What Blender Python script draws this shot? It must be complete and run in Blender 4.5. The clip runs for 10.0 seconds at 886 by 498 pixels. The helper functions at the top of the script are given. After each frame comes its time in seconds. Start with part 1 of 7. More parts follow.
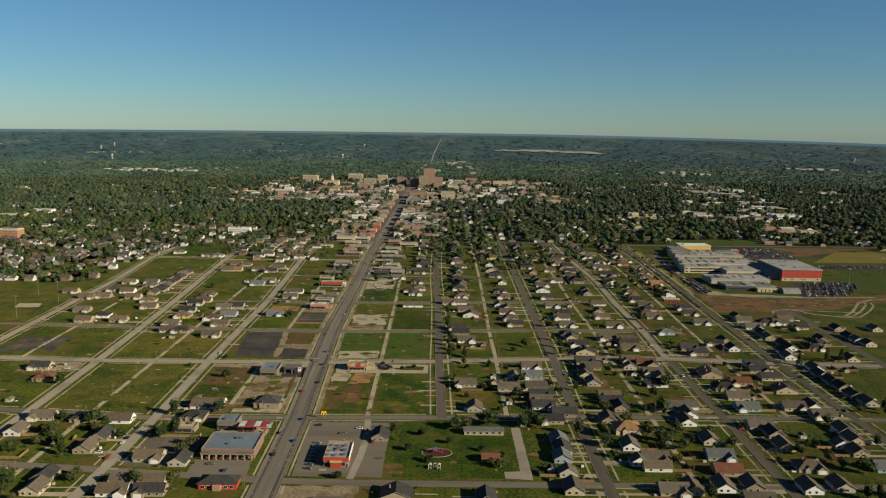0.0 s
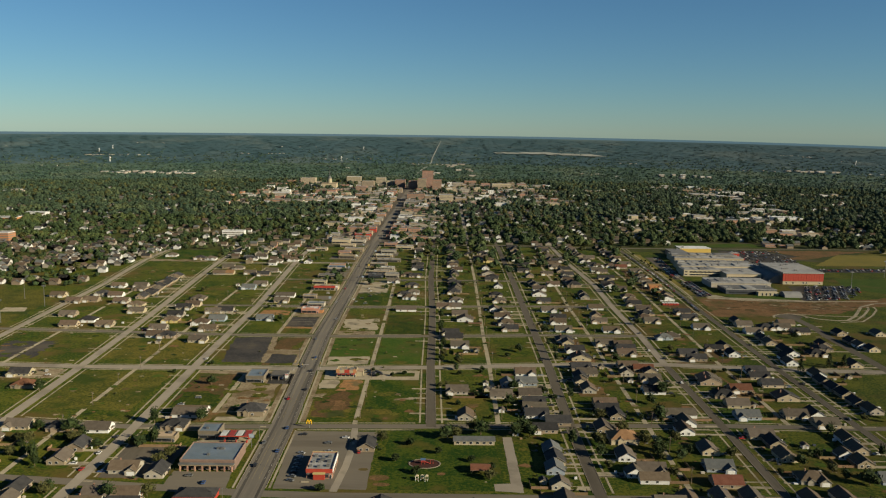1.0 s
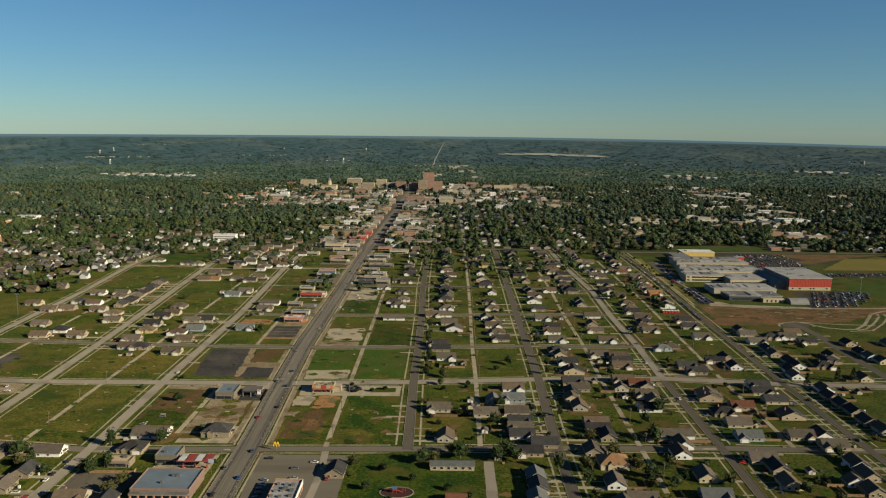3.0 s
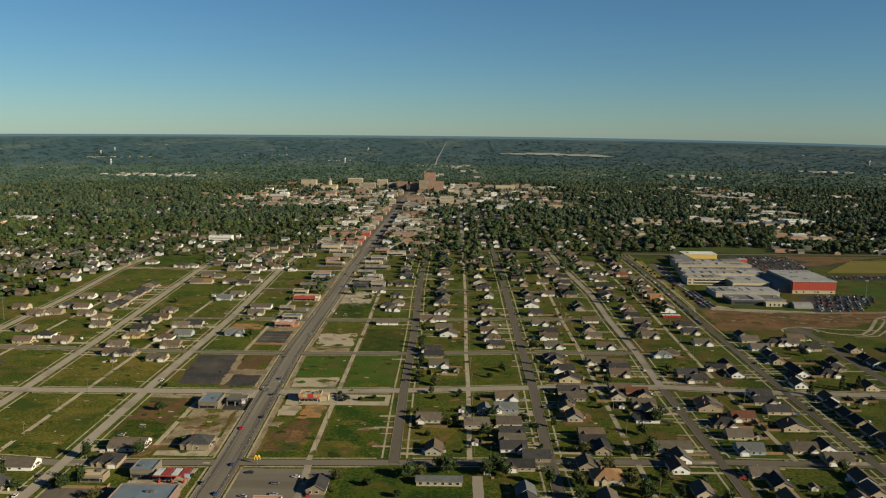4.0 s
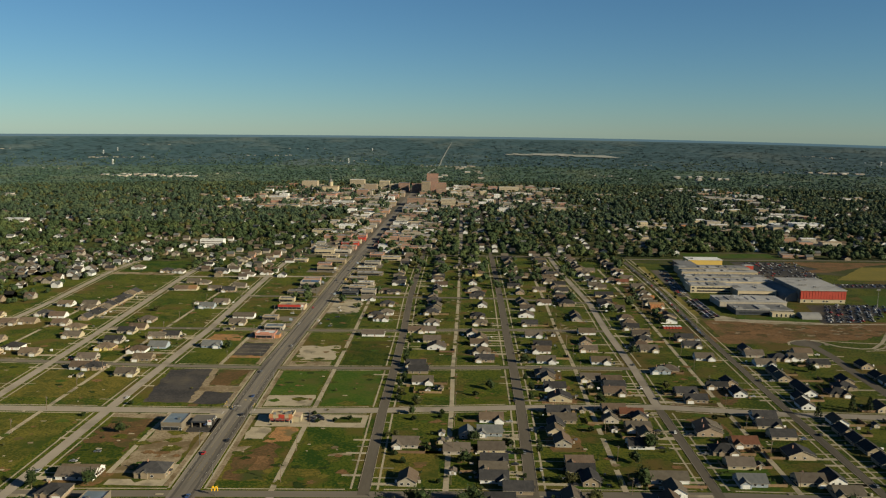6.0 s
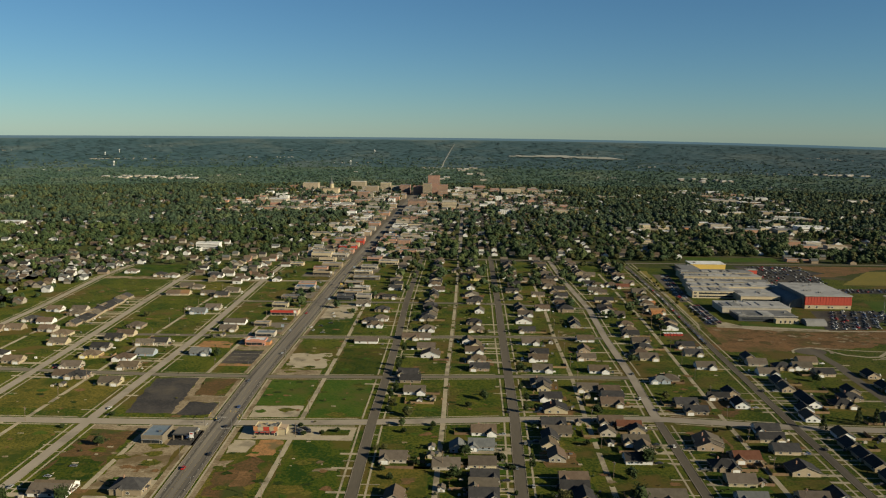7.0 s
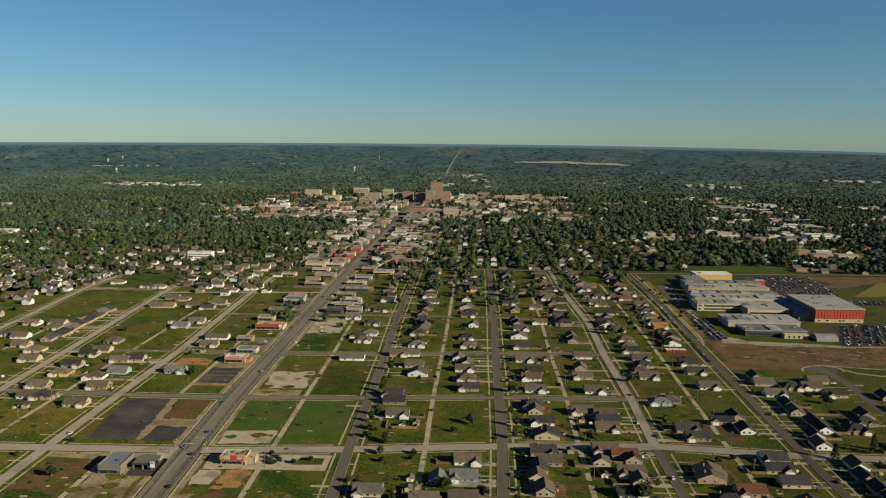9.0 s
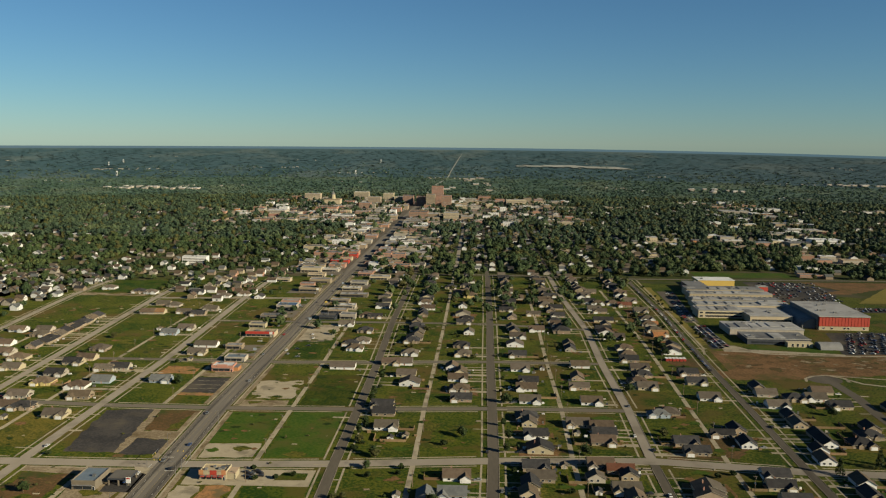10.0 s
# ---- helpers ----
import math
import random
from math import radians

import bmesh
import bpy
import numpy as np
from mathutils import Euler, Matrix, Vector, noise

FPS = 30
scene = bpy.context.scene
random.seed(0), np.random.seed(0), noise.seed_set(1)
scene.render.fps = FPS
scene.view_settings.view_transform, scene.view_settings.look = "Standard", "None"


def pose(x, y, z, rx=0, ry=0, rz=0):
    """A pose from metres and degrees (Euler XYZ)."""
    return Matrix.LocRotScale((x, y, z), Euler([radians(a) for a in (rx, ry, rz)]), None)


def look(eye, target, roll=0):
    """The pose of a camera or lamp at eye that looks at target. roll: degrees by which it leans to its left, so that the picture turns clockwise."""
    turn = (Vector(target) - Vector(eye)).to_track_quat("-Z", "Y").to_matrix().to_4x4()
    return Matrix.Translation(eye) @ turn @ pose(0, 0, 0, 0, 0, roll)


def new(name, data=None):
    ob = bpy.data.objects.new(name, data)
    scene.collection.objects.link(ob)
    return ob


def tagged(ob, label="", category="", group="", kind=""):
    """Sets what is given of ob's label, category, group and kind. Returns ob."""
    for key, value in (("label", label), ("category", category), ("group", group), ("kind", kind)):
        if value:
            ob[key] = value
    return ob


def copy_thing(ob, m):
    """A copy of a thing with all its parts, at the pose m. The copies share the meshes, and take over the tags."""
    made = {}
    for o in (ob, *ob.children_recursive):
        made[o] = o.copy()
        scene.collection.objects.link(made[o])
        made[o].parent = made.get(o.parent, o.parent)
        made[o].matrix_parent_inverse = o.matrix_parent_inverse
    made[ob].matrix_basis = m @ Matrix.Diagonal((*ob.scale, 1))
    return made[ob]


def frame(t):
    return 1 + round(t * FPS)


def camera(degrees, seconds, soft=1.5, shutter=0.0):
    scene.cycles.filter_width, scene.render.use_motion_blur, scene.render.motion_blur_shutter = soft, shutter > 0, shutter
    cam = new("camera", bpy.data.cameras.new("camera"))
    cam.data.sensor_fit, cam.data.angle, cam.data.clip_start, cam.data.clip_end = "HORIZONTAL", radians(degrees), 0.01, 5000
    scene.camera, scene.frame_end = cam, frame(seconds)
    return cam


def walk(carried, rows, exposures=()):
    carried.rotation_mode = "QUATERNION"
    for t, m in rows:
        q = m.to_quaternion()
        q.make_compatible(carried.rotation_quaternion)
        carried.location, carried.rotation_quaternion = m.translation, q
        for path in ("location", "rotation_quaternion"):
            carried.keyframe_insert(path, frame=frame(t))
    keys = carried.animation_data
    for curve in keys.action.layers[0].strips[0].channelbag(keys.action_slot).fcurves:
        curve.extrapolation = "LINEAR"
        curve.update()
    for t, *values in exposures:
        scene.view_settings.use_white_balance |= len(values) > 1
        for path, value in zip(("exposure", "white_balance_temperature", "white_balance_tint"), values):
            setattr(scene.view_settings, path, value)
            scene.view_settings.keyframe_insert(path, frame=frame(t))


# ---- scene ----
# The camera: a helicopter flight about 200 m over the town, heading north.
cam = camera(57.8, 10.0, soft=1.18)
PATH = [
    (0, -0.14, -0.28, 200.29, -8.544, -0.753, -0.168),
    (0.5, 3.52, 8.48, 198.81, -8.423, -0.764, -0.162),
    (1, 7.60, 17.56, 197.85, -8.338, -0.734, -0.110),
    (1.5, 12.00, 26.91, 197.31, -8.284, -0.684, -0.025),
    (2, 16.65, 36.47, 197.13, -8.257, -0.630, 0.085),
    (2.5, 21.46, 46.18, 197.22, -8.252, -0.584, 0.212),
    (4, 36.18, 75.85, 198.53, -8.301, -0.529, 0.643),
    (4.5, 41.02, 85.80, 199.14, -8.320, -0.538, 0.793),
    (5, 45.76, 95.73, 199.75, -8.331, -0.553, 0.944),
    (5.5, 50.40, 105.64, 200.34, -8.329, -0.569, 1.095),
    (7, 63.55, 135.10, 201.68, -8.213, -0.581, 1.548),
    (7.5, 67.71, 144.84, 201.93, -8.132, -0.562, 1.698),
    (8, 71.79, 154.54, 202.07, -8.033, -0.533, 1.848),
    (8.5, 75.84, 164.22, 202.11, -7.917, -0.500, 1.994),
    (9, 79.90, 173.92, 202.04, -7.790, -0.474, 2.136),
    (9.5, 84.02, 183.65, 201.88, -7.660, -0.471, 2.269),
    (10, 88.28, 193.44, 201.66, -7.538, -0.512, 2.387),
]
walk(cam, [(t, pose(x, y, z, 90 + p, r, w)) for t, x, y, z, p, r, w in PATH], [(0.0, 0.85), (10.0, 0.85)])

# ---- sky, sun, exposure ----
SUN_EL, SUN_AZ = 21.5, 118.0          # degrees up, and clockwise from north
world = bpy.data.worlds.new("sky")
scene.world = world
world.use_nodes = True
wn = world.node_tree.nodes
sky = wn.new("ShaderNodeTexSky")
sky.sky_type = "NISHITA"
sky.sun_disc = False
sky.sun_elevation, sky.sun_rotation = radians(SUN_EL), radians(SUN_AZ)
sky.altitude, sky.air_density, sky.dust_density, sky.ozone_density = 500, 1.0, 0.05, 6.0
wn["Background"].inputs["Strength"].default_value = 0.051
tone = wn.new("ShaderNodeMix")          # a slightly green-blue autumn sky
tone.data_type, tone.blend_type = "RGBA", "MULTIPLY"
tone.inputs["Factor"].default_value, tone.inputs["B"].default_value = 1.0, (0.635, 0.78, 0.772, 1)
world.node_tree.links.new(sky.outputs[0], tone.inputs["A"])
world.node_tree.links.new(tone.outputs["Result"], wn["Background"].inputs["Color"])
sun = new("sun", bpy.data.lights.new("sun", "SUN"))
sun.data.energy, sun.data.angle, sun.data.color = 5.0, radians(0.5), (1.0, 0.875, 0.615)
se, sa = radians(SUN_EL), radians(SUN_AZ)
sun_way = Vector((math.cos(se) * math.sin(sa), math.cos(se) * math.cos(sa), math.sin(se)))
sun.matrix_world = look(sun_way * 1000, (0, 0, 0))


# ---- materials ----
def surf(name, a, b, scale=0.2, fine=2.0, rough=0.85, bump=0.0, c=None, mid=0.5, spread=0.18, rnd=0.0, island=0.0, metal=0.0, stretch=None, grain=0.45, drift=None):
    """A worn surface: colours a and b mixed by a broad and a fine noise, with stains of c."""
    m = bpy.data.materials.new(name)
    m.use_nodes = True
    nt = m.node_tree
    N, L = nt.nodes, nt.links
    bsdf = N["Principled BSDF"]
    bsdf.inputs["Roughness"].default_value, bsdf.inputs["Metallic"].default_value = rough, metal
    bsdf.inputs["Specular IOR Level"].default_value = 0.10 if 0.895 < rough < 0.99 else 0.25
    bsdf.inputs["Diffuse Roughness"].default_value = 0.3 if rough > 0.84 else 0.0
    geo = N.new("ShaderNodeNewGeometry")
    place = geo.outputs["Position"]
    if stretch:
        mp = N.new("ShaderNodeMapping")
        mp.inputs["Scale"].default_value = stretch
        L.new(place, mp.inputs["Vector"])
        place = mp.outputs[0]

    def cloud(s, detail):
        n = N.new("ShaderNodeTexNoise")
        n.inputs["Scale"].default_value, n.inputs["Detail"].default_value, n.inputs["Roughness"].default_value = s, detail, 0.62
        L.new(place, n.inputs["Vector"])
        return n.outputs["Fac"]

    broad, small = cloud(scale, 8), cloud(fine, 5)
    add = N.new("ShaderNodeMath")
    add.operation = "MULTIPLY_ADD"
    L.new(small, add.inputs[0])
    add.inputs[1].default_value = grain
    L.new(broad, add.inputs[2])
    ramp = N.new("ShaderNodeMapRange")
    ramp.inputs["From Min"].default_value, ramp.inputs["From Max"].default_value = mid + grain / 2 - spread, mid + grain / 2 + spread
    L.new(add.outputs[0], ramp.inputs["Value"])
    mix = N.new("ShaderNodeMix")
    mix.data_type = "RGBA"
    L.new(ramp.outputs[0], mix.inputs["Factor"])
    mix.inputs["A"].default_value, mix.inputs["B"].default_value = (*a, 1), (*b, 1)
    out = mix.outputs["Result"]
    if c:
        stain = cloud(drift or scale * 0.43 + 0.003, 6)
        sr = N.new("ShaderNodeMapRange")
        sr.inputs["From Min"].default_value, sr.inputs["From Max"].default_value = 0.52, 0.62
        L.new(stain, sr.inputs["Value"])
        mc = N.new("ShaderNodeMix")
        mc.data_type = "RGBA"
        L.new(sr.outputs[0], mc.inputs["Factor"])
        L.new(out, mc.inputs["A"])
        mc.inputs["B"].default_value = (*c, 1)
        out = mc.outputs["Result"]
    if rnd or island:
        if island:
            src, amount = geo.outputs["Random Per Island"], island
        else:
            oi = N.new("ShaderNodeObjectInfo")
            src, amount = oi.outputs["Random"], rnd
        vr = N.new("ShaderNodeMapRange")
        vr.inputs["To Min"].default_value, vr.inputs["To Max"].default_value = 1 - amount, 1 + amount
        L.new(src, vr.inputs["Value"])
        hs = N.new("ShaderNodeHueSaturation")
        L.new(vr.outputs[0], hs.inputs["Value"])
        hr = N.new("ShaderNodeMapRange")
        hr.inputs["To Min"].default_value, hr.inputs["To Max"].default_value = 0.5 - amount * 0.06, 0.5 + amount * 0.06
        fr = N.new("ShaderNodeMath")
        fr.operation = "PINGPONG"
        L.new(src, fr.inputs[0])
        fr.inputs[1].default_value = 0.37
        L.new(fr.outputs[0], hr.inputs["Value"])
        hr.inputs["From Max"].default_value = 0.37
        L.new(hr.outputs[0], hs.inputs["Hue"])
        L.new(out, hs.inputs["Color"])
        out = hs.outputs[0]
    L.new(out, bsdf.inputs["Base Color"])
    if bump:
        bp = N.new("ShaderNodeBump")
        bp.inputs["Strength"].default_value, bp.inputs["Distance"].default_value = 0.6, bump
        L.new(small, bp.inputs["Height"])
        L.new(bp.outputs[0], bsdf.inputs["Normal"])
    return m


GRASS = surf("mown_field_grass", (0.0156, 0.0318, 0.0022), (0.0602, 0.0640, 0.0072), 0.030, 0.5, 0.95, 0.30, (0.0630, 0.0476, 0.0121), 0.50, 0.11, grain=1.5)
LAWN = surf("green_lawn", (0.0104, 0.0275, 0.0019), (0.0417, 0.0534, 0.0046), 0.05, 0.5, 0.95, 0.30, (0.0539, 0.0483, 0.0086), 0.50, 0.11, rnd=0.28, grain=1.5)
LUSH = surf("lush_grass", (0.0201, 0.0462, 0.0039), (0.0402, 0.0599, 0.0071), 0.06, 0.5, 0.95, 0.08, (0.0466, 0.0516, 0.0104), 0.5, 0.15, grain=1.5)
OLIVE = surf("dry_olive_grass", (0.0301, 0.0371, 0.0044), (0.0850, 0.0720, 0.0126), 0.04, 0.5, 0.95, 0.30, (0.0249, 0.0361, 0.0041), 0.5, 0.15, rnd=0.2, grain=1.5)
DIRT = surf("bare_brown_earth", (0.1318, 0.0732, 0.0336), (0.0732, 0.0454, 0.0190), 0.06, 0.5, 0.95, 0.12, (0.0634, 0.0502, 0.0168), 0.5, 0.14, grain=1.5)
CLAY = surf("orange_clay", (0.2245, 0.1180, 0.0502), (0.1366, 0.0802, 0.0340), 0.10, 0.5, 0.95, 0.12, (0.0976, 0.0755, 0.0358), 0.5, 0.14, grain=1.5)
REDDIRT = surf("reddish_earth", (0.0832, 0.0477, 0.0208), (0.0480, 0.0342, 0.0132), 0.05, 0.5, 0.95, 0.12, (0.0323, 0.0395, 0.0095), 0.5, 0.13, grain=1.5)
GRAVEL = surf("pale_gravel", (0.1803, 0.1471, 0.0974), (0.1166, 0.0889, 0.0545), 0.08, 0.5, 0.95, 0.08, (0.0849, 0.0630, 0.0338), 0.5, 0.15, grain=1.5)
ASPHALT = surf("worn_asphalt", (0.0625, 0.0542, 0.0424), (0.0838, 0.0737, 0.0582), 0.05, 0.8, 0.9, 0.0, (0.0544, 0.0470, 0.0372), 0.5, 0.2, stretch=(1, 0.15, 1))
ASPHALT_EW = surf("old_asphalt", (0.0900, 0.0787, 0.0633), (0.1108, 0.0976, 0.0777), 0.05, 0.8, 0.9, 0.0, (0.0783, 0.0681, 0.0541), 0.5, 0.2, stretch=(0.15, 1, 1))
MAINROAD = surf("highway_asphalt", (0.0789, 0.0706, 0.0603), (0.1357, 0.1217, 0.1002), 0.16, 0.9, 0.9, 0.0, (0.0725, 0.0650, 0.0556), 0.5, 0.16, stretch=(1, 0.03, 1))
BLACKTOP = surf("black_parking_asphalt", (0.0225, 0.0218, 0.0218), (0.0430, 0.0395, 0.0360), 0.04, 0.5, 0.9, 0.0, (0.0586, 0.0510, 0.0398), 0.5, 0.13, grain=0.9)
CONCRETE = surf("pale_road_concrete", (0.1643, 0.1447, 0.1167), (0.2001, 0.1768, 0.1434), 0.05, 0.7, 0.9, 0.0, (0.1376, 0.1205, 0.0966), 0.5, 0.2)
WALKWAY = surf("pale_walk_concrete", (0.1918, 0.1656, 0.1160), (0.2533, 0.2201, 0.1593), 0.12, 1.0, 0.9, 0.0, (0.1368, 0.1180, 0.0851), 0.5, 0.2)
KERB = surf("kerb_concrete", (0.1405, 0.1224, 0.0930), (0.1798, 0.1576, 0.1213), 0.3, 2.0, 0.9)
YELLOWPAINT = surf("road_paint_yellow", (0.2400, 0.1760, 0.0560), (0.1600, 0.1320, 0.0720), 0.3, 2.0, 0.8)
WHITEPAINT = surf("road_paint_white", (0.4000, 0.3840, 0.3440), (0.2640, 0.2480, 0.2240), 0.3, 2.0, 0.8)
WEEDY = surf("dark_weeds", (0.0085, 0.0195, 0.0022), (0.0195, 0.0295, 0.0045), 0.2, 0.8, 0.95, 0.3, None, 0.5, 0.15, grain=0.9)
STUBBLE = surf("yellow_mown_stubble", (0.1348, 0.1074, 0.0241), (0.0991, 0.0889, 0.0204), 0.03, 0.5, 0.95, 0.05, None, 0.5, 0.2, grain=1.5)
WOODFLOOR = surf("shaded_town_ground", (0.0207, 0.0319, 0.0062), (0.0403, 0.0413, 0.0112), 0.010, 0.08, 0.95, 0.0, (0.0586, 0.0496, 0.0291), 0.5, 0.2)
LEAF = surf("tree_foliage", (0.0117, 0.0261, 0.0095), (0.0398, 0.0605, 0.0201), 0.09, 0.45, 0.85, 0.0, (0.0530, 0.0720, 0.0217), 0.5, 0.22, island=0.20, grain=0.7, drift=0.010)
LEAF_NEAR = surf("garden_tree_foliage", (0.0090, 0.0200, 0.0045), (0.0300, 0.0440, 0.0100), 0.35, 1.2, 0.87, 0.0, None, 0.5, 0.22, island=0.25, grain=0.7)
LEAF_WARM = surf("olive_foliage", (0.0290, 0.0346, 0.0084), (0.0619, 0.0598, 0.0169), 0.09, 0.45, 0.85, 0.0, None, 0.5, 0.22, island=0.20, grain=0.7)
# farther old-town trees: a light blue haze mixed into the leaf colour
LEAF_BACK_HAZY = surf("old_town_foliage", (0.0133, 0.0295, 0.0180), (0.0407, 0.0617, 0.0317), 0.05, 0.3, 0.88, 0.0, (0.0566, 0.0769, 0.0344), 0.5, 0.22, island=0.20, grain=0.7, drift=0.009)
# foliage of the plain: haze put into the colour, bluer with distance
LEAF_MID_HAZY = surf("plain_foliage", (0.0225, 0.0496, 0.0347), (0.0509, 0.0814, 0.0554), 0.006, 0.03, 0.89, 0.0, (0.0592, 0.0838, 0.0540), 0.5, 0.2, island=0.30, drift=0.004)
LEAF_FAR_HAZY = surf("distant_foliage", (0.0183, 0.0460, 0.0538), (0.0329, 0.0625, 0.0717), 0.004, 0.02, 0.89, 0.0, (0.0500, 0.0755, 0.0762), 0.5, 0.2, island=0.10, drift=0.0025)
# haze painted as a blue that gives off light, with no lamp behind it
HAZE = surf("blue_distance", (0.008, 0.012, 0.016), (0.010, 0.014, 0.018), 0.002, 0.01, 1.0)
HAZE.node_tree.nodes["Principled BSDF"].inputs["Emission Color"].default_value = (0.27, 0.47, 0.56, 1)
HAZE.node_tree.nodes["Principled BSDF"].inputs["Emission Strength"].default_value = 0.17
BARK = surf("grey_brown_bark", (0.0878, 0.0661, 0.0448), (0.1366, 0.1038, 0.0717), 1.5, 6.0, 0.95, 0.03)
POLEWOOD = surf("weathered_pole_wood", (0.1093, 0.0793, 0.0564), (0.1503, 0.1189, 0.0878), 0.5, 4.0, 0.9)
STEEL = surf("galvanised_steel", (0.1512, 0.1512, 0.1476), (0.1980, 0.1980, 0.1944), 0.5, 4.0, 0.45, metal=0.6)
GLASS = surf("dark_window_glass", (0.0160, 0.0192, 0.0224), (0.0280, 0.0320, 0.0368), 0.2, 1.0, 0.08)
CARGLASS = surf("tinted_car_glass", (0.0140, 0.0150, 0.0165), (0.0220, 0.0235, 0.0250), 0.4, 2.0, 0.45)
TYRE = surf("black_rubber", (0.0144, 0.0144, 0.0144), (0.0240, 0.0240, 0.0240), 2.0, 9.0, 0.9)
RUNWAY = surf("pale_runway_concrete", (0.2318, 0.2360, 0.2184), (0.1464, 0.1593, 0.1400), 0.01, 0.05, 0.9)
FASCIA = surf("weathered_eave_board", (0.2300, 0.2080, 0.1700), (0.1700, 0.1520, 0.1240), 0.5, 4.0, 0.7)
TRIM = surf("white_trim", (0.5300, 0.5350, 0.5300), (0.4300, 0.4320, 0.4220), 0.5, 4.0, 0.6)

ROOFS = {
    "grey": surf("grey_brown_shingles", (0.0666, 0.0558, 0.0444), (0.0931, 0.0794, 0.0641), 0.35, 3.0, 0.95, 0.03, rnd=0.22),
    "brown": surf("brown_shingles", (0.0677, 0.0502, 0.0358), (0.0959, 0.0737, 0.0532), 0.35, 3.0, 0.95, 0.03, rnd=0.20),
    "dark": surf("charcoal_shingles", (0.0237, 0.0235, 0.0249), (0.0406, 0.0396, 0.0401), 0.35, 3.0, 0.95, 0.03, rnd=0.25),
    "tan": surf("tan_orange_shingles", (0.1579, 0.0921, 0.0444), (0.2031, 0.1256, 0.0651), 0.35, 3.0, 0.95, 0.03, rnd=0.12),
    "red": surf("red_brown_shingles", (0.0874, 0.0379, 0.0228), (0.1212, 0.0558, 0.0358), 0.35, 3.0, 0.95, 0.03, rnd=0.15),
    "blue": surf("blue_grey_shingles", (0.0732, 0.0782, 0.0803), (0.1043, 0.1090, 0.1085), 0.35, 3.0, 0.95, 0.03, rnd=0.12),
}
WALLS = {
    "white": surf("white_siding", (0.5000, 0.5050, 0.5000), (0.4200, 0.4220, 0.4120), 0.4, 3.0, 0.8, 0.01, rnd=0.12),
    "cream": surf("cream_siding", (0.3222, 0.2788, 0.1920), (0.2726, 0.2292, 0.1549), 0.4, 3.0, 0.8, 0.01, rnd=0.15),
    "tan": surf("tan_siding", (0.2230, 0.1797, 0.1239), (0.1797, 0.1425, 0.0991), 0.4, 3.0, 0.8, 0.01, rnd=0.18),
    "blue": surf("pale_blue_siding", (0.2112, 0.2464, 0.2816), (0.1690, 0.1971, 0.2323), 0.4, 3.0, 0.8, 0.01, rnd=0.15),
    "brick": surf("red_brown_brick", (0.2135, 0.1227, 0.0896), (0.2867, 0.1746, 0.1266), 0.5, 4.0, 0.9, 0.01, rnd=0.18),
    "yellow": surf("yellow_siding", (0.3942, 0.3238, 0.1408), (0.3379, 0.2746, 0.1197), 0.4, 3.0, 0.8, 0.01, rnd=0.08),
    "grey": surf("grey_block", (0.2834, 0.2575, 0.2129), (0.2233, 0.2035, 0.1696), 0.4, 3.0, 0.85, 0.01, rnd=0.18),
    "brown": surf("dark_brown_brick", (0.1350, 0.0940, 0.0760), (0.1750, 0.1240, 0.1010), 0.5, 4.0, 0.9, 0.01, rnd=0.1),
    "dim": surf("dull_beige_block", (0.1418, 0.1205, 0.0907), (0.1116, 0.0956, 0.0726), 0.4, 3.0, 0.85, 0.01, rnd=0.1),
    "red": surf("bright_red_cladding", (0.2957, 0.0387, 0.0246), (0.2464, 0.0338, 0.0226), 0.4, 2.0, 0.6, rnd=0.05),
    "orange": surf("orange_stucco", (0.3238, 0.1549, 0.0704), (0.2816, 0.1338, 0.0598), 0.4, 2.0, 0.8, rnd=0.08),
    "pink": surf("salmon_stucco", (0.3520, 0.1760, 0.1267), (0.2957, 0.1478, 0.1056), 0.4, 2.0, 0.8, rnd=0.08),
    "dark": surf("dark_blue_grey_metal_cladding", (0.0282, 0.0324, 0.0408), (0.0422, 0.0465, 0.0549), 0.4, 2.0, 0.5, rnd=0.05),
    "mustard": surf("mustard_panel", (0.3942, 0.2816, 0.0704), (0.3520, 0.2464, 0.0634), 0.4, 2.0, 0.7),
}
FLATROOFS = {
    "pale": surf("pale_roof_membrane", (0.2560, 0.2540, 0.2480), (0.2000, 0.1980, 0.1920), 0.08, 0.9, 0.8, 0.0, (0.1560, 0.1560, 0.1530), rnd=0.15),
    "grey": surf("grey_roof_membrane", (0.1420, 0.1430, 0.1430), (0.1100, 0.1110, 0.1100), 0.08, 0.9, 0.8, 0.0, (0.0820, 0.0820, 0.0800), rnd=0.20),
    "blue": surf("blue_grey_metal_roof", (0.1261, 0.1554, 0.1776), (0.0995, 0.1274, 0.1490), 0.10, 0.9, 0.6, 0.0, (0.1328, 0.1667, 0.2078), rnd=0.05),
    "vivid": surf("blue_metal_roof", (0.0506, 0.0938, 0.1660), (0.0398, 0.0758, 0.1371), 0.10, 0.9, 0.5),
    "white": surf("white_roof_membrane", (0.4700, 0.4750, 0.4700), (0.3800, 0.3820, 0.3740), 0.08, 0.9, 0.8, 0.0, (0.3000, 0.3020, 0.2980), rnd=0.10),
    "dark": surf("tar_roof", (0.0529, 0.0493, 0.0454), (0.0749, 0.0697, 0.0631), 0.08, 0.9, 0.9, rnd=0.25),
    "red": surf("red_metal_roof", (0.2400, 0.0340, 0.0260), (0.1900, 0.0300, 0.0240), 0.10, 0.9, 0.6, rnd=0.15),
    "tan": surf("tan_roof_gravel", (0.2643, 0.2087, 0.1415), (0.2158, 0.1703, 0.1172), 0.08, 0.9, 0.9, rnd=0.18),
}
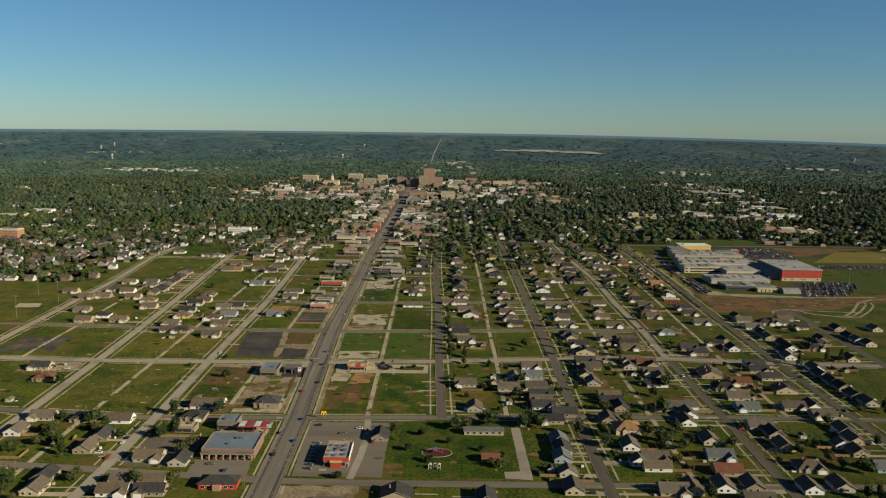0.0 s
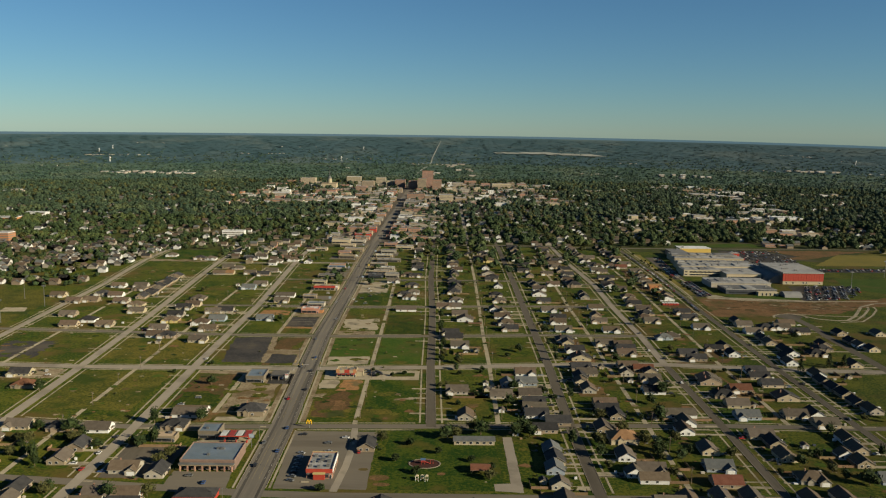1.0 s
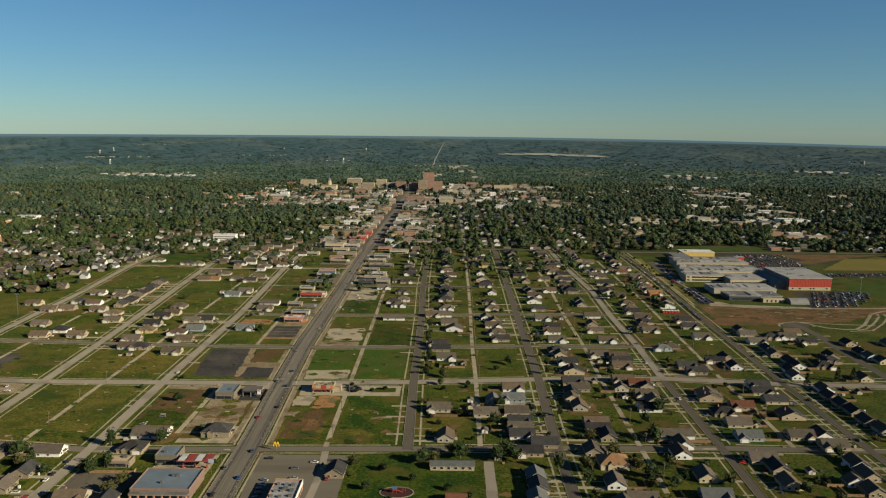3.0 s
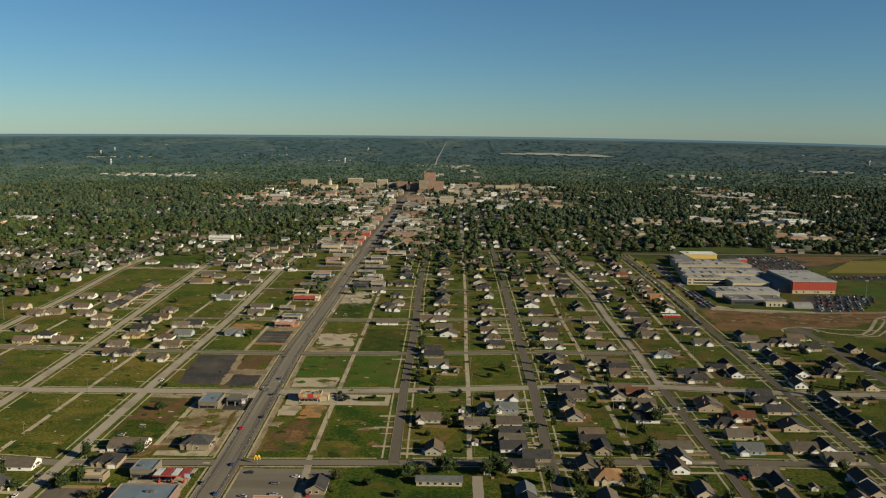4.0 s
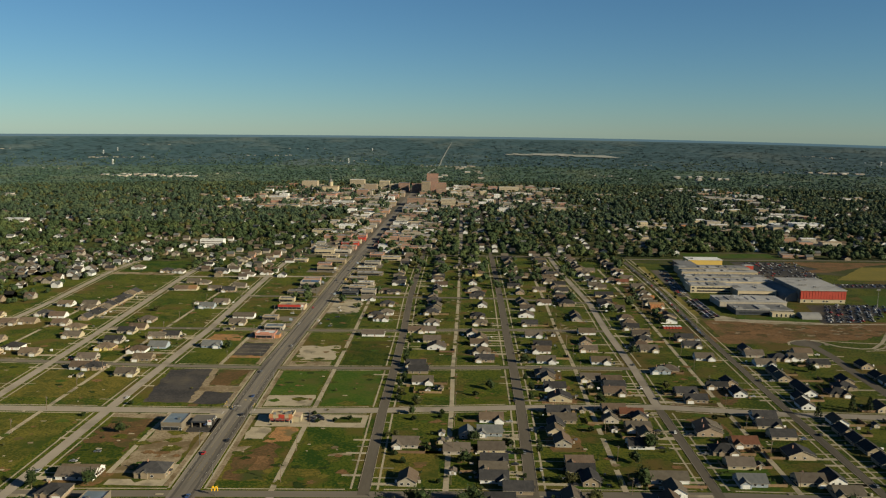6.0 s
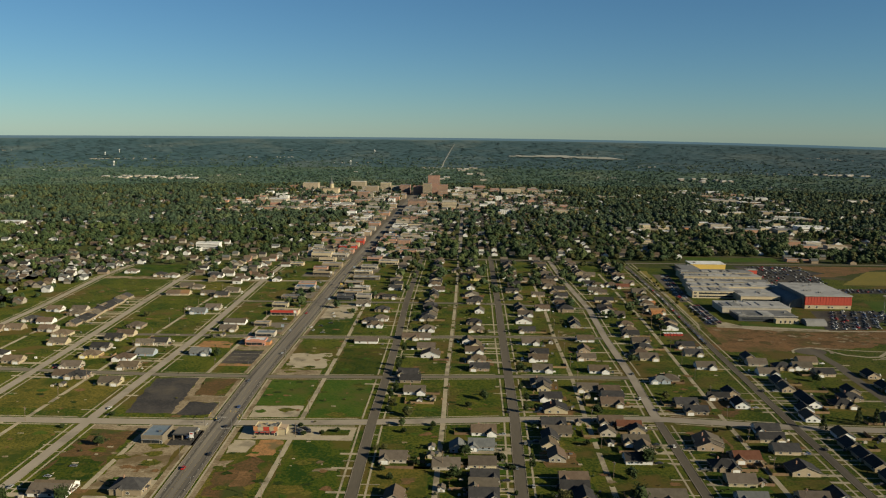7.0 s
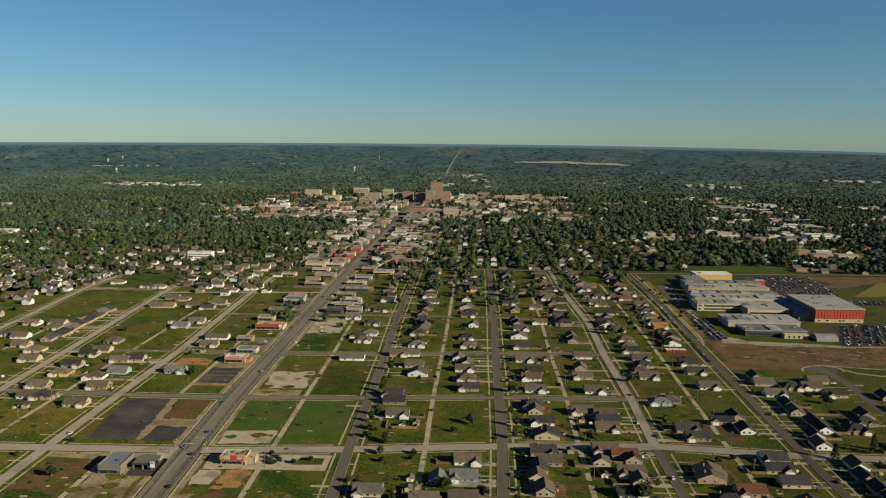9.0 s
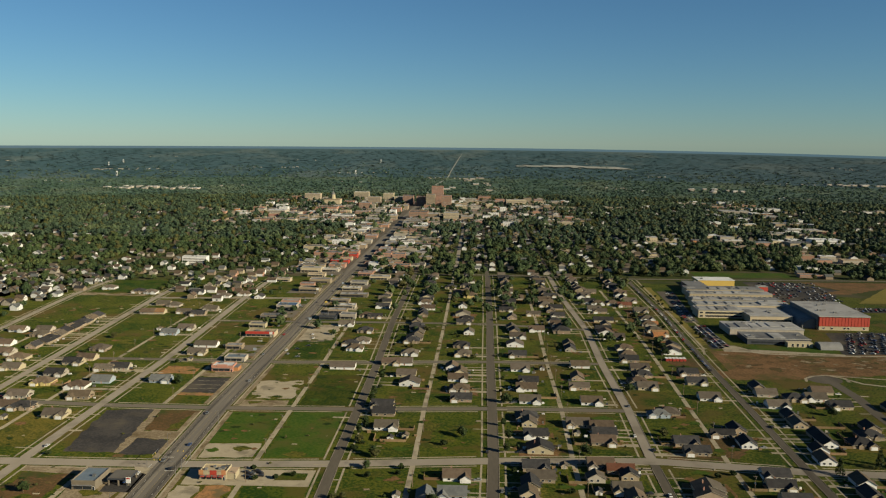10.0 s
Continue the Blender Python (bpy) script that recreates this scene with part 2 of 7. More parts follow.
PAINTS = [surf("car_paint_" + n, c, tuple(v * 0.85 for v in c), 1.0, 5.0, 0.3) for n, c in (
    ("white", (0.5000, 0.5000, 0.4900)), ("silver", (0.2400, 0.2450, 0.2500)), ("black", (0.0220, 0.0220, 0.0250)), ("grey", (0.1100, 0.1150, 0.1200)),
    ("red", (0.3000, 0.0220, 0.0200)), ("blue", (0.0350, 0.0650, 0.1600)))]


# ---- mesh helpers ----
def mesh_ob(name, verts, faces, material, parent=None, label="", slots=None):
    me = bpy.data.meshes.new(name)
    me.from_pydata([tuple(v) for v in verts], [], [tuple(f) for f in faces])
    for mt in (material if isinstance(material, (list, tuple)) else [material]):
        me.materials.append(mt)
    if slots:
        me.polygons.foreach_set("material_index", slots)
    me.update()
    ob = new(name, me)
    if parent:
        ob.parent = parent
    if label:
        tagged(ob, label)
    return ob


class Shape:
    """Collects boxes, prisms and tubes into one mesh."""

    def __init__(self):
        self.v, self.f, self.s = [], [], []

    def add(self, verts, faces, slot=0):
        b = len(self.v)
        self.v += [tuple(v) for v in verts]
        self.f += [tuple(b + i for i in f) for f in faces]
        self.s += [slot] * len(faces)
        return self

    def box(self, x0, y0, z0, x1, y1, z1, slot=0):
        vs = [(x0, y0, z0), (x1, y0, z0), (x1, y1, z0), (x0, y1, z0), (x0, y0, z1), (x1, y0, z1), (x1, y1, z1), (x0, y1, z1)]
        return self.add(vs, [(0, 3, 2, 1), (4, 5, 6, 7), (0, 1, 5, 4), (1, 2, 6, 5), (2, 3, 7, 6), (3, 0, 4, 7)], slot)

    def tube(self, x, y, z0, z1, r0, r1, n=8, slot=0):
        ring = [(math.cos(2 * math.pi * i / n), math.sin(2 * math.pi * i / n)) for i in range(n)]
        vs = [(x + r0 * a, y + r0 * b, z0) for a, b in ring] + [(x + r1 * a, y + r1 * b, z1) for a, b in ring]
        fs = [(i, (i + 1) % n, n + (i + 1) % n, n + i) for i in range(n)] + [tuple(range(n - 1, -1, -1)), tuple(range(n, 2 * n))]
        return self.add(vs, fs, slot)

    def slab(self, corners, thick, slot=0, edge=None):
        """A thick sheet: corners of its top side, counter-clockwise seen from above."""
        n = len(corners)
        vs = list(corners) + [(x, y, z - thick) for x, y, z in corners]
        fs = [tuple(range(n)), tuple(range(2 * n - 1, n - 1, -1))] + [(i, n + i, n + (i + 1) % n, (i + 1) % n) for i in range(n)]
        self.add(vs, fs, slot)
        if edge is not None:
            self.s[-n:] = [edge] * n
        return self

    def turn(self, a):
        c, s = math.cos(a), math.sin(a)
        self.v = [(c * x - s * y, s * x + c * y, z) for x, y, z in self.v]
        return self

    def make(self, name, material, parent=None, label=""):
        return mesh_ob(name, self.v, self.f, material, parent, label, self.s if isinstance(material, (list, tuple)) else None)


def thing(name, label, category, group="", kind=""):
    return tagged(new(name), label, category, group, kind)


def strip(name, pts, width, z, material, label, category="road"):
    """A flat band along pts, a little over the ground."""
    vs, fs = [], []
    for i, (x, y) in enumerate(pts):
        a, b = Vector(pts[max(i - 1, 0)]), Vector(pts[min(i + 1, len(pts) - 1)])
        n = Vector((-(b - a).y, (b - a).x)).normalized() * width / 2
        zz = z + rise(x, y)
        vs += [(x + n.x, y + n.y, zz), (x - n.x, y - n.y, zz)]
        if i:
            fs.append((2 * i - 2, 2 * i - 1, 2 * i + 1, 2 * i))
    return tagged(mesh_ob(name, vs, fs, material), label, category, kind="structure")


def patch(name, pts, z, material, label, category="ground", wobble=0.8):
    """A piece of other ground: an outline with slightly uneven edges, 2 cm and more above the sheet."""
    out = []
    for i, a in enumerate(pts):
        b = pts[(i + 1) % len(pts)]
        n = max(1, int(math.hypot(b[0] - a[0], b[1] - a[1]) / 5))
        for k in range(n):
            t = k / n
            w = wobble if 0 < k else wobble * 0.4
            out.append((a[0] + (b[0] - a[0]) * t + random.uniform(-w, w), a[1] + (b[1] - a[1]) * t + random.uniform(-w, w), z))
    return tagged(mesh_ob(name, out, [range(len(out))], material), label, category, kind="structure")


# ---- the ground: one sheet, raised in the distance to fit the camera's view ----
MID = (45.0, 100.0)
FLAT, EDGE, ABOVE = 3150.0, 4850.0, 200.0


def rise(x, y):
    dx, dy = x - MID[0], y - MID[1]
    d = math.hypot(dx, dy)
    if d <= FLAT:
        return 0.0
    u = (d - FLAT) / (EDGE - FLAT)
    far = ABOVE * (1 - d / FLAT * (1 - u * (1 - FLAT / 33000.0)))
    # dropped towards the sides to match the horizon's bow in the camera's view
    side = math.atan2(abs(dx), dy)
    return max(0.0, far - 9.0 * u - (26.0 if dx > 0 else 6.0) * u * min(side / 0.5, 1.6) ** 2)


def build_ground():
    radii = [0, 150, 400, 700, 1000, 1300, 1600, 2000, 2400, 2800, 3100] + [3150 + 85 * i for i in range(21)]
    radii[-1] = EDGE
    n = 120
    vs, fs = [(MID[0], MID[1], 0)], []
    for r in radii[1:]:
        for k in range(n):
            a = 2 * math.pi * k / n
            x, y = MID[0] + r * math.cos(a), MID[1] + r * math.sin(a)
            vs.append((x, y, rise(x, y)))
    for k in range(n):
        fs.append((0, 1 + k, 1 + (k + 1) % n))
    for j in range(len(radii) - 2):
        for k in range(n):
            a, b = 1 + j * n + k, 1 + j * n + (k + 1) % n
            fs.append((a, a + n, b + n, b))
    slots = []
    for f in fs:
        cx, cy = sum(vs[i][0] for i in f) / len(f), sum(vs[i][1] for i in f) / len(f)
        far = math.hypot(cx - MID[0], cy - MID[1])
        # past 2900 m the ground takes the haze-tinted foliage colours
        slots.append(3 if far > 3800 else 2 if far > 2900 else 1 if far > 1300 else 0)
    tagged(mesh_ob("ground", vs, fs, [GRASS, WOODFLOOR, LEAF_MID_HAZY, LEAF_FAR_HAZY], slots=slots), "olive-green grass and town ground, far part raised to fit the view", "ground", kind="structure")
    # an added blue strip that glows to imitate haze along the horizon, past the woods
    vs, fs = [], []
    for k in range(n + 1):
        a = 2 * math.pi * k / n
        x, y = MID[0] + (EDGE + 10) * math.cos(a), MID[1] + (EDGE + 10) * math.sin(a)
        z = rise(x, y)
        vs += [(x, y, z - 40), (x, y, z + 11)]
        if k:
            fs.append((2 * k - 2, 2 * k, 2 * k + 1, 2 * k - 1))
    tagged(mesh_ob("backdrop", vs, fs, HAZE), "glowing blue strip imitating haze along the horizon", "horizon", kind="structure")


build_ground()

# ---- streets ----
AVENUES, ALLEYS, STREETS = [], [], []
AVENUES.append(("west", [(-400, 420), (-408, 721), (-420, 1024), (-438, 1218), (-440, 1400)], 6.8, CONCRETE, True))
AVENUES.append(("west", [(-284, 300), (-287, 539), (-291, 666), (-300, 850), (-322, 1168), (-330, 1400)], 6.8, CONCRETE, True))
AVENUES.append(("west", [(-197, 300), (-195, 530), (-197, 670), (-198, 914), (-210, 1215), (-212, 1400)], 6.8, CONCRETE, True))
AVENUES.append(("high_street", [(-94, 200), (-96, 434), (-97, 534), (-102, 665), (-106, 776), (-106, 1018), (-108, 1250), (-107, 1640), (-103, 2431), (-98, 3050)], 16.0, MAINROAD, True))
AVENUES.append(("east", [(3, 537), (1, 675), (1, 779), (0, 901), (-4, 1078), (-4, 1415)], 6.6, ASPHALT, True))
AVENUES.append(("east", [(98, 200), (98, 433), (98, 542), (102, 686), (103, 790), (104, 923), (106, 1078), (108, 1418)], 7.0, ASPHALT, True))
AVENUES.append(("east", [(200, 200), (201, 433), (203, 545), (204, 686)], 5.8, ASPHALT, True))
AVENUES.append(("east", [(204, 686), (204, 692), (207, 790), (207, 921), (211, 1057), (203, 1250), (202, 1412)], 6.6, CONCRETE, True))
AVENUES.append(("east", [(296, 300), (297, 588), (298, 677), (302, 829), (305, 938), (314, 1137), (316, 1400)], 5.6, ASPHALT, True))
AVENUES.append(("east", [(388, 560), (395, 793), (399, 835), (397, 875)], 9, ASPHALT, False))
ALLEYS.append([(-360, 675), (-362, 785), (-368, 980)])
ALLEYS.append([(-243, 330), (-243, 1180)])
ALLEYS.append([(-150, 560), (-150, 664)])
ALLEYS.append([(-150, 782), (-150, 905), (-152, 1075)])
ALLEYS.append([(-49, 540), (-50, 905), (-52, 1075)])
ALLEYS.append([(49, 540), (51, 682), (51, 786), (53, 915), (55, 1078), (56, 1410)])
ALLEYS.append([(150, 440), (153, 690), (156, 788), (156, 921), (159, 1068), (160, 1300)])
ALLEYS.append([(250, 545), (252, 685), (256, 820), (262, 1000), (262, 1300)])
STREETS.append([(-560, 478), (-262, 453), (-198, 446), (-96, 434), (-50, 432), (98, 432), (201, 433), (420, 434)])
STREETS.append([(-560, 560), (-312, 545), (-195, 531), (-97, 535), (3, 538), (98, 542), (203, 545), (297, 543), (440, 545)])
STREETS.append([(-900, 676), (-379, 671), (-291, 666), (-197, 667), (-102, 668), (1, 675), (102, 686), (204, 692), (298, 680), (500, 672)])
STREETS.append([(-640, 800), (-445, 791), (-299, 783), (-197, 777), (-106, 776), (1, 780), (103, 788), (207, 790)])
STREETS.append([(-300, 906), (-198, 908), (-106, 906), (0, 911), (104, 921), (207, 921)])
STREETS.append([(-212, 1072), (-108, 1074), (-4, 1078), (106, 1078), (211, 1058)])
STREETS.append([(-330, 1195), (-210, 1205), (-108, 1212)])
STREETS.append([(-1100, 1400), (-440, 1405), (-108, 1412), (108, 1418), (202, 1412), (316, 1400), (800, 1420), (1300, 1430)])


AVENUES.append(("old", [(57, 1425), (58, 1700), (60, 2150)], 7.0, CONCRETE, False))
AVENUES.append(("old", [(-4, 1425), (-5, 2150)], 6.0, ASPHALT, False))
AVENUES.append(("old", [(107, 1425), (107, 2150)], 6.0, ASPHALT, False))
AVENUES.append(("old", [(205, 1425), (205, 2150)], 6.0, ASPHALT, False))


def along(line, y):
    """The x of a line that runs north, at y."""
    for (x0, y0), (x1, y1) in zip(line, line[1:]):
        if y <= y1:
            break
    return x0 + (x1 - x0) * (y - y0) / (y1 - y0)


def crossing(line, street):
    """The y at which a street crosses an avenue, or None."""
    for (x0, y0), (x1, y1) in zip(street, street[1:]):
        y = (y0 + y1) / 2
        for _ in range(4):
            x = along(line, y)
            t = (x - x0) / (x1 - x0)
            y = y0 + (y1 - y0) * t
        if -0.001 <= t <= 1.001 and line[0][1] < y < line[-1][1]:
            return y
    return None


for i, line in enumerate(STREETS):
    strip("road", line, 10.5 if i == 2 else 8.0, 0.06, CONCRETE if i in (2, 6) else ASPHALT_EW, "pale worn asphalt cross street", "road")
for line in ALLEYS:
    strip("alley", line, 3.4, 0.04, WALKWAY, "narrow pale concrete alley behind the lots", "alley")
for kind_, line, wide, mt, walks in AVENUES:
    strip("road", line, wide, 0.10, mt, "wide five-lane asphalt main road" if wide > 15 else "straight residential avenue of worn paving", "road")
    cuts = sorted(y for y in (crossing(line, s) for s in STREETS) if y)
    cuts = [line[0][1]] + cuts + [min(line[-1][1], 1420)]
    for y0, y1 in zip(cuts, cuts[1:]):
        if y1 - y0 < 25 or not walks:
            continue
        for side in (-1, 1):
            a, b = y0 + 6.5, y1 - 6.5
            off = side * (wide / 2 + 0.15)
            kv = Shape()
            n = 3
            for k in range(n):
                ya, yb = a + (b - a) * k / n, a + (b - a) * (k + 1) / n
                xa, xb = along(line, ya) + off, along(line, yb) + off
                kv.slab([(xa - 0.15, ya, 0.24), (xa + 0.15, ya, 0.24), (xb + 0.15, yb, 0.24), (xb - 0.15, yb, 0.24)], 0.24)
            tagged(kv.make("kerb", KERB), "low concrete kerb along the roadway", "kerb", kind="structure")
            off = side * (7.6 if wide < 15 else wide / 2 + 2.2)
            strip("pavement", [(along(line, a + (b - a) * k / 3) + off, a + (b - a) * k / 3) for k in range(4)], 1.25, 0.05, WALKWAY, "narrow pale concrete sidewalk beside the avenue", "sidewalk")

# sidewalks along the cross streets, and the paved margins of the main road
for i in (1, 2, 3, 4):
    line, wide = STREETS[i], 10.5 if i == 2 else 8.0
    spans = sorted(along(a[1], crossing(a[1], line)) for a in AVENUES if crossing(a[1], line))
    for xa, xb in zip(spans, spans[1:]):
        if xb - xa < 40:
            continue
        for side in (-1, 1):
            pts = []
            for k in range(4):
                x = xa + 11 + (xb - xa - 22) * k / 3
                for (x0, y0), (x1, y1) in zip(line, line[1:]):
                    if x0 <= x <= x1:
                        pts.append((x, y0 + (y1 - y0) * (x - x0) / (x1 - x0) + side * (wide / 2 + 2.4)))
                        break
            strip("pavement", pts, 1.25, 0.052, WALKWAY, "narrow pale concrete sidewalk beside the cross street", "sidewalk")
MARGINS = sorted(c for c in (crossing(AVENUES[3][1], s) for s in STREETS) if c)
for ya, yb in zip(MARGINS, MARGINS[1:] ):
    for side in (-1, 1):
        if ya < 530:
            continue
        strip("verge", [(along(AVENUES[3][1], ya + 9 + (yb - ya - 18) * k / 5) + side * 12.4, ya + 9 + (yb - ya - 18) * k / 5) for k in range(6)], 3.4, 0.0475, GRAVEL, "pale gravel margin beside the main road", "verge")
# lane lines of the main road
high = AVENUES[3][1]
TURNLANE = surf("pale_worn_turn_lane", (0.086, 0.078, 0.066), (0.115, 0.104, 0.088), 0.10, 0.9, 0.9, stretch=(1, 0.05, 1))
TRACKS = surf("dark_tyre_worn_asphalt", (0.040, 0.037, 0.033), (0.066, 0.060, 0.052), 0.12, 0.9, 0.9, stretch=(1, 0.05, 1))
for off, wide_, mt, words in ((0.0, 3.1, TURNLANE, "pale worn turning lane down the middle of the main road"), (-5.0, 1.7, TRACKS, "dark tyre-worn lane of the main road"), (5.2, 1.7, TRACKS, "dark tyre-worn lane of the main road")):
    strip("lane", [(along(high, 200 + 12 * k) + off, 200 + 12 * k) for k in range(101)], wide_, 0.1035, mt, words, "road")
for x0, y0, x1, y1 in ((-101, 657.5, -95, 658.3), (-109, 678.5, -103, 679.3), (-113, 662, -112.4, 667), (-92, 668, -91.4, 673)):
    patch("stop_line", [(x0, y0), (x1, y0), (x1, y1), (x0, y1)], 0.112, WHITEPAINT, "worn white stop line at the crossroads", "road marking", 0.0)
for off, wide, mt, dash in ((-1.9, 0.14, YELLOWPAINT, 0), (1.9, 0.14, YELLOWPAINT, 0), (-5.4, 0.14, WHITEPAINT, 1), (5.4, 0.14, WHITEPAINT, 1)):
    marks = Shape()
    y = 380.0
    while y < 1400:
        if not any(abs(y - (c or 0)) < 14 for c in (crossing(high, s) for s in STREETS)):
            x = along(high, y) + off
            x2 = along(high, y + (3.2 if dash else 9.0)) + off
            y2 = y + (3.2 if dash else 9.0)
            marks.add([(x - wide / 2, y, 0.106), (x + wide / 2, y, 0.106), (x2 + wide / 2, y2, 0.106), (x2 - wide / 2, y2, 0.106)], [(0, 1, 2, 3)])
        y += 9.0
    tagged(marks.make("road_marking", mt), "worn painted lane lines on the main road", "road marking", kind="stuff")

# ---- lots of other ground ----
patch("parking_lot", [(-187, 766), (-151, 771), (-149, 740), (-145, 708), (-145, 684), (-179, 684)], 0.03, BLACKTOP, "cracked black asphalt lot with nothing left on it", "parking lot", 1.4)
patch("parking_lot", [(-141, 683), (-112, 683), (-112, 708), (-141, 710)], 0.03, BLACKTOP, "dark cracked asphalt pad beside the main road", "parking lot", 2.0)
patch("bare_lot", [(-143, 726), (-115, 728), (-115, 769), (-147, 769)], 0.035, REDDIRT, "reddish bare lot with thin grass", "bare lot", 2.0)
patch("grass_lot", [(-128, 727), (-115, 728), (-115, 760), (-122, 752)], 0.037, OLIVE, "dry grass coming through the bare lot", "grass", 3.0)
patch("bare_lot", [(-145, 684), (-141, 684), (-141, 722), (-147, 770), (-152, 770), (-149, 735)], 0.046, GRAVEL, "pale gravel track beside the black lot", "gravel", 1.2)
patch("bare_lot", [(-143, 710), (-114, 709), (-114, 726), (-144, 725)], 0.045, GRAVEL, "pale gravel strip across the lot", "gravel", 1.5)
patch("grass_lot", [(-186, 568), (-154, 568), (-154, 598), (-172, 606), (-186, 604)], 0.036, LAWN, "green grass at the edge of a bare lot", "grass", 2.5)
patch("parking_lot", [(-148, 812), (-117, 812), (-118, 854), (-148, 854)], 0.03, BLACKTOP, "dark asphalt parking lot", "parking lot", 0.3)
for k in range(3):
    patch("parking_line", [(-145, 822 + 11 * k), (-121, 822 + 11 * k), (-121, 822.5 + 11 * k), (-145, 822.5 + 11 * k)], 0.038, WALKWAY, "faded pale line across the parking lot", "road marking", 0.0)
patch("bare_lot", [(-148, 805), (-117, 805), (-117, 811.5), (-148, 811.5)], 0.034, CLAY, "orange clay strip beside the lot", "bare lot", 1.2)
patch("grass_lot", [(-148, 785), (-117, 785), (-117, 804), (-148, 804)], 0.031, LAWN, "green grass strip beside the lot", "grass", 1.0)
patch("grass_lot", [(-46, 682), (-8, 686), (-8, 772), (-46, 772)], 0.03, LUSH, "vivid green grass lot", "grass", 1.0)
patch("grass_lot", [(-89, 705), (-54, 708), (-54, 768), (-93, 768)], 0.03, LUSH, "green grass lot beside the main road", "grass", 1.0)
patch("bare_lot", [(-88, 680), (-53, 682), (-53, 706), (-89, 704)], 0.032, WALKWAY, "old pale concrete pad on a cleared lot", "concrete pad", 1.0)
patch("grass_lot", [(-86, 552), (-55, 552), (-55, 643), (-88, 643)], 0.03, OLIVE, "dry grass on a cleared lot", "grass", 1.5)
patch("bare_lot", [(-81, 554), (-57, 554), (-57, 604), (-66, 612), (-72, 603), (-80, 592)], 0.0365, REDDIRT, "brown bare earth in the dry grass", "bare lot", 3.5)
patch("bare_lot", [(-70, 566), (-60, 568), (-61, 590), (-69, 588)], 0.0405, DIRT, "paler brown earth in the bare lot", "bare lot", 3.0)
patch("bare_lot", [(-26, 590), (-11, 592), (-11, 596), (-25, 594)], 0.041, GRAVEL, "old gravel drive left in a grass lot", "gravel", 1.0)
patch("bare_lot", [(-85, 616), (-73, 617), (-71, 637), (-86, 637)], 0.04, WALKWAY, "pale concrete pad on the cleared lot", "concrete pad", 1.6)
patch("bare_lot", [(-71, 612), (-55, 613), (-54, 637), (-69, 637)], 0.041, CLAY, "orange clay patch on the cleared lot", "bare lot", 2.5)
patch("bare_lot", [(-87, 590), (-78, 590), (-77, 604), (-87, 602)], 0.041, GRAVEL, "small pale gravel patch", "gravel", 2.0)
patch("concrete_pad", [(-77, 690), (-67, 690), (-67, 696), (-77, 696)], 0.045, WALKWAY, "white concrete slab left on a cleared lot", "concrete pad", 0.6)
patch("parking_lot", [(-127, 626), (-108.5, 626), (-110, 658), (-128, 658)], 0.05, BLACKTOP, "black parking lot beside the corner bank", "parking lot", 0.3)
patch("forecourt", [(-190, 652), (-150, 650), (-128, 646), (-128, 660), (-190, 661)], 0.042, GRAVEL, "pale concrete drive of the corner bank", "driveway", 0.6)
patch("bare_lot", [(-46, 562), (-24, 562), (-30, 572), (-46, 574)], 0.04, OLIVE, "dry spot in a grass lot", "grass", 2.5)
patch("grass_lot", [(-46, 546), (-8, 548), (-8, 640), (-46, 640)], 0.03, LAWN, "mown green grass lot", "grass", 1.0)
patch("grass_island", [(-31, 648), (-12, 649), (-12, 659), (-27, 660)], 0.06, LAWN, "grass island in the drive", "grass", 0.3)
patch("forecourt", [(-84, 639), (-8, 640), (-8, 664), (-86, 662)], 0.045, WALKWAY, "pale concrete forecourt", "forecourt", 0.3)
patch("parking_lot", [(-84, 440), (-32, 440), (-32, 527), (-87, 527)], 0.03, ASPHALT_EW, "grey asphalt restaurant parking lot", "parking lot", 0.3)
strip("alley", [(-50, 437), (-47, 470), (-46, 500), (-48, 534)], 4.4, 0.05, CONCRETE, "grey concrete alley beside the restaurant lot", "alley")
patch("park_lawn", [(-26, 440), (45, 440), (45, 531), (-24, 531)], 0.03, LAWN, "mown green park lawn", "lawn", 0.5)
patch("driveway", [(40, 440), (56, 438), (56, 520), (50, 520), (49.5, 450), (40, 449)], 0.05, CONCRETE, "pale concrete access drive", "driveway", 0.2)
patch("bare_lot", [(-86, 402), (-44, 404), (-44, 427), (-88, 428)], 0.03, GRAVEL, "pale gravel yard with weeds", "gravel", 2.0)
patch("bare_lot", [(-89, 800), (-55, 802), (-55, 850), (-92, 846)], 0.03, WALKWAY, "pale worn concrete lot", "concrete lot", 2.0)
patch("grass_lot", [(-94, 783), (-55, 784), (-55, 800), (-92, 800)], 0.03, LAWN, "green grass lot", "grass", 1.0)
patch("grass_lot", [(-46, 784), (-8, 786), (-8, 870), (-46, 868)], 0.03, LAWN, "green grass lot with brown patches", "grass", 1.0)
patch("grass_lot", [(-94, 918), (-60, 920), (-60, 985), (-94, 985)], 0.03, LAWN, "green grass lot", "grass", 1.5)
patch("bare_lot", [(-94, 990), (-58, 990), (-58, 1066), (-94, 1066)], 0.03, WALKWAY, "pale dusty concrete lot", "bare lot", 2.0)
patch("bare_lot", [(-185, 570), (-155, 572), (-155, 650), (-186, 650)], 0.03, REDDIRT, "bare brown lot with grass coming through", "bare lot", 3.0)
patch("forecourt", [(-148, 560), (-116, 560), (-118, 655), (-148, 655)], 0.035, GRAVEL, "pale gravel and concrete yard", "forecourt", 1.5)
patch("parking_lot", [(-146, 440), (-110, 440), (-112, 462), (-146, 462)], 0.03, ASPHALT_EW, "grey asphalt store parking lot", "parking lot", 0.3)
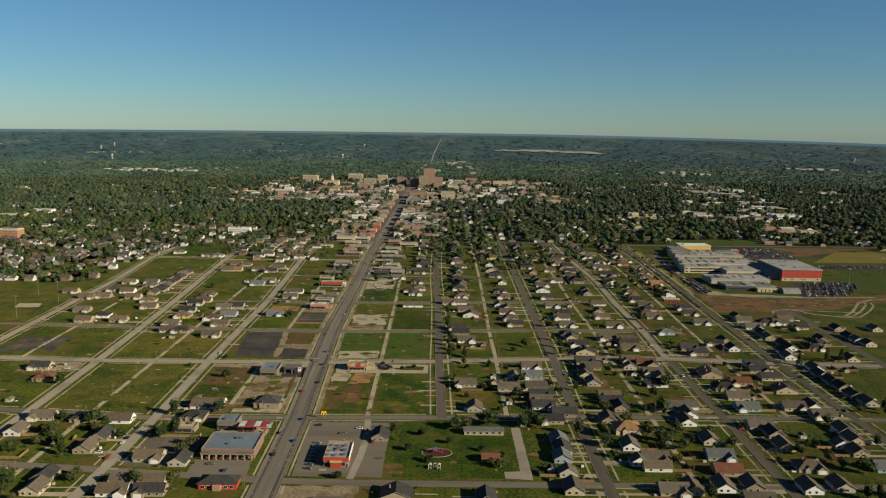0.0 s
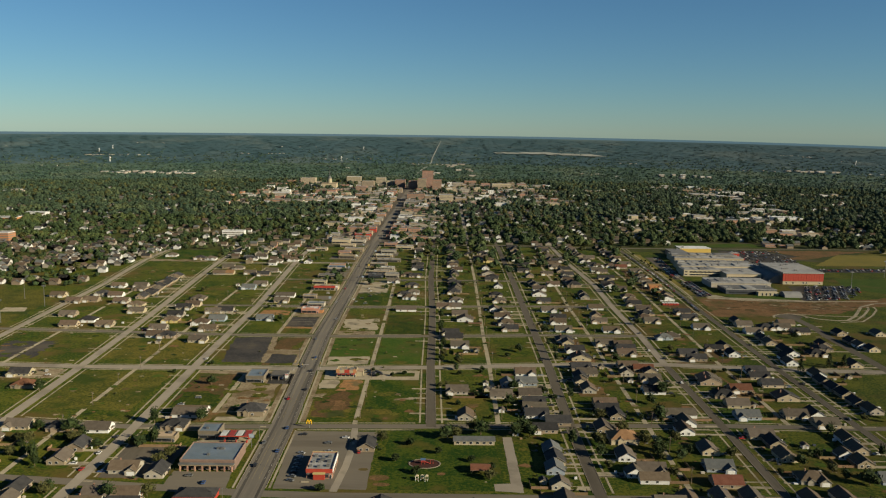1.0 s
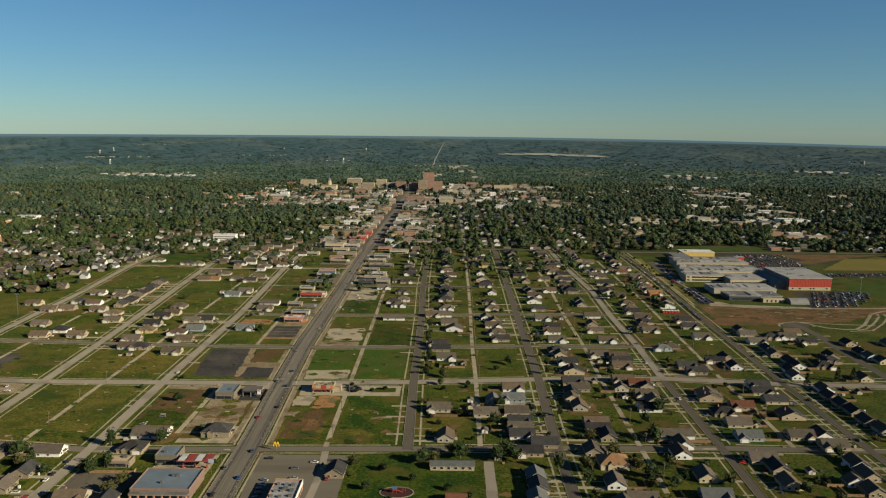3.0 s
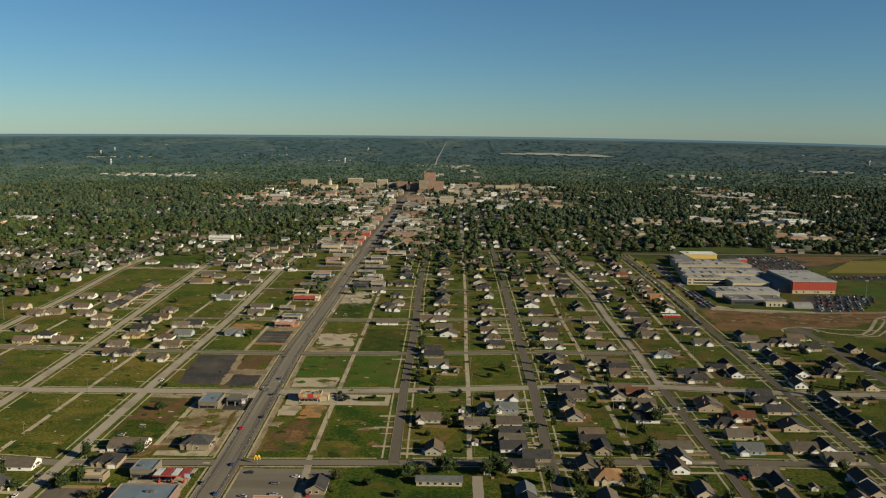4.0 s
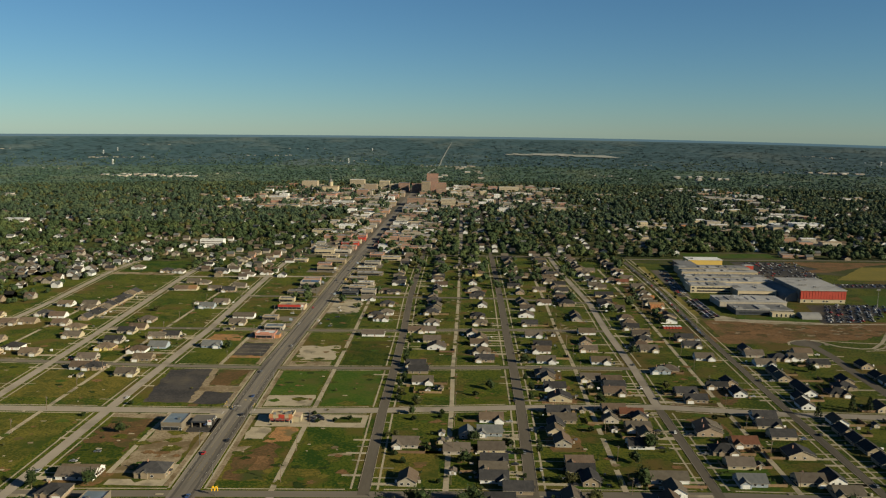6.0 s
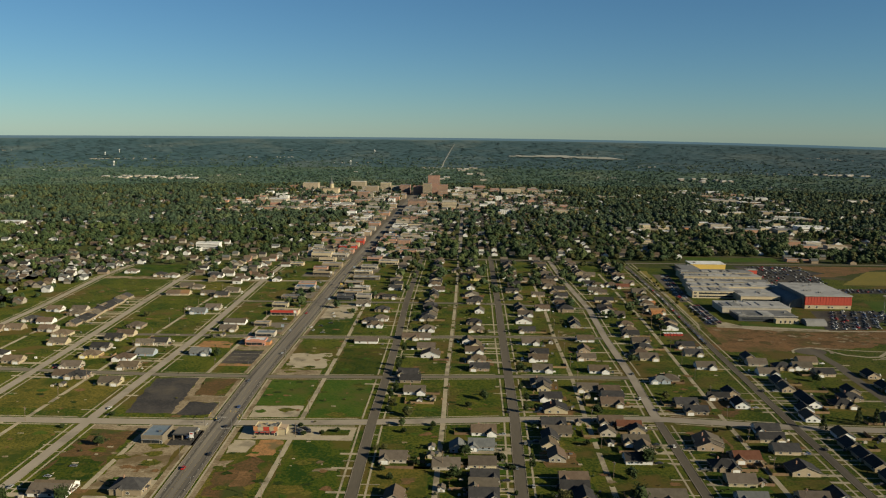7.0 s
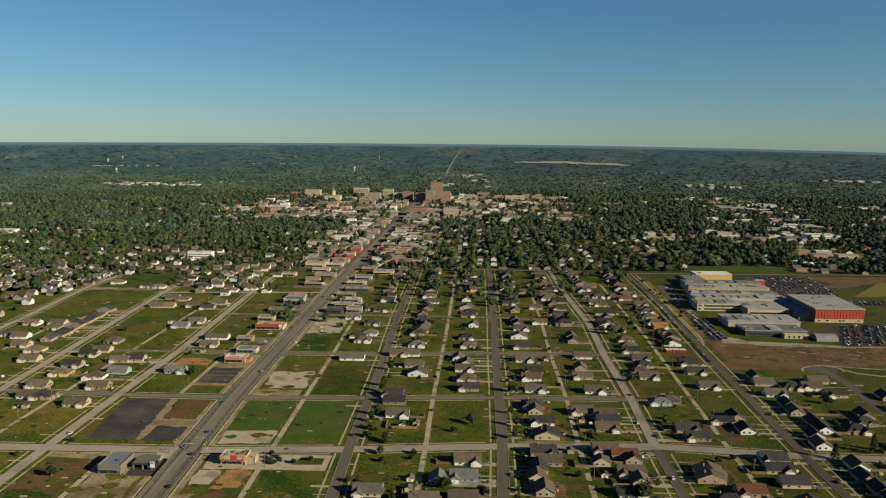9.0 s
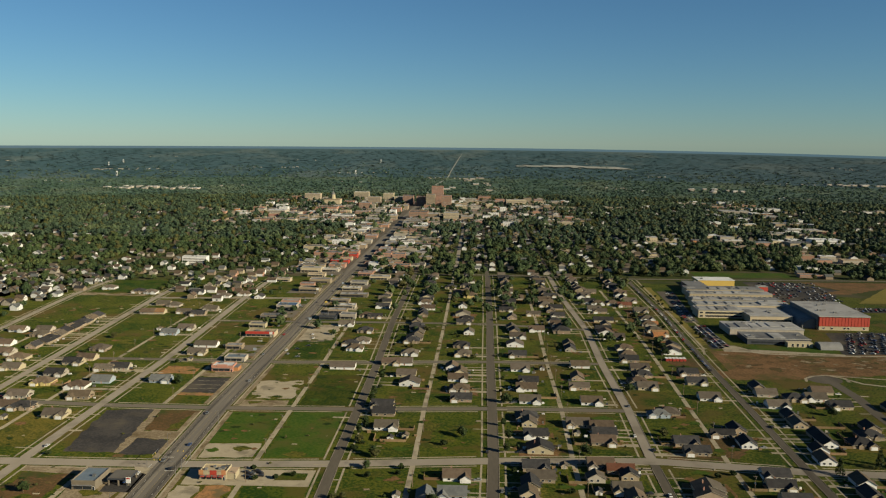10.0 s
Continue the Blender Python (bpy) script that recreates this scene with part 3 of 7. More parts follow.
patch("forecourt", [(-146, 476), (-112, 476), (-112, 526), (-146, 526)], 0.035, WALKWAY, "pale concrete filling station forecourt", "forecourt", 0.3)
patch("parking_lot", [(-186, 452), (-150, 452), (-150, 500), (-188, 500)], 0.03, ASPHALT, "grey asphalt yard", "parking lot", 0.3)
patch("bare_lot", [(-392, 690), (-345, 690), (-345, 745), (-392, 745)], 0.03, BLACKTOP, "old black asphalt pad in grass", "asphalt pad", 3.0)
patch("grass_lot", [(-280, 565), (-210, 562), (-208, 652), (-282, 655)], 0.03, OLIVE, "wide mown grass lot", "grass", 1.0)
patch("grass_lot", [(-285, 690), (-208, 690), (-206, 765), (-290, 768)], 0.03, OLIVE, "dry olive grass lot", "grass", 1.0)
patch("grass_lot", [(60, 692), (94, 694), (94, 776), (60, 776)], 0.03, LAWN, "mown green grass lot", "grass", 0.6)
patch("grass_lot", [(8, 560), (44, 560), (44, 600), (8, 600)], 0.03, OLIVE, "mown grass lot", "grass", 0.6)
patch("forecourt", [(-430, 1206), (-342, 1206), (-342, 1222), (-430, 1224)], 0.032, GRAVEL, "pale gravel yard before the field", "gravel", 1.5)
patch("grass_lot", [(-430, 1227), (-345, 1227), (-345, 1322), (-432, 1322)], 0.03, LAWN, "green field beside the old streets", "grass", 2.0)
patch("grass_lot", [(-560, 800), (-430, 800), (-440, 980), (-600, 980)], 0.03, OLIVE, "green field with a ball court", "grass", 2.0)
patch("grass_lot", [(-285, 1100), (-215, 1100), (-218, 1190), (-300, 1190)], 0.03, OLIVE, "dry grass lot", "grass", 2.0)
patch("bare_lot", [(306, 884), (322, 878), (400, 890), (455, 900), (505, 935), (600, 960), (600, 1005), (545, 985), (500, 973), (340, 975), (321, 982)], 0.03, DIRT, "ploughed brown bare earth in front of the school", "bare earth", 2.5)
patch("parking_lot", [(325, 985), (349, 988), (346, 1095), (328, 1085)], 0.035, BLACKTOP, "school parking strip", "parking lot", 0.3)
patch("parking_lot", [(448, 970), (490, 974), (560, 1050), (545, 1072), (470, 1064)], 0.035, BLACKTOP, "asphalt school parking lot full of cars", "parking lot", 0.3)
patch("parking_lot", [(480, 1232), (552, 1232), (600, 1330), (560, 1392), (486, 1390)], 0.035, BLACKTOP, "asphalt school parking lot full of cars", "parking lot", 0.3)
patch("grass_lot", [(428, 1428), (588, 1432), (580, 1480), (432, 1476)], 0.04, LUSH, "green lawn across the street behind the school", "lawn", 1.5)
patch("grass_lot", [(318, 1380), (478, 1392), (478, 1406), (318, 1398)], 0.038, LAWN, "lawn strip behind the school", "lawn", 1.0)
patch("bare_lot", [(556, 1296), (604, 1300), (690, 1362), (760, 1398), (568, 1394), (604, 1332)], 0.04, DIRT, "brown bare earth beside the mown field", "bare earth", 2.0)
patch("grass_lot", [(600, 1245), (1250, 1245), (1290, 1420), (770, 1412)], 0.02, OLIVE, "dry olive field east of the school", "grass", 2.0)
patch("parking_lot", [(540, 1176), (680, 1180), (690, 1212), (546, 1206)], 0.035, BLACKTOP, "asphalt parking lot full of cars", "parking lot", 0.3)
patch("football_field", [(545, 1054), (577, 1018), (650, 1080), (640, 1125), (561, 1128)], 0.03, LUSH, "green sports field", "sports field", 0.5)
patch("field", [(585, 1236), (720, 1240), (810, 1352), (676, 1352)], 0.045, STUBBLE, "yellow-green mown field behind the school", "field", 1.0)
patch("grass_lot", [(366, 986), (440, 976), (450, 984), (432, 997), (368, 1002)], 0.05, LUSH, "school lawn", "lawn", 0.5)
patch("forecourt", [(335, 976), (450, 968), (450, 973), (362, 986), (352, 1000), (338, 1000)], 0.045, WALKWAY, "pale concrete school drive", "driveway", 0.3)


patch("ball_court", [(-466, 863), (-440, 865), (-446, 884), (-470, 883)], 0.04, WALKWAY, "pale sand ball court on the green field", "ball court", 0.6)


# ---- houses ----
def gable_walls(w, d, h, top):
    """Walls with gable ends at both x ends, for a ridge along x."""
    s = Shape()
    x, y = w / 2, d / 2
    s.add([(-x, -y, 0), (x, -y, 0), (x, y, 0), (-x, y, 0), (-x, -y, h), (x, -y, h), (x, y, h), (-x, y, h), (-x, 0, top), (x, 0, top)],
          [(0, 1, 5, 4), (2, 3, 7, 6), (1, 2, 6, 9, 5), (3, 0, 4, 8, 7), (4, 5, 9, 8), (6, 7, 8, 9)])
    return s


def gable_roof(w, d, h, top, over=0.55):
    s = Shape()
    x, y = w / 2 + over, d / 2 + over
    low = h - (top - h) * over / (d / 2)
    s.slab([(-x, -y, low + 0.30), (x, -y, low + 0.30), (x, 0, top + 0.30), (-x, 0, top + 0.30)], 0.28, 0, 1)
    s.slab([(-x, 0, top + 0.30), (x, 0, top + 0.30), (x, y, low + 0.30), (-x, y, low + 0.30)], 0.28, 0, 1)
    return s


def hip_roof(w, d, h, top, over=0.55):
    s = Shape()
    x, y = w / 2 + over, d / 2 + over
    r = max(w / 2 - d / 2, 0.4)
    e = [(-x, -y, h), (x, -y, h), (x, y, h), (-x, y, h), (-r, 0, top), (r, 0, top)]
    e2 = [(a, b, c + 0.22) for a, b, c in e]
    s.add(e[:4] + e2, [(3, 2, 1, 0), (4, 5, 9, 8), (6, 7, 8, 9), (5, 6, 9), (7, 4, 8), (0, 1, 5, 4), (1, 2, 6, 5), (2, 3, 7, 6), (3, 0, 4, 7)])
    s.s[-4:] = [1] * 4
    return s


SIZES = {"a": (16.5, 12.0, 2.5, 5.9), "n": (10.6, 14.0, 2.7, 5.8), "N": (17, 13.5, 2.7, 6.1), "h": (16, 13.0, 2.5, 6.0), "H": (18, 15, 3.6, 7.6),
         "l": (22, 12.0, 2.5, 5.5), "s": (4.0, 4.5, 2.2, 3.2)}
LOOKS = {"y": ("yellow", "brown"), "b": ("blue", "blue"), "d": ("tan", "dark"), "r": ("tan", "red"), "t": ("cream", "tan"), "w": ("white", "grey")}
MODELS = {}


def opening(name, x, y, z, w, h, axis, out, parent, material, label=""):
    """A window or door set on a wall: a raised surround and the sheet within it."""
    s = Shape()
    t = 0.06 * out
    if axis == "y":
        s.box(x - w / 2 - 0.12, min(y, y + t), z - 0.12, x + w / 2 + 0.12, max(y, y + t), z + h + 0.12, 0)
        s.box(x - w / 2, min(y, y + 1.7 * t), z, x + w / 2, max(y, y + 1.7 * t), z + h, 1)
    else:
        s.box(min(x, x + t), y - w / 2 - 0.12, z - 0.12, max(x, x + t), y + w / 2 + 0.12, z + h + 0.12, 0)
        s.box(min(x, x + 1.7 * t), y - w / 2, z, max(x, x + 1.7 * t), y + w / 2, z + h, 1)
    return s.make(name, [TRIM, material], parent, label)


def build_house(code, wall, roof, wing, plain=False):
    w, d, h, top = SIZES[code]
    shed = code == "s"
    words = {"a": "single-storey house with a side-gabled roof", "n": "narrow house with its gable to the street", "N": "broad house with a wide low gable",
             "h": "single-storey house with a hipped roof", "H": "large house with a hipped roof", "l": "long low ranch house", "s": "small garden shed with a gabled roof"}[code]
    ob = thing("shed" if shed else "house", f"{wall}-walled {words}, {roof} roofing", "shed" if shed else "house")
    turned = code in "nNs"
    if code in "hH":
        walls = Shape().box(-w / 2, -d / 2, 0, w / 2, d / 2, h)
        cover = hip_roof(w, d, h, top)
    elif turned:
        walls, cover = gable_walls(d, w, h, top).turn(math.pi / 2), gable_roof(d, w, h, top).turn(math.pi / 2)
    else:
        walls, cover = gable_walls(w, d, h, top), gable_roof(w, d, h, top)
    if wing and not shed:
        # a gabled garage wing towards the south
        sx = wing * (w / 2 - 3.0)
        g, gr = gable_walls(d / 2 + 2.4, 6.4, h - 0.05, h + 2.1).turn(math.pi / 2), gable_roof(d / 2 + 2.4, 6.4, h - 0.05, h + 2.1, 0.4).turn(math.pi / 2)
        for part_, into in ((g, walls), (gr, cover)):
            into.add([(x + sx, y - d / 4 - 1.2, z) for x, y, z in part_.v], part_.f)
            into.s[-len(part_.f):] = part_.s
    if code in "hH":
        # a small front gable over the entrance
        sx = -(wing or 1) * w * 0.16
        g, gr = gable_walls(d / 2 + 0.9, 3.8, h - 0.08, h + 1.35).turn(math.pi / 2), gable_roof(d / 2 + 0.9, 3.8, h - 0.08, h + 1.35, 0.35).turn(math.pi / 2)
        for part_, into in ((g, walls), (gr, cover)):
            into.add([(x + sx, y - d / 4 - 0.45, z) for x, y, z in part_.v], part_.f)
            into.s[-len(part_.f):] = part_.s
    walls.make("wall", WALLS[wall], ob)
    top_ = cover.make("roof", [ROOFS[roof], FASCIA], ob)
    if shed:
        opening("door", 0, -d / 2, 0.1, 1.4, 1.9, "y", -1, ob, WALLS["grey"])
        return ob
    south = -d / 2
    xs = (-w * 0.28, w * 0.08) if wing != -1 else (w * 0.05, w * 0.30)
    for x in xs[:1] if plain else xs:
        opening("window", x, south, 0.9, 1.5, 1.3, "y", -1, ob, GLASS)
    if wing:
        opening("garage_door", wing * (w / 2 - 3.0), south - 2.4, 0.05, 4.2, 2.2, "y", -1, ob, TRIM, "white panelled garage door")
    if plain:
        opening("door", xs[1], south, 0.1, 1.0, 2.05, "y", -1, ob, WALLS["brick"])
        return ob
    for y in (-d * 0.28,):
        opening("window", w / 2, y, 0.9, 1.5, 1.3, "x", 1, ob, GLASS)
        opening("window", -w / 2, y, 0.9, 1.5, 1.3, "x", -1, ob, GLASS)
    opening("door", w / 2, 0.0, 0.1, 1.0, 2.05, "x", 1, ob, WALLS["brick"])
    if code in "hHN" or wing == 1:
        Shape().box(-w * 0.2 - 0.35, 0.5, h, -w * 0.2 + 0.35, 1.2, top + 0.9).make("chimney", WALLS["brick"], top_)
    # a small roofed porch with two posts
    side = 1 if wing != 1 else -1
    p = Shape()
    p.slab([(side * w / 2, -1.8, 2.55), (side * (w / 2 + 1.8), -1.8, 2.4), (side * (w / 2 + 1.8), 1.8, 2.4), (side * w / 2, 1.8, 2.55)][::side], 0.14)
    for y in (-1.6, 1.6):
        p.box(side * (w / 2 + 1.6) - 0.07, y - 0.07, 0, side * (w / 2 + 1.6) + 0.07, y + 0.07, 2.4)
    p.make("porch", ROOFS[roof], ob)
    return ob


def house(x, y, code, group="houses of the rebuilt streets"):
    """A house whose south wall stands at y."""
    kind_, tint = code[0], code[1:]
    if tint:
        wall, roof = LOOKS[tint]
    else:
        wall = random.choice(["white", "white", "cream", "cream", "tan", "tan", "grey"])
        roof = random.choice(["grey", "grey", "grey", "brown", "brown", "dark", "dark"])
    wing = random.choice([0, 1, -1, 1, -1]) if kind_ in "ah" else 0
    key = (kind_, wall, roof, wing, y > 800)
    deep = SIZES[kind_][1]
    gap = min([b - y for a, b, c in PLACED if abs(a - x) < 14 and 2 < b - y < 20] + [20])
    squeeze = max(0.6, min(1.0, (gap - 1.2) / deep))
    m = pose(x, y + deep * squeeze / 2, 0.0, 0, 0, random.uniform(-1.5, 1.5)) @ Matrix.Diagonal((1, squeeze, 1, 1))
    if key in MODELS:
        ob = copy_thing(MODELS[key], m)
    else:
        ob = MODELS[key] = build_house(*key)
        ob.matrix_basis = m
    return tagged(ob, group="garden sheds" if kind_ == "s" else group)


PLACED = []


def block(*houses_):
    PLACED.extend(houses_)
    for x, y, code in houses_:
        house(x, y, code)


block((-311, 559, "s"), (-310, 607, "hr"), (-328, 637, "a"), (-319, 862, "a"), (-331, 893, "h"), (-355, 911, "a"), (-361, 982, "h"))
block((-393, 1000, "a"), (-366, 1002, "a"), (-341, 1220, "h"), (-359, 1225, "h"), (-409, 1248, "h"))
block((-221, 411, "n"), (-223, 427, "n"), (-218, 468, "n"), (-216, 488, "nd"), (-275, 495, "nw"), (-216, 519, "a"), (-241, 520, "hd"), (-270, 523, "a"), (-253, 740, "s"), (-218, 745, "a"), (-252, 760, "h"), (-263, 761, "a"))
block((-270, 787, "a"), (-221, 788, "a"), (-236, 813, "h"), (-269, 821, "hy"), (-223, 830, "ab"), (-272, 847, "a"), (-237, 865, "a"), (-225, 869, "a"), (-274, 882, "a"), (-269, 897, "a"), (-273, 931, "h"), (-231, 1000, "ab"))
block((-249, 1020, "s"), (-221, 1022, "a"), (-233, 1093, "a"), (-294, 1098, "a"), (-283, 1099, "at"), (-227, 1120, "a"), (-295, 1148, "a"), (-237, 1203, "h"), (-215, 1218, "h"), (-279, 1225, "a"))
block((-177, 411, "a"), (-157, 412, "a"), (-175, 423, "a"), (-161, 423, "a"), (-154, 451, "n"), (-174, 457, "a"), (-168, 526, "hd"), (-165, 549, "l"), (-175, 835, "ab"), (-174, 904, "s"), (-175, 924, "a"))
block((-176, 953, "lw"), (-190, 1200, "n"))
block((-37, 493, "nd"), (-29, 886, "lw"), (-28, 950, "h"), (-35, 968, "hd"), (-25, 980, "h"), (-28, 1025, "h"), (-53, 1054, "a"), (-26, 1095, "a"), (-37, 1099, "h"), (-24, 1154, "a"))
block((77, 419, "n"), (77, 442, "n"), (68, 449, "s"), (77, 462, "nb"), (79, 475, "n"), (79, 490, "nb"), (59, 522, "s"), (79, 526, "ad"), (90, 541, "a"), (27, 549, "n"), (77, 555, "a"), (53, 566, "s"))
block((77, 568, "a"), (78, 580, "a"), (55, 596, "a"), (77, 599, "a"), (22, 605, "a"), (45, 613, "s"), (62, 622, "nb"), (45, 627, "s"), (77, 628, "ab"), (79, 653, "a"), (32, 717, "s"), (42, 722, "s"))
block((27, 736, "a"), (22, 765, "a"), (19, 782, "a"), (79, 802, "ad"), (77, 827, "h"), (35, 840, "N"), (75, 856, "a"), (30, 866, "a"), (77, 874, "n"), (69, 890, "n"), (13, 902, "a"), (24, 903, "a"))
block((27, 936, "h"), (78, 937, "h"), (76, 969, "h"), (25, 984, "h"), (30, 1017, "n"), (83, 1025, "n"), (75, 1116, "N"), (32, 1148, "a"), (74, 1163, "n"), (26, 1182, "h"), (83, 1228, "Hy"), (68, 1254, "a"))
block((55, 1291, "h"))
block((133, 419, "a"), (144, 420, "n"), (163, 424, "n"), (180, 425, "n"), (173, 446, "ar"), (132, 451, "a"), (123, 459, "nw"), (134, 463, "a"), (178, 493, "n"), (128, 509, "Ht"), (173, 526, "n"), (133, 553, "n"))
block((160, 554, "s"), (179, 559, "l"), (129, 568, "a"), (130, 579, "a"), (174, 610, "a"), (124, 611, "n"), (182, 627, "n"), (121, 630, "n"), (162, 639, "s"), (179, 640, "a"), (123, 642, "n"), (163, 653, "n"))
block((130, 654, "a"), (184, 660, "nd"), (180, 669, "ar"), (128, 670, "a"), (146, 676, "s"), (169, 676, "a"), (133, 699, "N"), (177, 716, "a"), (132, 726, "a"), (180, 731, "a"), (161, 734, "s"), (180, 745, "a"))
block((129, 749, "n"), (164, 750, "a"), (128, 762, "hd"), (133, 801, "a"), (181, 801, "a"), (132, 833, "a"), (176, 837, "a"), (135, 852, "a"), (178, 865, "n"), (130, 890, "aw"), (150, 896, "s"), (185, 905, "a"))
block((130, 937, "ad"), (183, 962, "n"), (134, 1012, "a"), (182, 1037, "Hd"), (156, 1044, "a"), (132, 1103, "n"), (186, 1118, "a"), (158, 1121, "a"), (188, 1161, "ad"), (141, 1223, "l"), (188, 1238, "a"))
block((184, 1274, "a"), (181, 1340, "a"))
block((212, 423, "n"), (231, 426, "n"), (266, 476, "n"), (223, 484, "n"), (261, 489, "n"), (274, 496, "n"), (225, 505, "nd"), (243, 506, "s"), (221, 520, "a"), (261, 559, "a"), (276, 560, "n"), (228, 581, "a"))
block((240, 583, "s"), (271, 597, "N"), (225, 602, "hd"), (243, 616, "ar"), (273, 630, "a"), (225, 634, "N"), (227, 641, "N"), (271, 649, "a"), (274, 666, "a"), (236, 701, "ad"), (274, 717, "n"), (233, 718, "ad"))
block((262, 735, "ad"), (275, 743, "nd"), (227, 775, "hb"), (235, 778, "h"), (277, 818, "a"), (233, 843, "a"), (228, 857, "h"), (278, 860, "a"), (236, 878, "h"), (278, 887, "a"), (238, 900, "a"), (234, 928, "a"))
block((237, 970, "h"), (237, 1016, "a"), (286, 1033, "at"), (284, 1081, "h"), (236, 1097, "l"), (239, 1143, "a"), (290, 1153, "a"), (276, 1186, "ar"), (244, 1195, "h"), (263, 1197, "h"), (234, 1206, "a"))
block((288, 1214, "a"), (245, 1272, "a"))
block((323, 570, "n"), (320, 586, "nd"), (321, 606, "nd"), (320, 621, "nd"), (319, 638, "nd"), (347, 656, "s"), (323, 657, "n"), (369, 687, "n"), (315, 691, "n"), (318, 709, "n"), (329, 721, "n"), (352, 722, "hd"))
block((329, 735, "nd"), (365, 738, "hd"), (373, 753, "nd"), (324, 758, "n"), (325, 775, "nd"), (325, 802, "a"), (373, 803, "a"), (345, 820, "h"), (362, 822, "a"), (326, 831, "a"), (374, 840, "a"))
block((325, 847, "nd"))
block((412, 739, "n"), (408, 752, "n"), (407, 766, "n"), (411, 798, "nd"), (450, 798, "n"))

block((-384, 842, "a"), (-328, 800, "a"), (-391, 915, "a"), (-393, 951, "h"), (-374, 943, "a"), (-440, 939, "a"), (-408, 909, "a"), (-353, 818, "h"), (-363, 798, "a"), (-253, 1101, "a"), (-279, 1139, "h"))

block((-22, 408, "Nd"), (27, 405, "n"), (-56, 396, "a"))
# further houses of the dense south-eastern blocks
random.seed(41)
for gx in (122, 178, 225, 274, 322, 366):
    for gy in range(392, 560, 15):
        if any(abs(gx - a) < 17 and -14 < gy - b < 15 for a, b, c in PLACED) or abs(gy + 6 - 433) < 14 or random.random() < 0.35:
            continue
        block((gx + random.uniform(-3, 3), gy + random.uniform(-1.5, 1.5), random.choice(["a", "n", "n", "h", "nd", "ab", "nw"])))

# the close row of new houses on the west side
random.seed(47)
for k in range(10):
    block((-340 - 0.35 * k + random.uniform(-2.5, 2.5), 934 + 15.2 * k, ("nd", "Nd", "hd", "n", "Nd")[k % 5]))

# drives and garden paths from the houses to their avenue
AV_LINES = [line for kind_, line, wide, _, _ in AVENUES if wide < 15 and kind_ != "old"]
DRIVES = {}
random.seed(3)
for x, y, code in PLACED:
    if code[0] == "s":
        continue
    w, d = SIZES[code[0]][:2]
    if random.random() < 0.55:
        # the yard round the house
        zz = 0.010 + 0.012 * random.random()
        mt = random.choice([LAWN, LAWN, LAWN, LUSH, OLIVE, OLIVE, DIRT])
        patch("yard", [(x - w / 2 - random.uniform(2, 9), y - random.uniform(2, 9)), (x + w / 2 + random.uniform(2, 9), y - random.uniform(2, 9)),
                       (x + w / 2 + random.uniform(2, 9), y + d + random.uniform(1, 5)), (x - w / 2 - random.uniform(2, 9), y + d + random.uniform(1, 5))], zz, mt, "grass yard round a house", "yard", 1.2)
    best = min(range(len(AV_LINES)), key=lambda k: abs(along(AV_LINES[k], y) - x))
    ax = along(AV_LINES[best], y)
    if y > 1300 or not 16 < abs(ax - x) < 40:
        continue
    sgn = 1 if x > ax else -1
    s = DRIVES.setdefault(best, Shape())
    for share, wide in ((0.2, random.choice([2.8, 3.4, 5.0])), (0.8, 1.2)):
        if random.random() < 0.75:
            yy, xa, xb = y + share * d, ax + sgn * 3.6, x - sgn * (w / 2 - 0.5)
            x0, x1 = min(xa, xb), max(xa, xb)
            s.slab([(x0, yy - wide / 2, 0.075), (x1, yy - wide / 2, 0.075), (x1, yy + wide / 2, 0.075), (x0, yy + wide / 2, 0.075)], 0.07)
# old drives that lead to cleared lots
for k, line in enumerate(AV_LINES):
    y = line[0][1] + 15
    while y < min(line[-1][1], 1380) - 10:
        for sgn in (-1, 1):
            ax = along(line, y)
            x = ax + sgn * 24
            if random.random() < 0.22 and not any(abs(x - a) < 16 and -6 < y - b < 18 for a, b, c in PLACED):
                s, wide, far = DRIVES.setdefault(k, Shape()), random.choice([1.1, 1.1, 2.6]), random.uniform(8, 17)
                x0, x1 = sorted((ax + sgn * 3.6, ax + sgn * far))
                s.slab([(x0, y - wide / 2, 0.07), (x1, y - wide / 2, 0.07), (x1, y + wide / 2, 0.07), (x0, y + wide / 2, 0.07)], 0.065)
        y += 11
for s in DRIVES.values():
    tagged(s.make("driveway", WALKWAY), "pale concrete drives and paths to the houses", "driveway", kind="structure")

patch("bare_lot", [(-188, 862), (-154, 864), (-154, 888), (-186, 886)], 0.033, CLAY, "orange clay yard behind the pink restaurant", "bare lot", 2.0)
patch("forecourt", [(-148, 856), (-118, 856), (-118, 900), (-148, 900)], 0.034, GRAVEL, "pale concrete yard round the pink restaurant", "forecourt", 0.8)
patch("bare_lot", [(-92, 782), (-56, 783), (-56, 797), (-92, 796)], 0.036, GRAVEL, "pale rubble pad on a cleared lot", "concrete pad", 1.6)
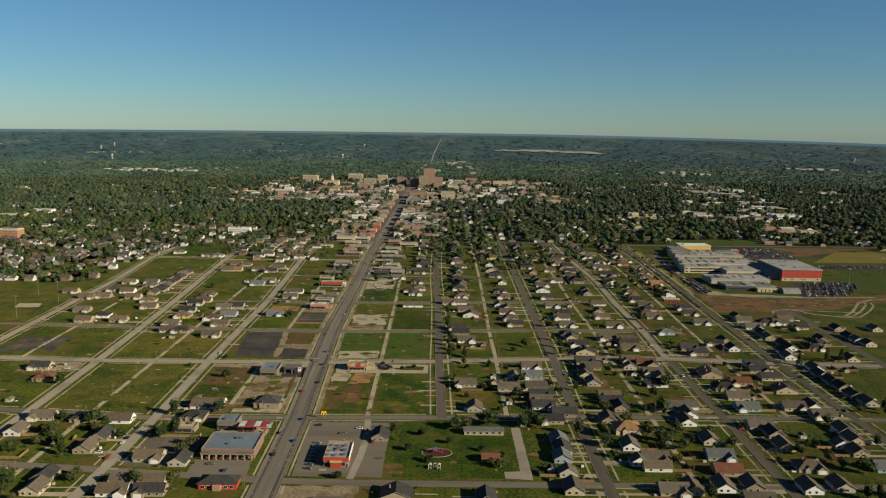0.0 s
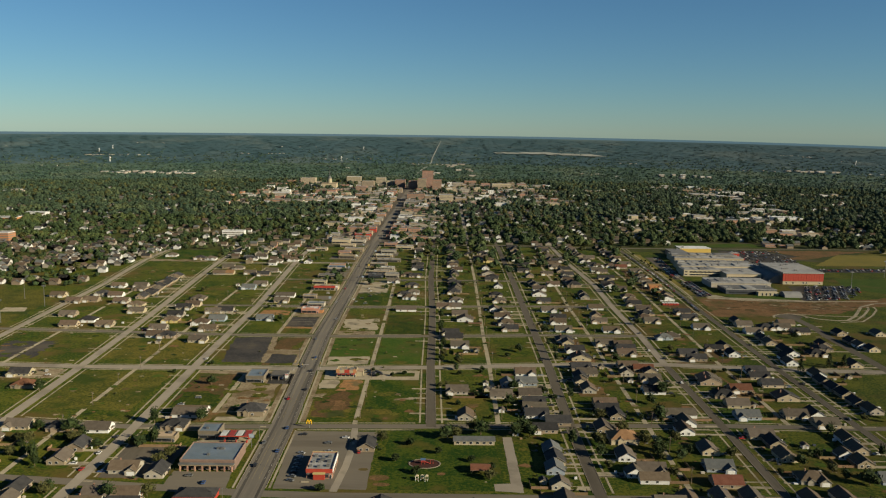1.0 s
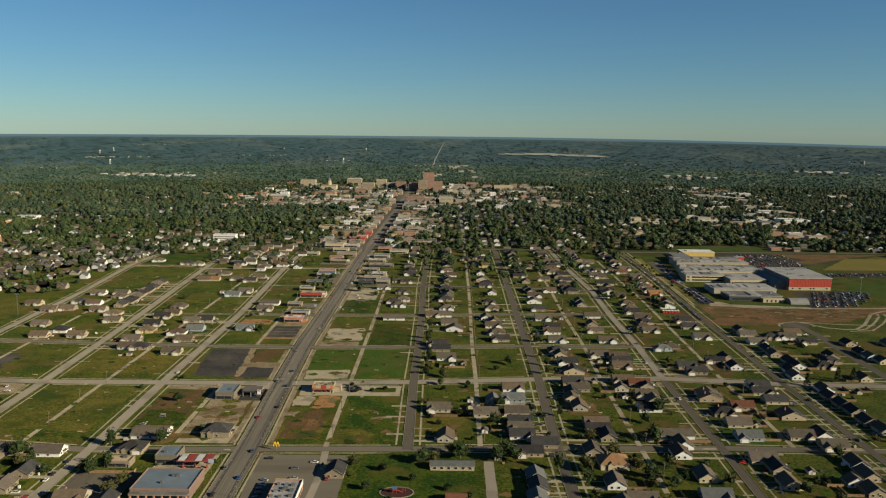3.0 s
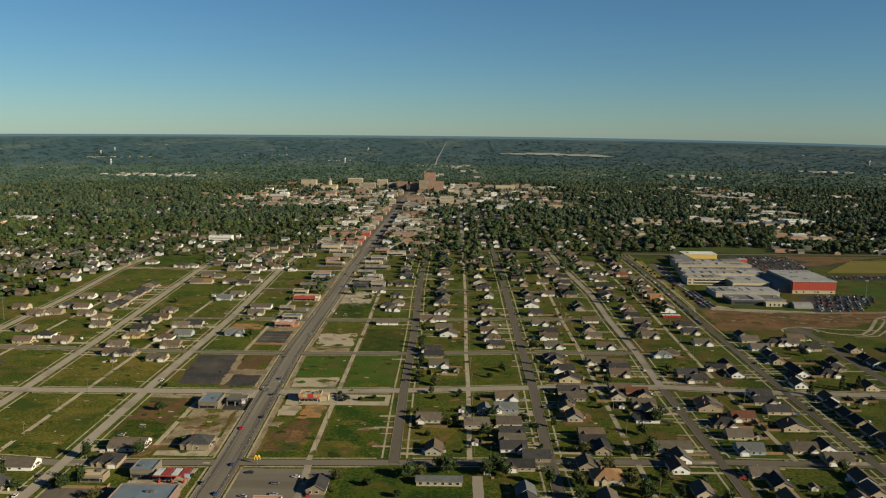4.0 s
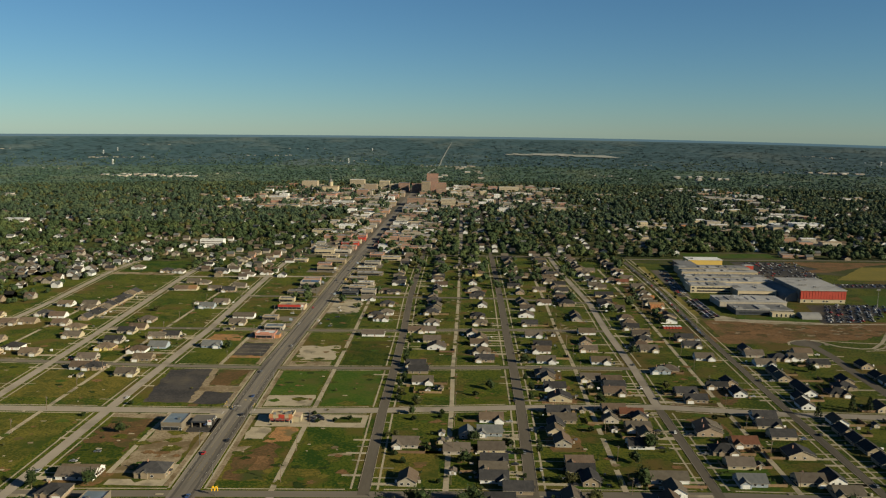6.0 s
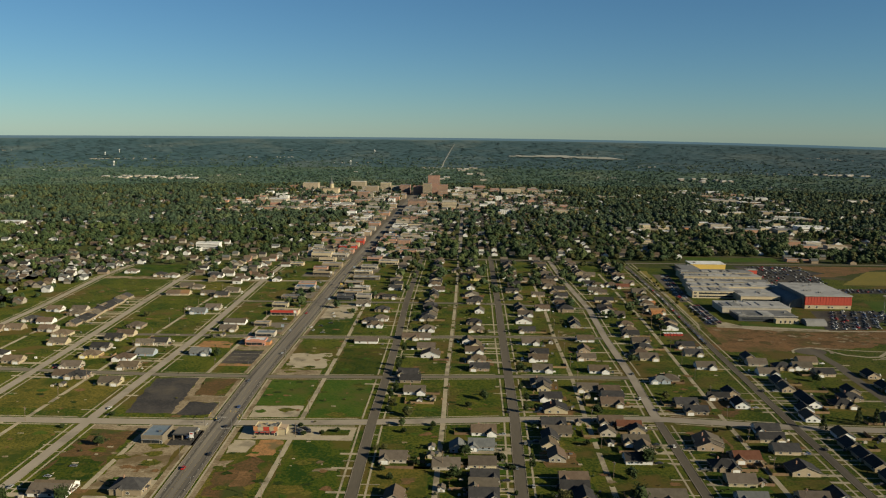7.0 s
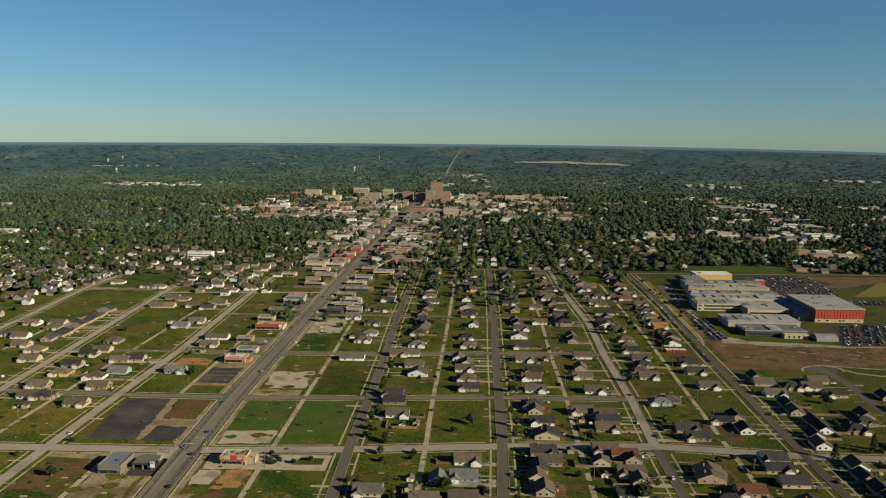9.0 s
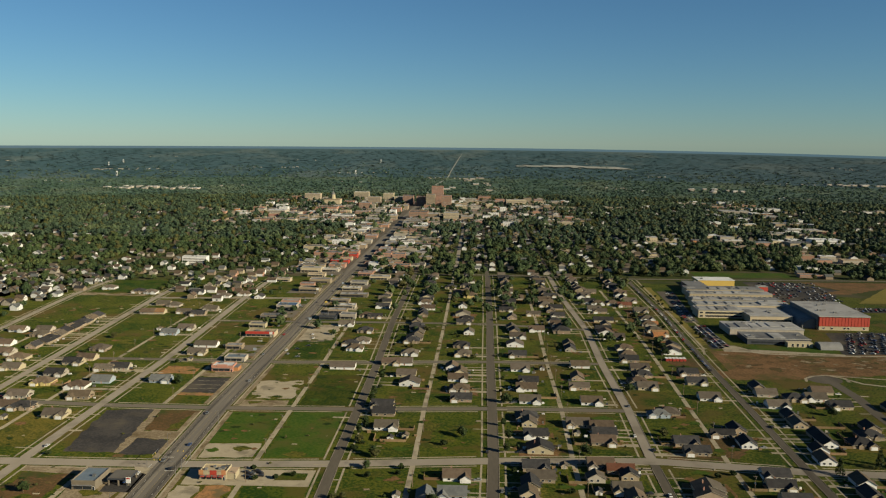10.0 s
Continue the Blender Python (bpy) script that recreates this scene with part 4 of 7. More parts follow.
# the turning circle and the curved paths beside the school's earth
patch("forecourt", [(-345, 632), (-299, 634), (-299, 658), (-345, 660)], 0.035, GRAVEL, "pale gravel yard beside a shop", "gravel yard", 1.0)
patch("turning_circle", [(394 + 15 * math.cos(i * 0.449), 885 + 13 * math.sin(i * 0.449)) for i in range(14)], 0.05, ASPHALT, "asphalt turning circle at the end of a street", "road", 0.1)
for pts, wide in (([(412, 889), (422, 874), (440, 867), (452, 869), (470, 889), (493, 924), (504, 941), (528, 958), (562, 968)], 3.4), ([(450, 864), (463, 871), (486, 899), (506, 928), (511, 941)], 2.6),
                  ([(440, 859), (466, 864), (493, 895), (513, 924), (518, 940)], 2.2), ([(376, 878), (379, 888), (388, 895), (400, 899), (414, 896), (440, 890), (480, 886)], 2.4), ([(404, 897), (414, 889), (412, 878)], 3.0)):
    strip("pavement", pts, wide, 0.055 + 0.001 * wide, WALKWAY, "pale curved concrete path along the bare earth", "path")

for x, y, a, b in ((-26, 456, 6, 4), (-24, 447, 5, 2.5), (-36, 467, 3, 2), (10, 462, 2.5, 2)):
    patch("mulch_bed", [(x + a * math.cos(i * 0.524), y + b * math.sin(i * 0.524)) for i in range(12)], 0.05, DIRT, "brown mulch bed in the park lawn", "mulch bed", 0.3)

patch("bare_lot", [(214, 694), (262, 698), (284, 738), (240, 742)], 0.031, REDDIRT, "reddish building-site earth round new houses", "bare lot", 4.0)
patch("bare_lot", [(280, 893), (297, 893), (298, 948), (266, 944)], 0.031, REDDIRT, "orange building-site earth", "bare lot", 2.5)
patch("bare_lot", [(266, 1022), (297, 1024), (300, 1190), (270, 1180)], 0.03, REDDIRT, "orange building-site earth beside new houses", "bare lot", 3.0)
patch("verge", [(311, 905), (318, 905), (330, 1180), (322, 1380), (322, 1180)], 0.045, OLIVE, "yellow-green verge along the school street", "verge", 0.5)
patch("verge", [(320, 1000), (327, 1000), (332, 1180), (338, 1330), (326, 1330)], 0.05, STUBBLE, "sunlit yellow-green verge beside the school", "verge", 0.8)
patch("forecourt", [(-116, 552), (-109, 552), (-111, 574), (-117, 574)], 0.046, WALKWAY, "pale concrete apron beside the main road", "forecourt", 0.3)
patch("forecourt", [(-146, 544), (-112, 544), (-112, 552), (-146, 552)], 0.047, WALKWAY, "pale concrete drive before a dark-roofed office", "driveway", 0.3)
patch("forecourt", [(-118, 655), (-109, 652), (-110, 663), (-122, 663)], 0.054, WALKWAY, "pale concrete corner apron at the crossroads", "forecourt", 0.3)
patch("verge", [(350, 1095), (356, 1100), (372, 1290), (364, 1300)], 0.045, LAWN, "lawn strip beside the school", "verge", 0.5)
patch("parking_lot", [(330, 1105), (346, 1105), (362, 1300), (340, 1300)], 0.035, ASPHALT, "school parking strip", "parking lot", 0.3)

# the paved strips in front of the shops along the main road
random.seed(31)
for side, x0, x1 in ((-1, -166, -117), (1, -97, -54)):
    y = 918.0
    while y < 1400:
        d = random.uniform(18, 42)
        if not any(abs(y + d / 2 - c) < d / 2 + 6 for c in (1074, 1212)) and random.random() < 0.86:
            mt, words = random.choice([(GRAVEL, "pale gravel shop yard"), (ASPHALT_EW, "grey asphalt shop parking lot"), (WALKWAY, "pale concrete shop forecourt"), (ASPHALT_EW, "grey asphalt shop parking lot"), (OLIVE, "strip of dry grass between shops")])
            wide = random.uniform(0.55, 1.0) * (x1 - x0)
            a, b = (x1 - wide, x1) if side < 0 else (x0, x0 + wide)
            patch("parking_lot" if "parking" in words else "forecourt", [(a, y), (b, y), (b, y + d), (a, y + d)], 0.024 + 0.002 * random.random(), mt, words + " by the main road", "forecourt", 0.8)
        y += d + random.uniform(2, 6)


DIMGLASS = surf("ribbon_glass", (0.085, 0.080, 0.075), (0.16, 0.14, 0.12), 0.25, 0.6, 0.35, 0.0, (0.22, 0.185, 0.15))
# ---- shops and other flat-roofed buildings ----
WALLWORD = {"brown": "dark brown brick", "white": "white-painted", "cream": "cream", "tan": "tan", "brick": "red-brown brick", "grey": "grey block", "red": "bright red", "orange": "orange stucco",
            "pink": "salmon-pink stucco", "dim": "dull beige", "dark": "dark clad", "mustard": "mustard", "blue": "pale blue", "yellow": "yellow"}


def shop(x, y, w, d, h, wall, roof, name="shop", label="", group="buildings along the main road", bays=None, face="y"):
    """A flat-roofed building whose south wall stands at y: walls, parapet, roof deck, windows, rooftop units."""
    ob = thing(name, label or f"{WALLWORD[wall]} flat-roofed commercial building with a {roof} roof", "building", group)
    ob.matrix_basis = pose(x, y + d / 2, rise(x, y))
    X, Y = w / 2, d / 2
    s = Shape().box(-X, -Y, 0, X, Y, h)
    s.make("wall", WALLS[wall], ob)
    deck = Shape().box(-X + 0.35, -Y + 0.35, h - 0.1, X - 0.35, Y - 0.35, h + 0.12).make("roof", FLATROOFS[roof], ob)
    p = Shape()
    for a in ((-X - 0.08, -Y - 0.08, X + 0.08, -Y + 0.3), (-X - 0.08, Y - 0.3, X + 0.08, Y + 0.08), (-X - 0.08, -Y + 0.3, -X + 0.3, Y - 0.3), (X - 0.3, -Y + 0.3, X + 0.08, Y - 0.3)):
        p.box(a[0], a[1], h - 0.2, a[2], a[3], h + 0.75)
    p.make("parapet", TRIM if wall == "orange" else WALLS[wall], ob)
    floors = max(1, int(h / 3.9))
    if h > 15:
        for k in range(floors):
            Shape().box(-X + 1.2, -Y - 0.05, 1.4 + k * 3.9, X + 0.05, Y - 1.2, 3.0 + k * 3.9).make("window_band", DIMGLASS, ob)
    else:
        n = bays or max(2, min(5, int(w / 6)))
        if y > 1430:
            for k in range(min(floors, 3)):
                Shape().box(-X + 1.0, -Y - 0.05, 0.9 + k * 3.7, X - 1.0, -Y + 0.1, 2.6 + k * 3.7).make("window_band", DIMGLASS, ob)
        if y <= 1430:
            # a glazed shopfront with mullions under a thin canopy
            f, n = Shape(), max(n, 2)
            f.box(-X + 0.9, -Y - 0.05, 0.5, X * 0.72, -Y + 0.05, min(2.7, h - 0.9), 1)
            for i in range(n + 1):
                cx = -X + 0.9 + (X * 1.72 - 0.9) * i / n
                f.box(cx - 0.16, -Y - 0.10, 0.2, cx + 0.16, -Y, min(2.8, h - 0.8), 0)
            f.box(-X + 0.6, -Y - 1.3, min(2.9, h - 0.7), X * 0.76, -Y, min(3.1, h - 0.5), 2)
            f.make("shopfront", [WALLS[wall], GLASS, FLATROOFS["grey"]], ob)
            if h > 7:
                for i in range(n):
                    opening("window", -X + (i + 0.5) * w / n, -Y, 4.4, min(2.0, w / n * 0.5), 1.6, "y", -1, ob, GLASS)
        opening("door", X * 0.86, -Y, 0.05, 1.1, 2.1, "y", -1, ob, GLASS)
    random.seed(int(x * 7 + y))
    for _ in range(1 if w * d < 300 else 3):
        ux, uy, us = random.uniform(-X * 0.6, X * 0.6), random.uniform(-Y * 0.6, Y * 0.6), random.uniform(0.8, 1.6)
        u = Shape().box(ux - us, uy - us * 0.8, h + 0.12, ux + us, uy + us * 0.8, h + 1.3)
        u.box(ux - us * 0.6, uy - us * 0.5, h + 1.3, ux + us * 0.6, uy + us * 0.5, h + 1.5)
        u.make("rooftop_unit", STEEL, deck)
    return ob


FAR = "downtown buildings"
for a in ((-38, 2825, 38, 30, 60, "brick", "dark"), (-6, 2740, 32, 40, 34, "brick", "grey"), (-56, 2736, 28, 40, 38, "tan", "grey"), (-88, 2761, 30, 50, 28, "brick", "dark"), (-134, 2811, 34, 60, 28, "brick", "grey"),
          (-169, 2862, 29, 40, 21, "cream", "pale"), (-207, 2891, 34, 40, 30, "cream", "pale"), (-247, 2823, 41, 40, 22, "tan", "pale"), (-319, 3030, 52, 40, 25, "cream", "white"),
          (-251, 2626, 35, 40, 17, "brick", "pale"), (-473, 2928, 52, 40, 24, "cream", "pale"), (-568, 2823, 65, 40, 10, "brick", "grey")):
    shop(*a, name="office_building", label=f"{WALLWORD[a[5]]} downtown office block with rows of windows" if a[4] > 15 else "", group=FAR)
for a in ((-63, 2293, 49, 50, 20, "brick", "dark"), (-23, 2299, 28, 50, 15, "tan", "pale"), (24, 2275, 39, 45, 20, "cream", "pale"), (66, 2281, 33, 40, 10.7, "tan", "pale"),
          (220, 2816, 66, 40, 18, "cream", "pale"), (118, 3030, 44, 50, 14, "brick", "dark"), (304, 2950, 35, 40, 11, "brick", "pale"), (24, 2838, 41, 40, 11.6, "white", "pale"),
          (70, 2943, 39, 40, 12, "grey", "pale"), (157, 2863, 42, 40, 10, "brick", "pale")):
    shop(*a, name="office_building", group=FAR)
for a in ((-474, 2427, 51, 50, 8.7, "grey", "white"), (-411, 2352, 36, 50, 8.4, "grey", "pale"), (-298, 2171, 58, 40, 7.7, "grey", "white"), (-351, 2220, 36, 40, 6.6, "tan", "pale"),
          (-355, 2539, 67, 40, 10.5, "brick", "dark"), (-263, 2310, 48, 40, 8, "white", "grey"), (-224, 2380, 39, 40, 12, "brick", "pale"), (-167, 2203, 45, 40, 9, "grey", "pale"),
          (-134, 2290, 30, 40, 10.5, "tan", "white"), (-184, 2447, 32, 40, 10, "grey", "pale"), (-144, 2517, 29, 40, 12, "brick", "pale"), (-130, 2600, 26, 50, 12, "tan", "pale")):
    shop(*a, group=FAR)
for a in ((-168, 1568, 49, 30, 10, "brick", "grey"), (-131, 1605, 22, 25, 7.5, "brick", "pale"), (-134, 1462, 26, 20, 6, "brick", "pale"), (-167, 1418, 32, 18, 6.6, "cream", "pale"),
          (-138, 1424, 26, 16, 4.5, "grey", "white"), (-134, 1322, 30, 16, 5.4, "tan", "pale"), (-136, 1256, 28, 16, 5.2, "tan", "tan"), (-132, 1699, 24, 26, 7, "tan", "white"),
          (-132, 1780, 24, 26, 6.3, "grey", "pale"), (-132, 1869, 24, 30, 5.5, "brick", "pale"), (-169, 1927, 28, 28, 6.8, "grey", "vivid"), (-134, 1990, 28, 30, 7, "tan", "pale"),
          (-134, 2080, 30, 30, 7, "brick", "pale"), (-170, 2040, 34, 30, 6, "white", "pale")):
    shop(*a)
for a in ((-74, 1585, 30, 24, 8.4, "brick", "grey"), (-82, 1481, 20, 18, 5.5, "brick", "dark"), (-27, 1432, 26, 18, 10.9, "brick", "grey"), (-52, 1357, 30, 18, 4.8, "cream", "pale"),
          (-80, 1268, 26, 13, 3.6, "cream", "white"), (-70, 1222, 36, 14, 3.6, "dim", "pale"), (-82, 1185, 24, 12, 3.6, "tan", "pale"), (-30, 1693, 36, 24, 6, "grey", "white"),
          (-40, 2032, 36, 40, 9.5, "tan", "white"), (-72, 1733, 30, 40, 8.1, "tan", "pale"), (-72, 1820, 30, 36, 7, "white", "pale"), (-72, 1900, 30, 40, 7.7, "grey", "tan"),
          (-74, 1980, 28, 36, 7, "brick", "dark"), (-76, 2120, 26, 60, 9, "grey", "pale"), (-76, 2200, 26, 50, 9, "tan", "pale"), (-78, 1650, 22, 34, 7, "brick", "pale")):
    shop(*a)
for a in ((-139, 1137, 24, 18, 5.2, "grey", "vivid"), (-143, 1086, 28, 14, 3.3, "dim", "grey"), (-134, 1000, 30, 16, 4.3, "cream", "tan"), (-132, 905, 19, 12, 3.6, "grey", "blue"),
           (-167, 1440, 34, 14, 7.2, "tan", "grey"), (-190, 1330, 22, 14, 4, "cream", "pale"),
          (-79, 1086, 20, 16, 4.4, "dark", "dark"), (-57, 1090, 18, 14, 5.3, "grey", "grey")):
    shop(*a)
for a in ((-146, 948, 16, 10, 3.6, "tan", "pale"), (-148, 1040, 18, 12, 4.0, "cream", "grey"), (-142, 1170, 22, 12, 4.0, "brick", "pale"), (-146, 1290, 20, 14, 4.6, "brick", "pale"),
          (-74, 1120, 22, 12, 4.2, "tan", "pale"), (-70, 1150, 26, 12, 3.8, "grey", "white"), (-76, 1310, 24, 16, 4.6, "grey", "grey"),
          (-150, 1375, 26, 14, 4.4, "cream", "tan"), (-78, 1390, 22, 14, 4.8, "brick", "pale")):
    shop(*a)
for a in ((-138, 1512, 30, 18, 5.2, "red", "pale"), (-134, 1540, 24, 16, 6.0, "cream", "red"), (-128, 1575, 20, 18, 6.5, "red", "grey"), (-78, 1522, 22, 16, 5.0, "red", "dark"), (-80, 1560, 20, 14, 5.5, "cream", "red")):
    shop(*a)
# the lesser buildings that fill the downtown blocks
random.seed(21)
TAKEN = []
for gx in range(-560, 330, 46):
    for gy in range(2160, 3060, 62):
        x, y = gx + random.uniform(-8, 8), gy + random.uniform(-12, 12)
        if abs(x + 104) < 30 or random.random() < (0.35 if -330 < x < 130 else 0.6):
            continue
        TAKEN.append((x, y))
for gx in (-176, -214, -40, -8):
    for gy in range(1480, 2160, 44):
        if random.random() < (0.75 if gx in (-176, -40) else 0.4):
            TAKEN.append((gx + random.uniform(-5, 5), gy + random.uniform(-8, 8)))
for x, y in TAKEN:
    w, d, h = random.uniform(16, 38), random.uniform(18, 36), random.choice([4, 5, 6, 7, 9, 11])
    wall, roof = random.choice(["brick", "brick", "tan", "cream", "dim", "grey", "white"]), random.choice(["pale", "pale", "white", "grey", "grey", "tan", "dark"])
    b = Shape().box(-w / 2, -d / 2, 0, w / 2, d / 2, h, 0).box(-w / 2 + 0.3, -d / 2 + 0.3, h, w / 2 - 0.3, d / 2 - 0.3, h + 0.15, 1)
    for q in ((-w / 2, -d / 2, w / 2, -d / 2 + 0.3), (-w / 2, d / 2 - 0.3, w / 2, d / 2), (-w / 2, -d / 2 + 0.3, -w / 2 + 0.3, d / 2 - 0.3), (w / 2 - 0.3, -d / 2 + 0.3, w / 2, d / 2 - 0.3)):
        b.box(q[0], q[1], h, q[2], q[3], h + 0.8, 0)
    for k in range(int(h / 3.6)):
        n = max(2, int(w / 5))
        for i in range(n):
            cx = -w / 2 + (i + 0.5) * w / n
            b.box(cx - 1.1, -d / 2 - 0.06, 0.9 + 3.6 * k, cx + 1.1, -d / 2, 2.6 + 3.6 * k, 2)
    for k in range(random.randrange(1, 4)):
        ux, uy, us = random.uniform(-0.35, 0.35) * w, random.uniform(-0.35, 0.35) * d, random.uniform(0.8, 2.2)
        b.box(ux - us, uy - us, h + 0.15, ux + us, uy + us, h + random.uniform(1.2, 2.6), 3)
    ob = tagged(b.make("shop", [WALLS[wall], FLATROOFS[roof], DIMGLASS, FLATROOFS["grey"]]), f"{WALLWORD[wall]} downtown building with a {roof} flat roof", "building", FAR)
    ob.matrix_basis = pose(x, y, 0)
# small back buildings, sheds and annexes between the downtown blocks
back = Shape()
for k in range(1250):
    if k < 900:
        x, y = random.uniform(-560, 330), random.uniform(2150, 3060)
    else:
        x, y = random.choice([-1, 1]) * random.uniform(25, 100) - 104, random.uniform(1420, 2160)
    if abs(x + 104) < 22 or (k < 900 and not -330 < x < 130 and random.random() < 0.45):
        continue
    w, d, h = random.uniform(5, 17), random.uniform(6, 18), random.choice([3, 3.5, 4, 5, 6.5, 8])
    back.box(x - w / 2, y - d / 2, 0, x + w / 2, y + d / 2, h, random.randrange(6))
    back.box(x - w / 2 - 0.2, y - d / 2 - 0.2, h, x + w / 2 + 0.2, y + d / 2 + 0.2, h + 0.4, 6 + random.randrange(5))
    if random.random() < 0.5:
        back.box(x - 1.5, y - 1.5, h + 0.4, x + 1.0, y + 1.0, h + 2.2, 7)
tagged(back.make("back_buildings", [WALLS[k] for k in ("brick", "tan", "cream", "white", "grey", "dim")] + [FLATROOFS[k] for k in ("pale", "grey", "white", "tan", "dark")]), "crowd of small flat-roofed back buildings between the downtown blocks", "buildings", kind="stuff")
patch("parking_lot", [(-560, 2150), (-30, 2140), (330, 2240), (330, 3050), (-560, 3050)], 0.02, ASPHALT, "worn paved lots between the downtown blocks", "paved ground", 4.0)
patch("parking_lot", [(-205, 1425), (-15, 1425), (-15, 2138), (-205, 2138)], 0.02, ASPHALT, "paved yards along the old main street", "paved ground", 4.0)
# the salmon-pink restaurant: a stepped front, a low side wing and a teal canopy
pink = shop(-133, 872, 19, 13, 4.8, "pink", "white", name="restaurant", label="salmon-pink restaurant with a stepped front and teal canopy", bays=3)
Shape().box(-4.5, -6.9, 4.4, 4.5, -6.55, 6.6).make("stepped_front", WALLS["pink"], pink)
Shape().box(9.5, -4.5, 0, 13.5, 5.5, 3.4).make("side_wing", WALLS["orange"], pink)
Shape().box(9.3, -4.7, 3.4, 13.7, 5.7, 3.7).make("wing_roof", FLATROOFS["grey"], pink)
Shape().box(-9.5, 6.5, 0, 4.0, 11.5, 3.6).make("rear_annex", WALLS["cream"], pink)
Shape().box(-9.7, 6.4, 3.6, 4.2, 11.7, 3.9).make("annex_roof", FLATROOFS["blue"], pink)
ob = thing("carport", "low red-roofed carport beside the apartment block", "carport")
ob.matrix_basis = pose(-352, 1452, 0)
Shape().box(-8, -4, 3.0, 8, 4, 3.5).make("roof", WALLS["red"], ob)
for px in (-7.5, 7.5):
    for py in (-3.5, 3.5):
        Shape().tube(px, py, 0, 3.0, 0.15, 0.15, 6).make("post", STEEL, ob)
# the red fascia of the store with the tan roof
ob = thing("shop_sign", "long bright red fascia board on a store front", "sign")
ob.matrix_basis = pose(-134, 999.7, 0)
Shape().box(-15, -0.35, 3.2, 15, -0.02, 5.9).make("board", WALLS["red"], ob)
shop(-137, 628, 14, 20, 5.0, "dim", "blue", label="dull beige corner bank with a blue-grey roof", bays=2)
shop(-140, 511, 13, 15, 4.8, "dim", "blue", label="dull beige service building with a grey metal roof", bays=2)
drug = shop(-127, 464, 32, 27, 5.6, "brown", "blue", label="brown brick drug store with a broad blue-grey roof and arcade", bays=6)
for k in range(8):
    Shape().box(-15.6 + 4.3 * k, -16.0, 0, -14.8 + 4.3 * k, -15.2, 3.5).make("arcade_pier", WALLS["brick"], drug)
Shape().box(-16.0, -16.2, 3.5, 16.0, -13.6, 4.3).make("arcade_beam", WALLS["tan"], drug)
Shape().box(-16.2, -16.4, 4.3, 16.2, -13.6, 4.5).make("arcade_roof", FLATROOFS["grey"], drug)
for k in range(5):
    Shape().box(-16.1, -10 + 5.0 * k, 0.9, -16.0, -7.2 + 5.0 * k, 2.8).make("side_window", GLASS, drug)
cafe = shop(-67, 646, 16, 12, 4.6, "cream", "tan", name="restaurant", label="cream and orange corner restaurant with red awnings", bays=4)
for x0, x1, h, w_ in ((-8.2, -5.4, 6.4, "orange"), (-5.3, -1.6, 5.5, "cream"), (-1.5, 2.6, 6.2, "red"), (2.7, 5.4, 5.5, "cream"), (5.5, 8.2, 6.4, "orange")):
    Shape().box(x0, -6.4, 3.5, x1, -6.1, h).make("fascia", WALLS[w_], cafe)
for k in range(4):
    s = Shape()
    s.slab([(-7.2 + 3.8 * k, -7.6, 2.6), (-4.6 + 3.8 * k, -7.6, 2.6), (-4.6 + 3.8 * k, -6.15, 3.3), (-7.2 + 3.8 * k, -6.15, 3.3)], 0.1)
    s.make("awning", WALLS["red"], cafe)
Shape().box(8.1, -4, 0, 13.2, 4.5, 3.8).make("side_wing", WALLS["cream"], cafe)
Shape().box(7.9, -4.2, 3.8, 13.4, 4.7, 4.1).make("wing_roof", FLATROOFS["tan"], cafe)
for x, y in ((-5, -2), (-1, 2), (3, -1), (6, 3)):
    Shape().box(x - 0.8, y - 0.7, 4.7, x + 0.8, y + 0.7, 5.9).make("rooftop_unit", FLATROOFS["grey"], cafe)
drive = thing("drive_through_canopy", "black flat canopy over the bank drive-through lanes", "canopy")
drive.matrix_basis = pose(-119.5, 641, 0)
Shape().box(-6.5, -6.5, 3.6, 6.5, 6.5, 4.5).make("deck", WALLS["dark"], drive)
Shape().box(-6.2, -6.2, 4.5, 6.2, 6.2, 4.6).make("deck_roof", FLATROOFS["dark"], drive)
for px in (-5.8, 0, 5.8):
    for py in (-5.8, 5.8):
        Shape().box(px - 0.35, py - 0.35, 0, px + 0.35, py + 0.35, 3.6).make("post", WALLS["dim"], drive)
ob = thing("sign_board", "white sign board with red on two posts beside the bank", "sign")
ob.matrix_basis = pose(-113, 634, 0)
for px in (-1.0, 1.0):
    Shape().tube(px, 0, 0, 5.6, 0.12, 0.12, 6).make("post", STEEL, ob)
Shape().box(-1.3, -0.2, 2.2, 1.3, 0.2, 5.8).make("board", TRIM, ob)
Shape().box(-1.0, -0.24, 4.6, 1.0, -0.2, 5.5).make("red_panel", WALLS["red"], ob)
rest_ = shop(-60, 454, 15, 25, 5.0, "brick", "pale", name="restaurant", label="fast-food restaurant with red brick walls, pale roof", bays=3)
Shape().box(-7.7, -12.75, 3.4, 7.7, -12.6, 5.9).make("red_fascia", WALLS["red"], rest_)
Shape().box(7.6, -12.6, 3.4, 7.75, 12.6, 5.9).make("white_fascia", TRIM, rest_)
Shape().box(-7.7, 12.6, 4.9, 7.7, 12.75, 5.95).make("yellow_fascia", WALLS["yellow"], rest_)
Shape().box(-3.2, -14.6, 0, 3.2, -12.6, 3.4).make("entrance", WALLS["red"], rest_)
Shape().box(-3.5, -14.9, 3.4, 3.5, -12.6, 3.9).make("entrance_roof", WALLS["yellow"], rest_)
for k in range(4):
    Shape().box(7.5, -10.5 + 5.2 * k, 0.9, 7.6, -7.5 + 5.2 * k, 2.6).make("side_window", GLASS, rest_)
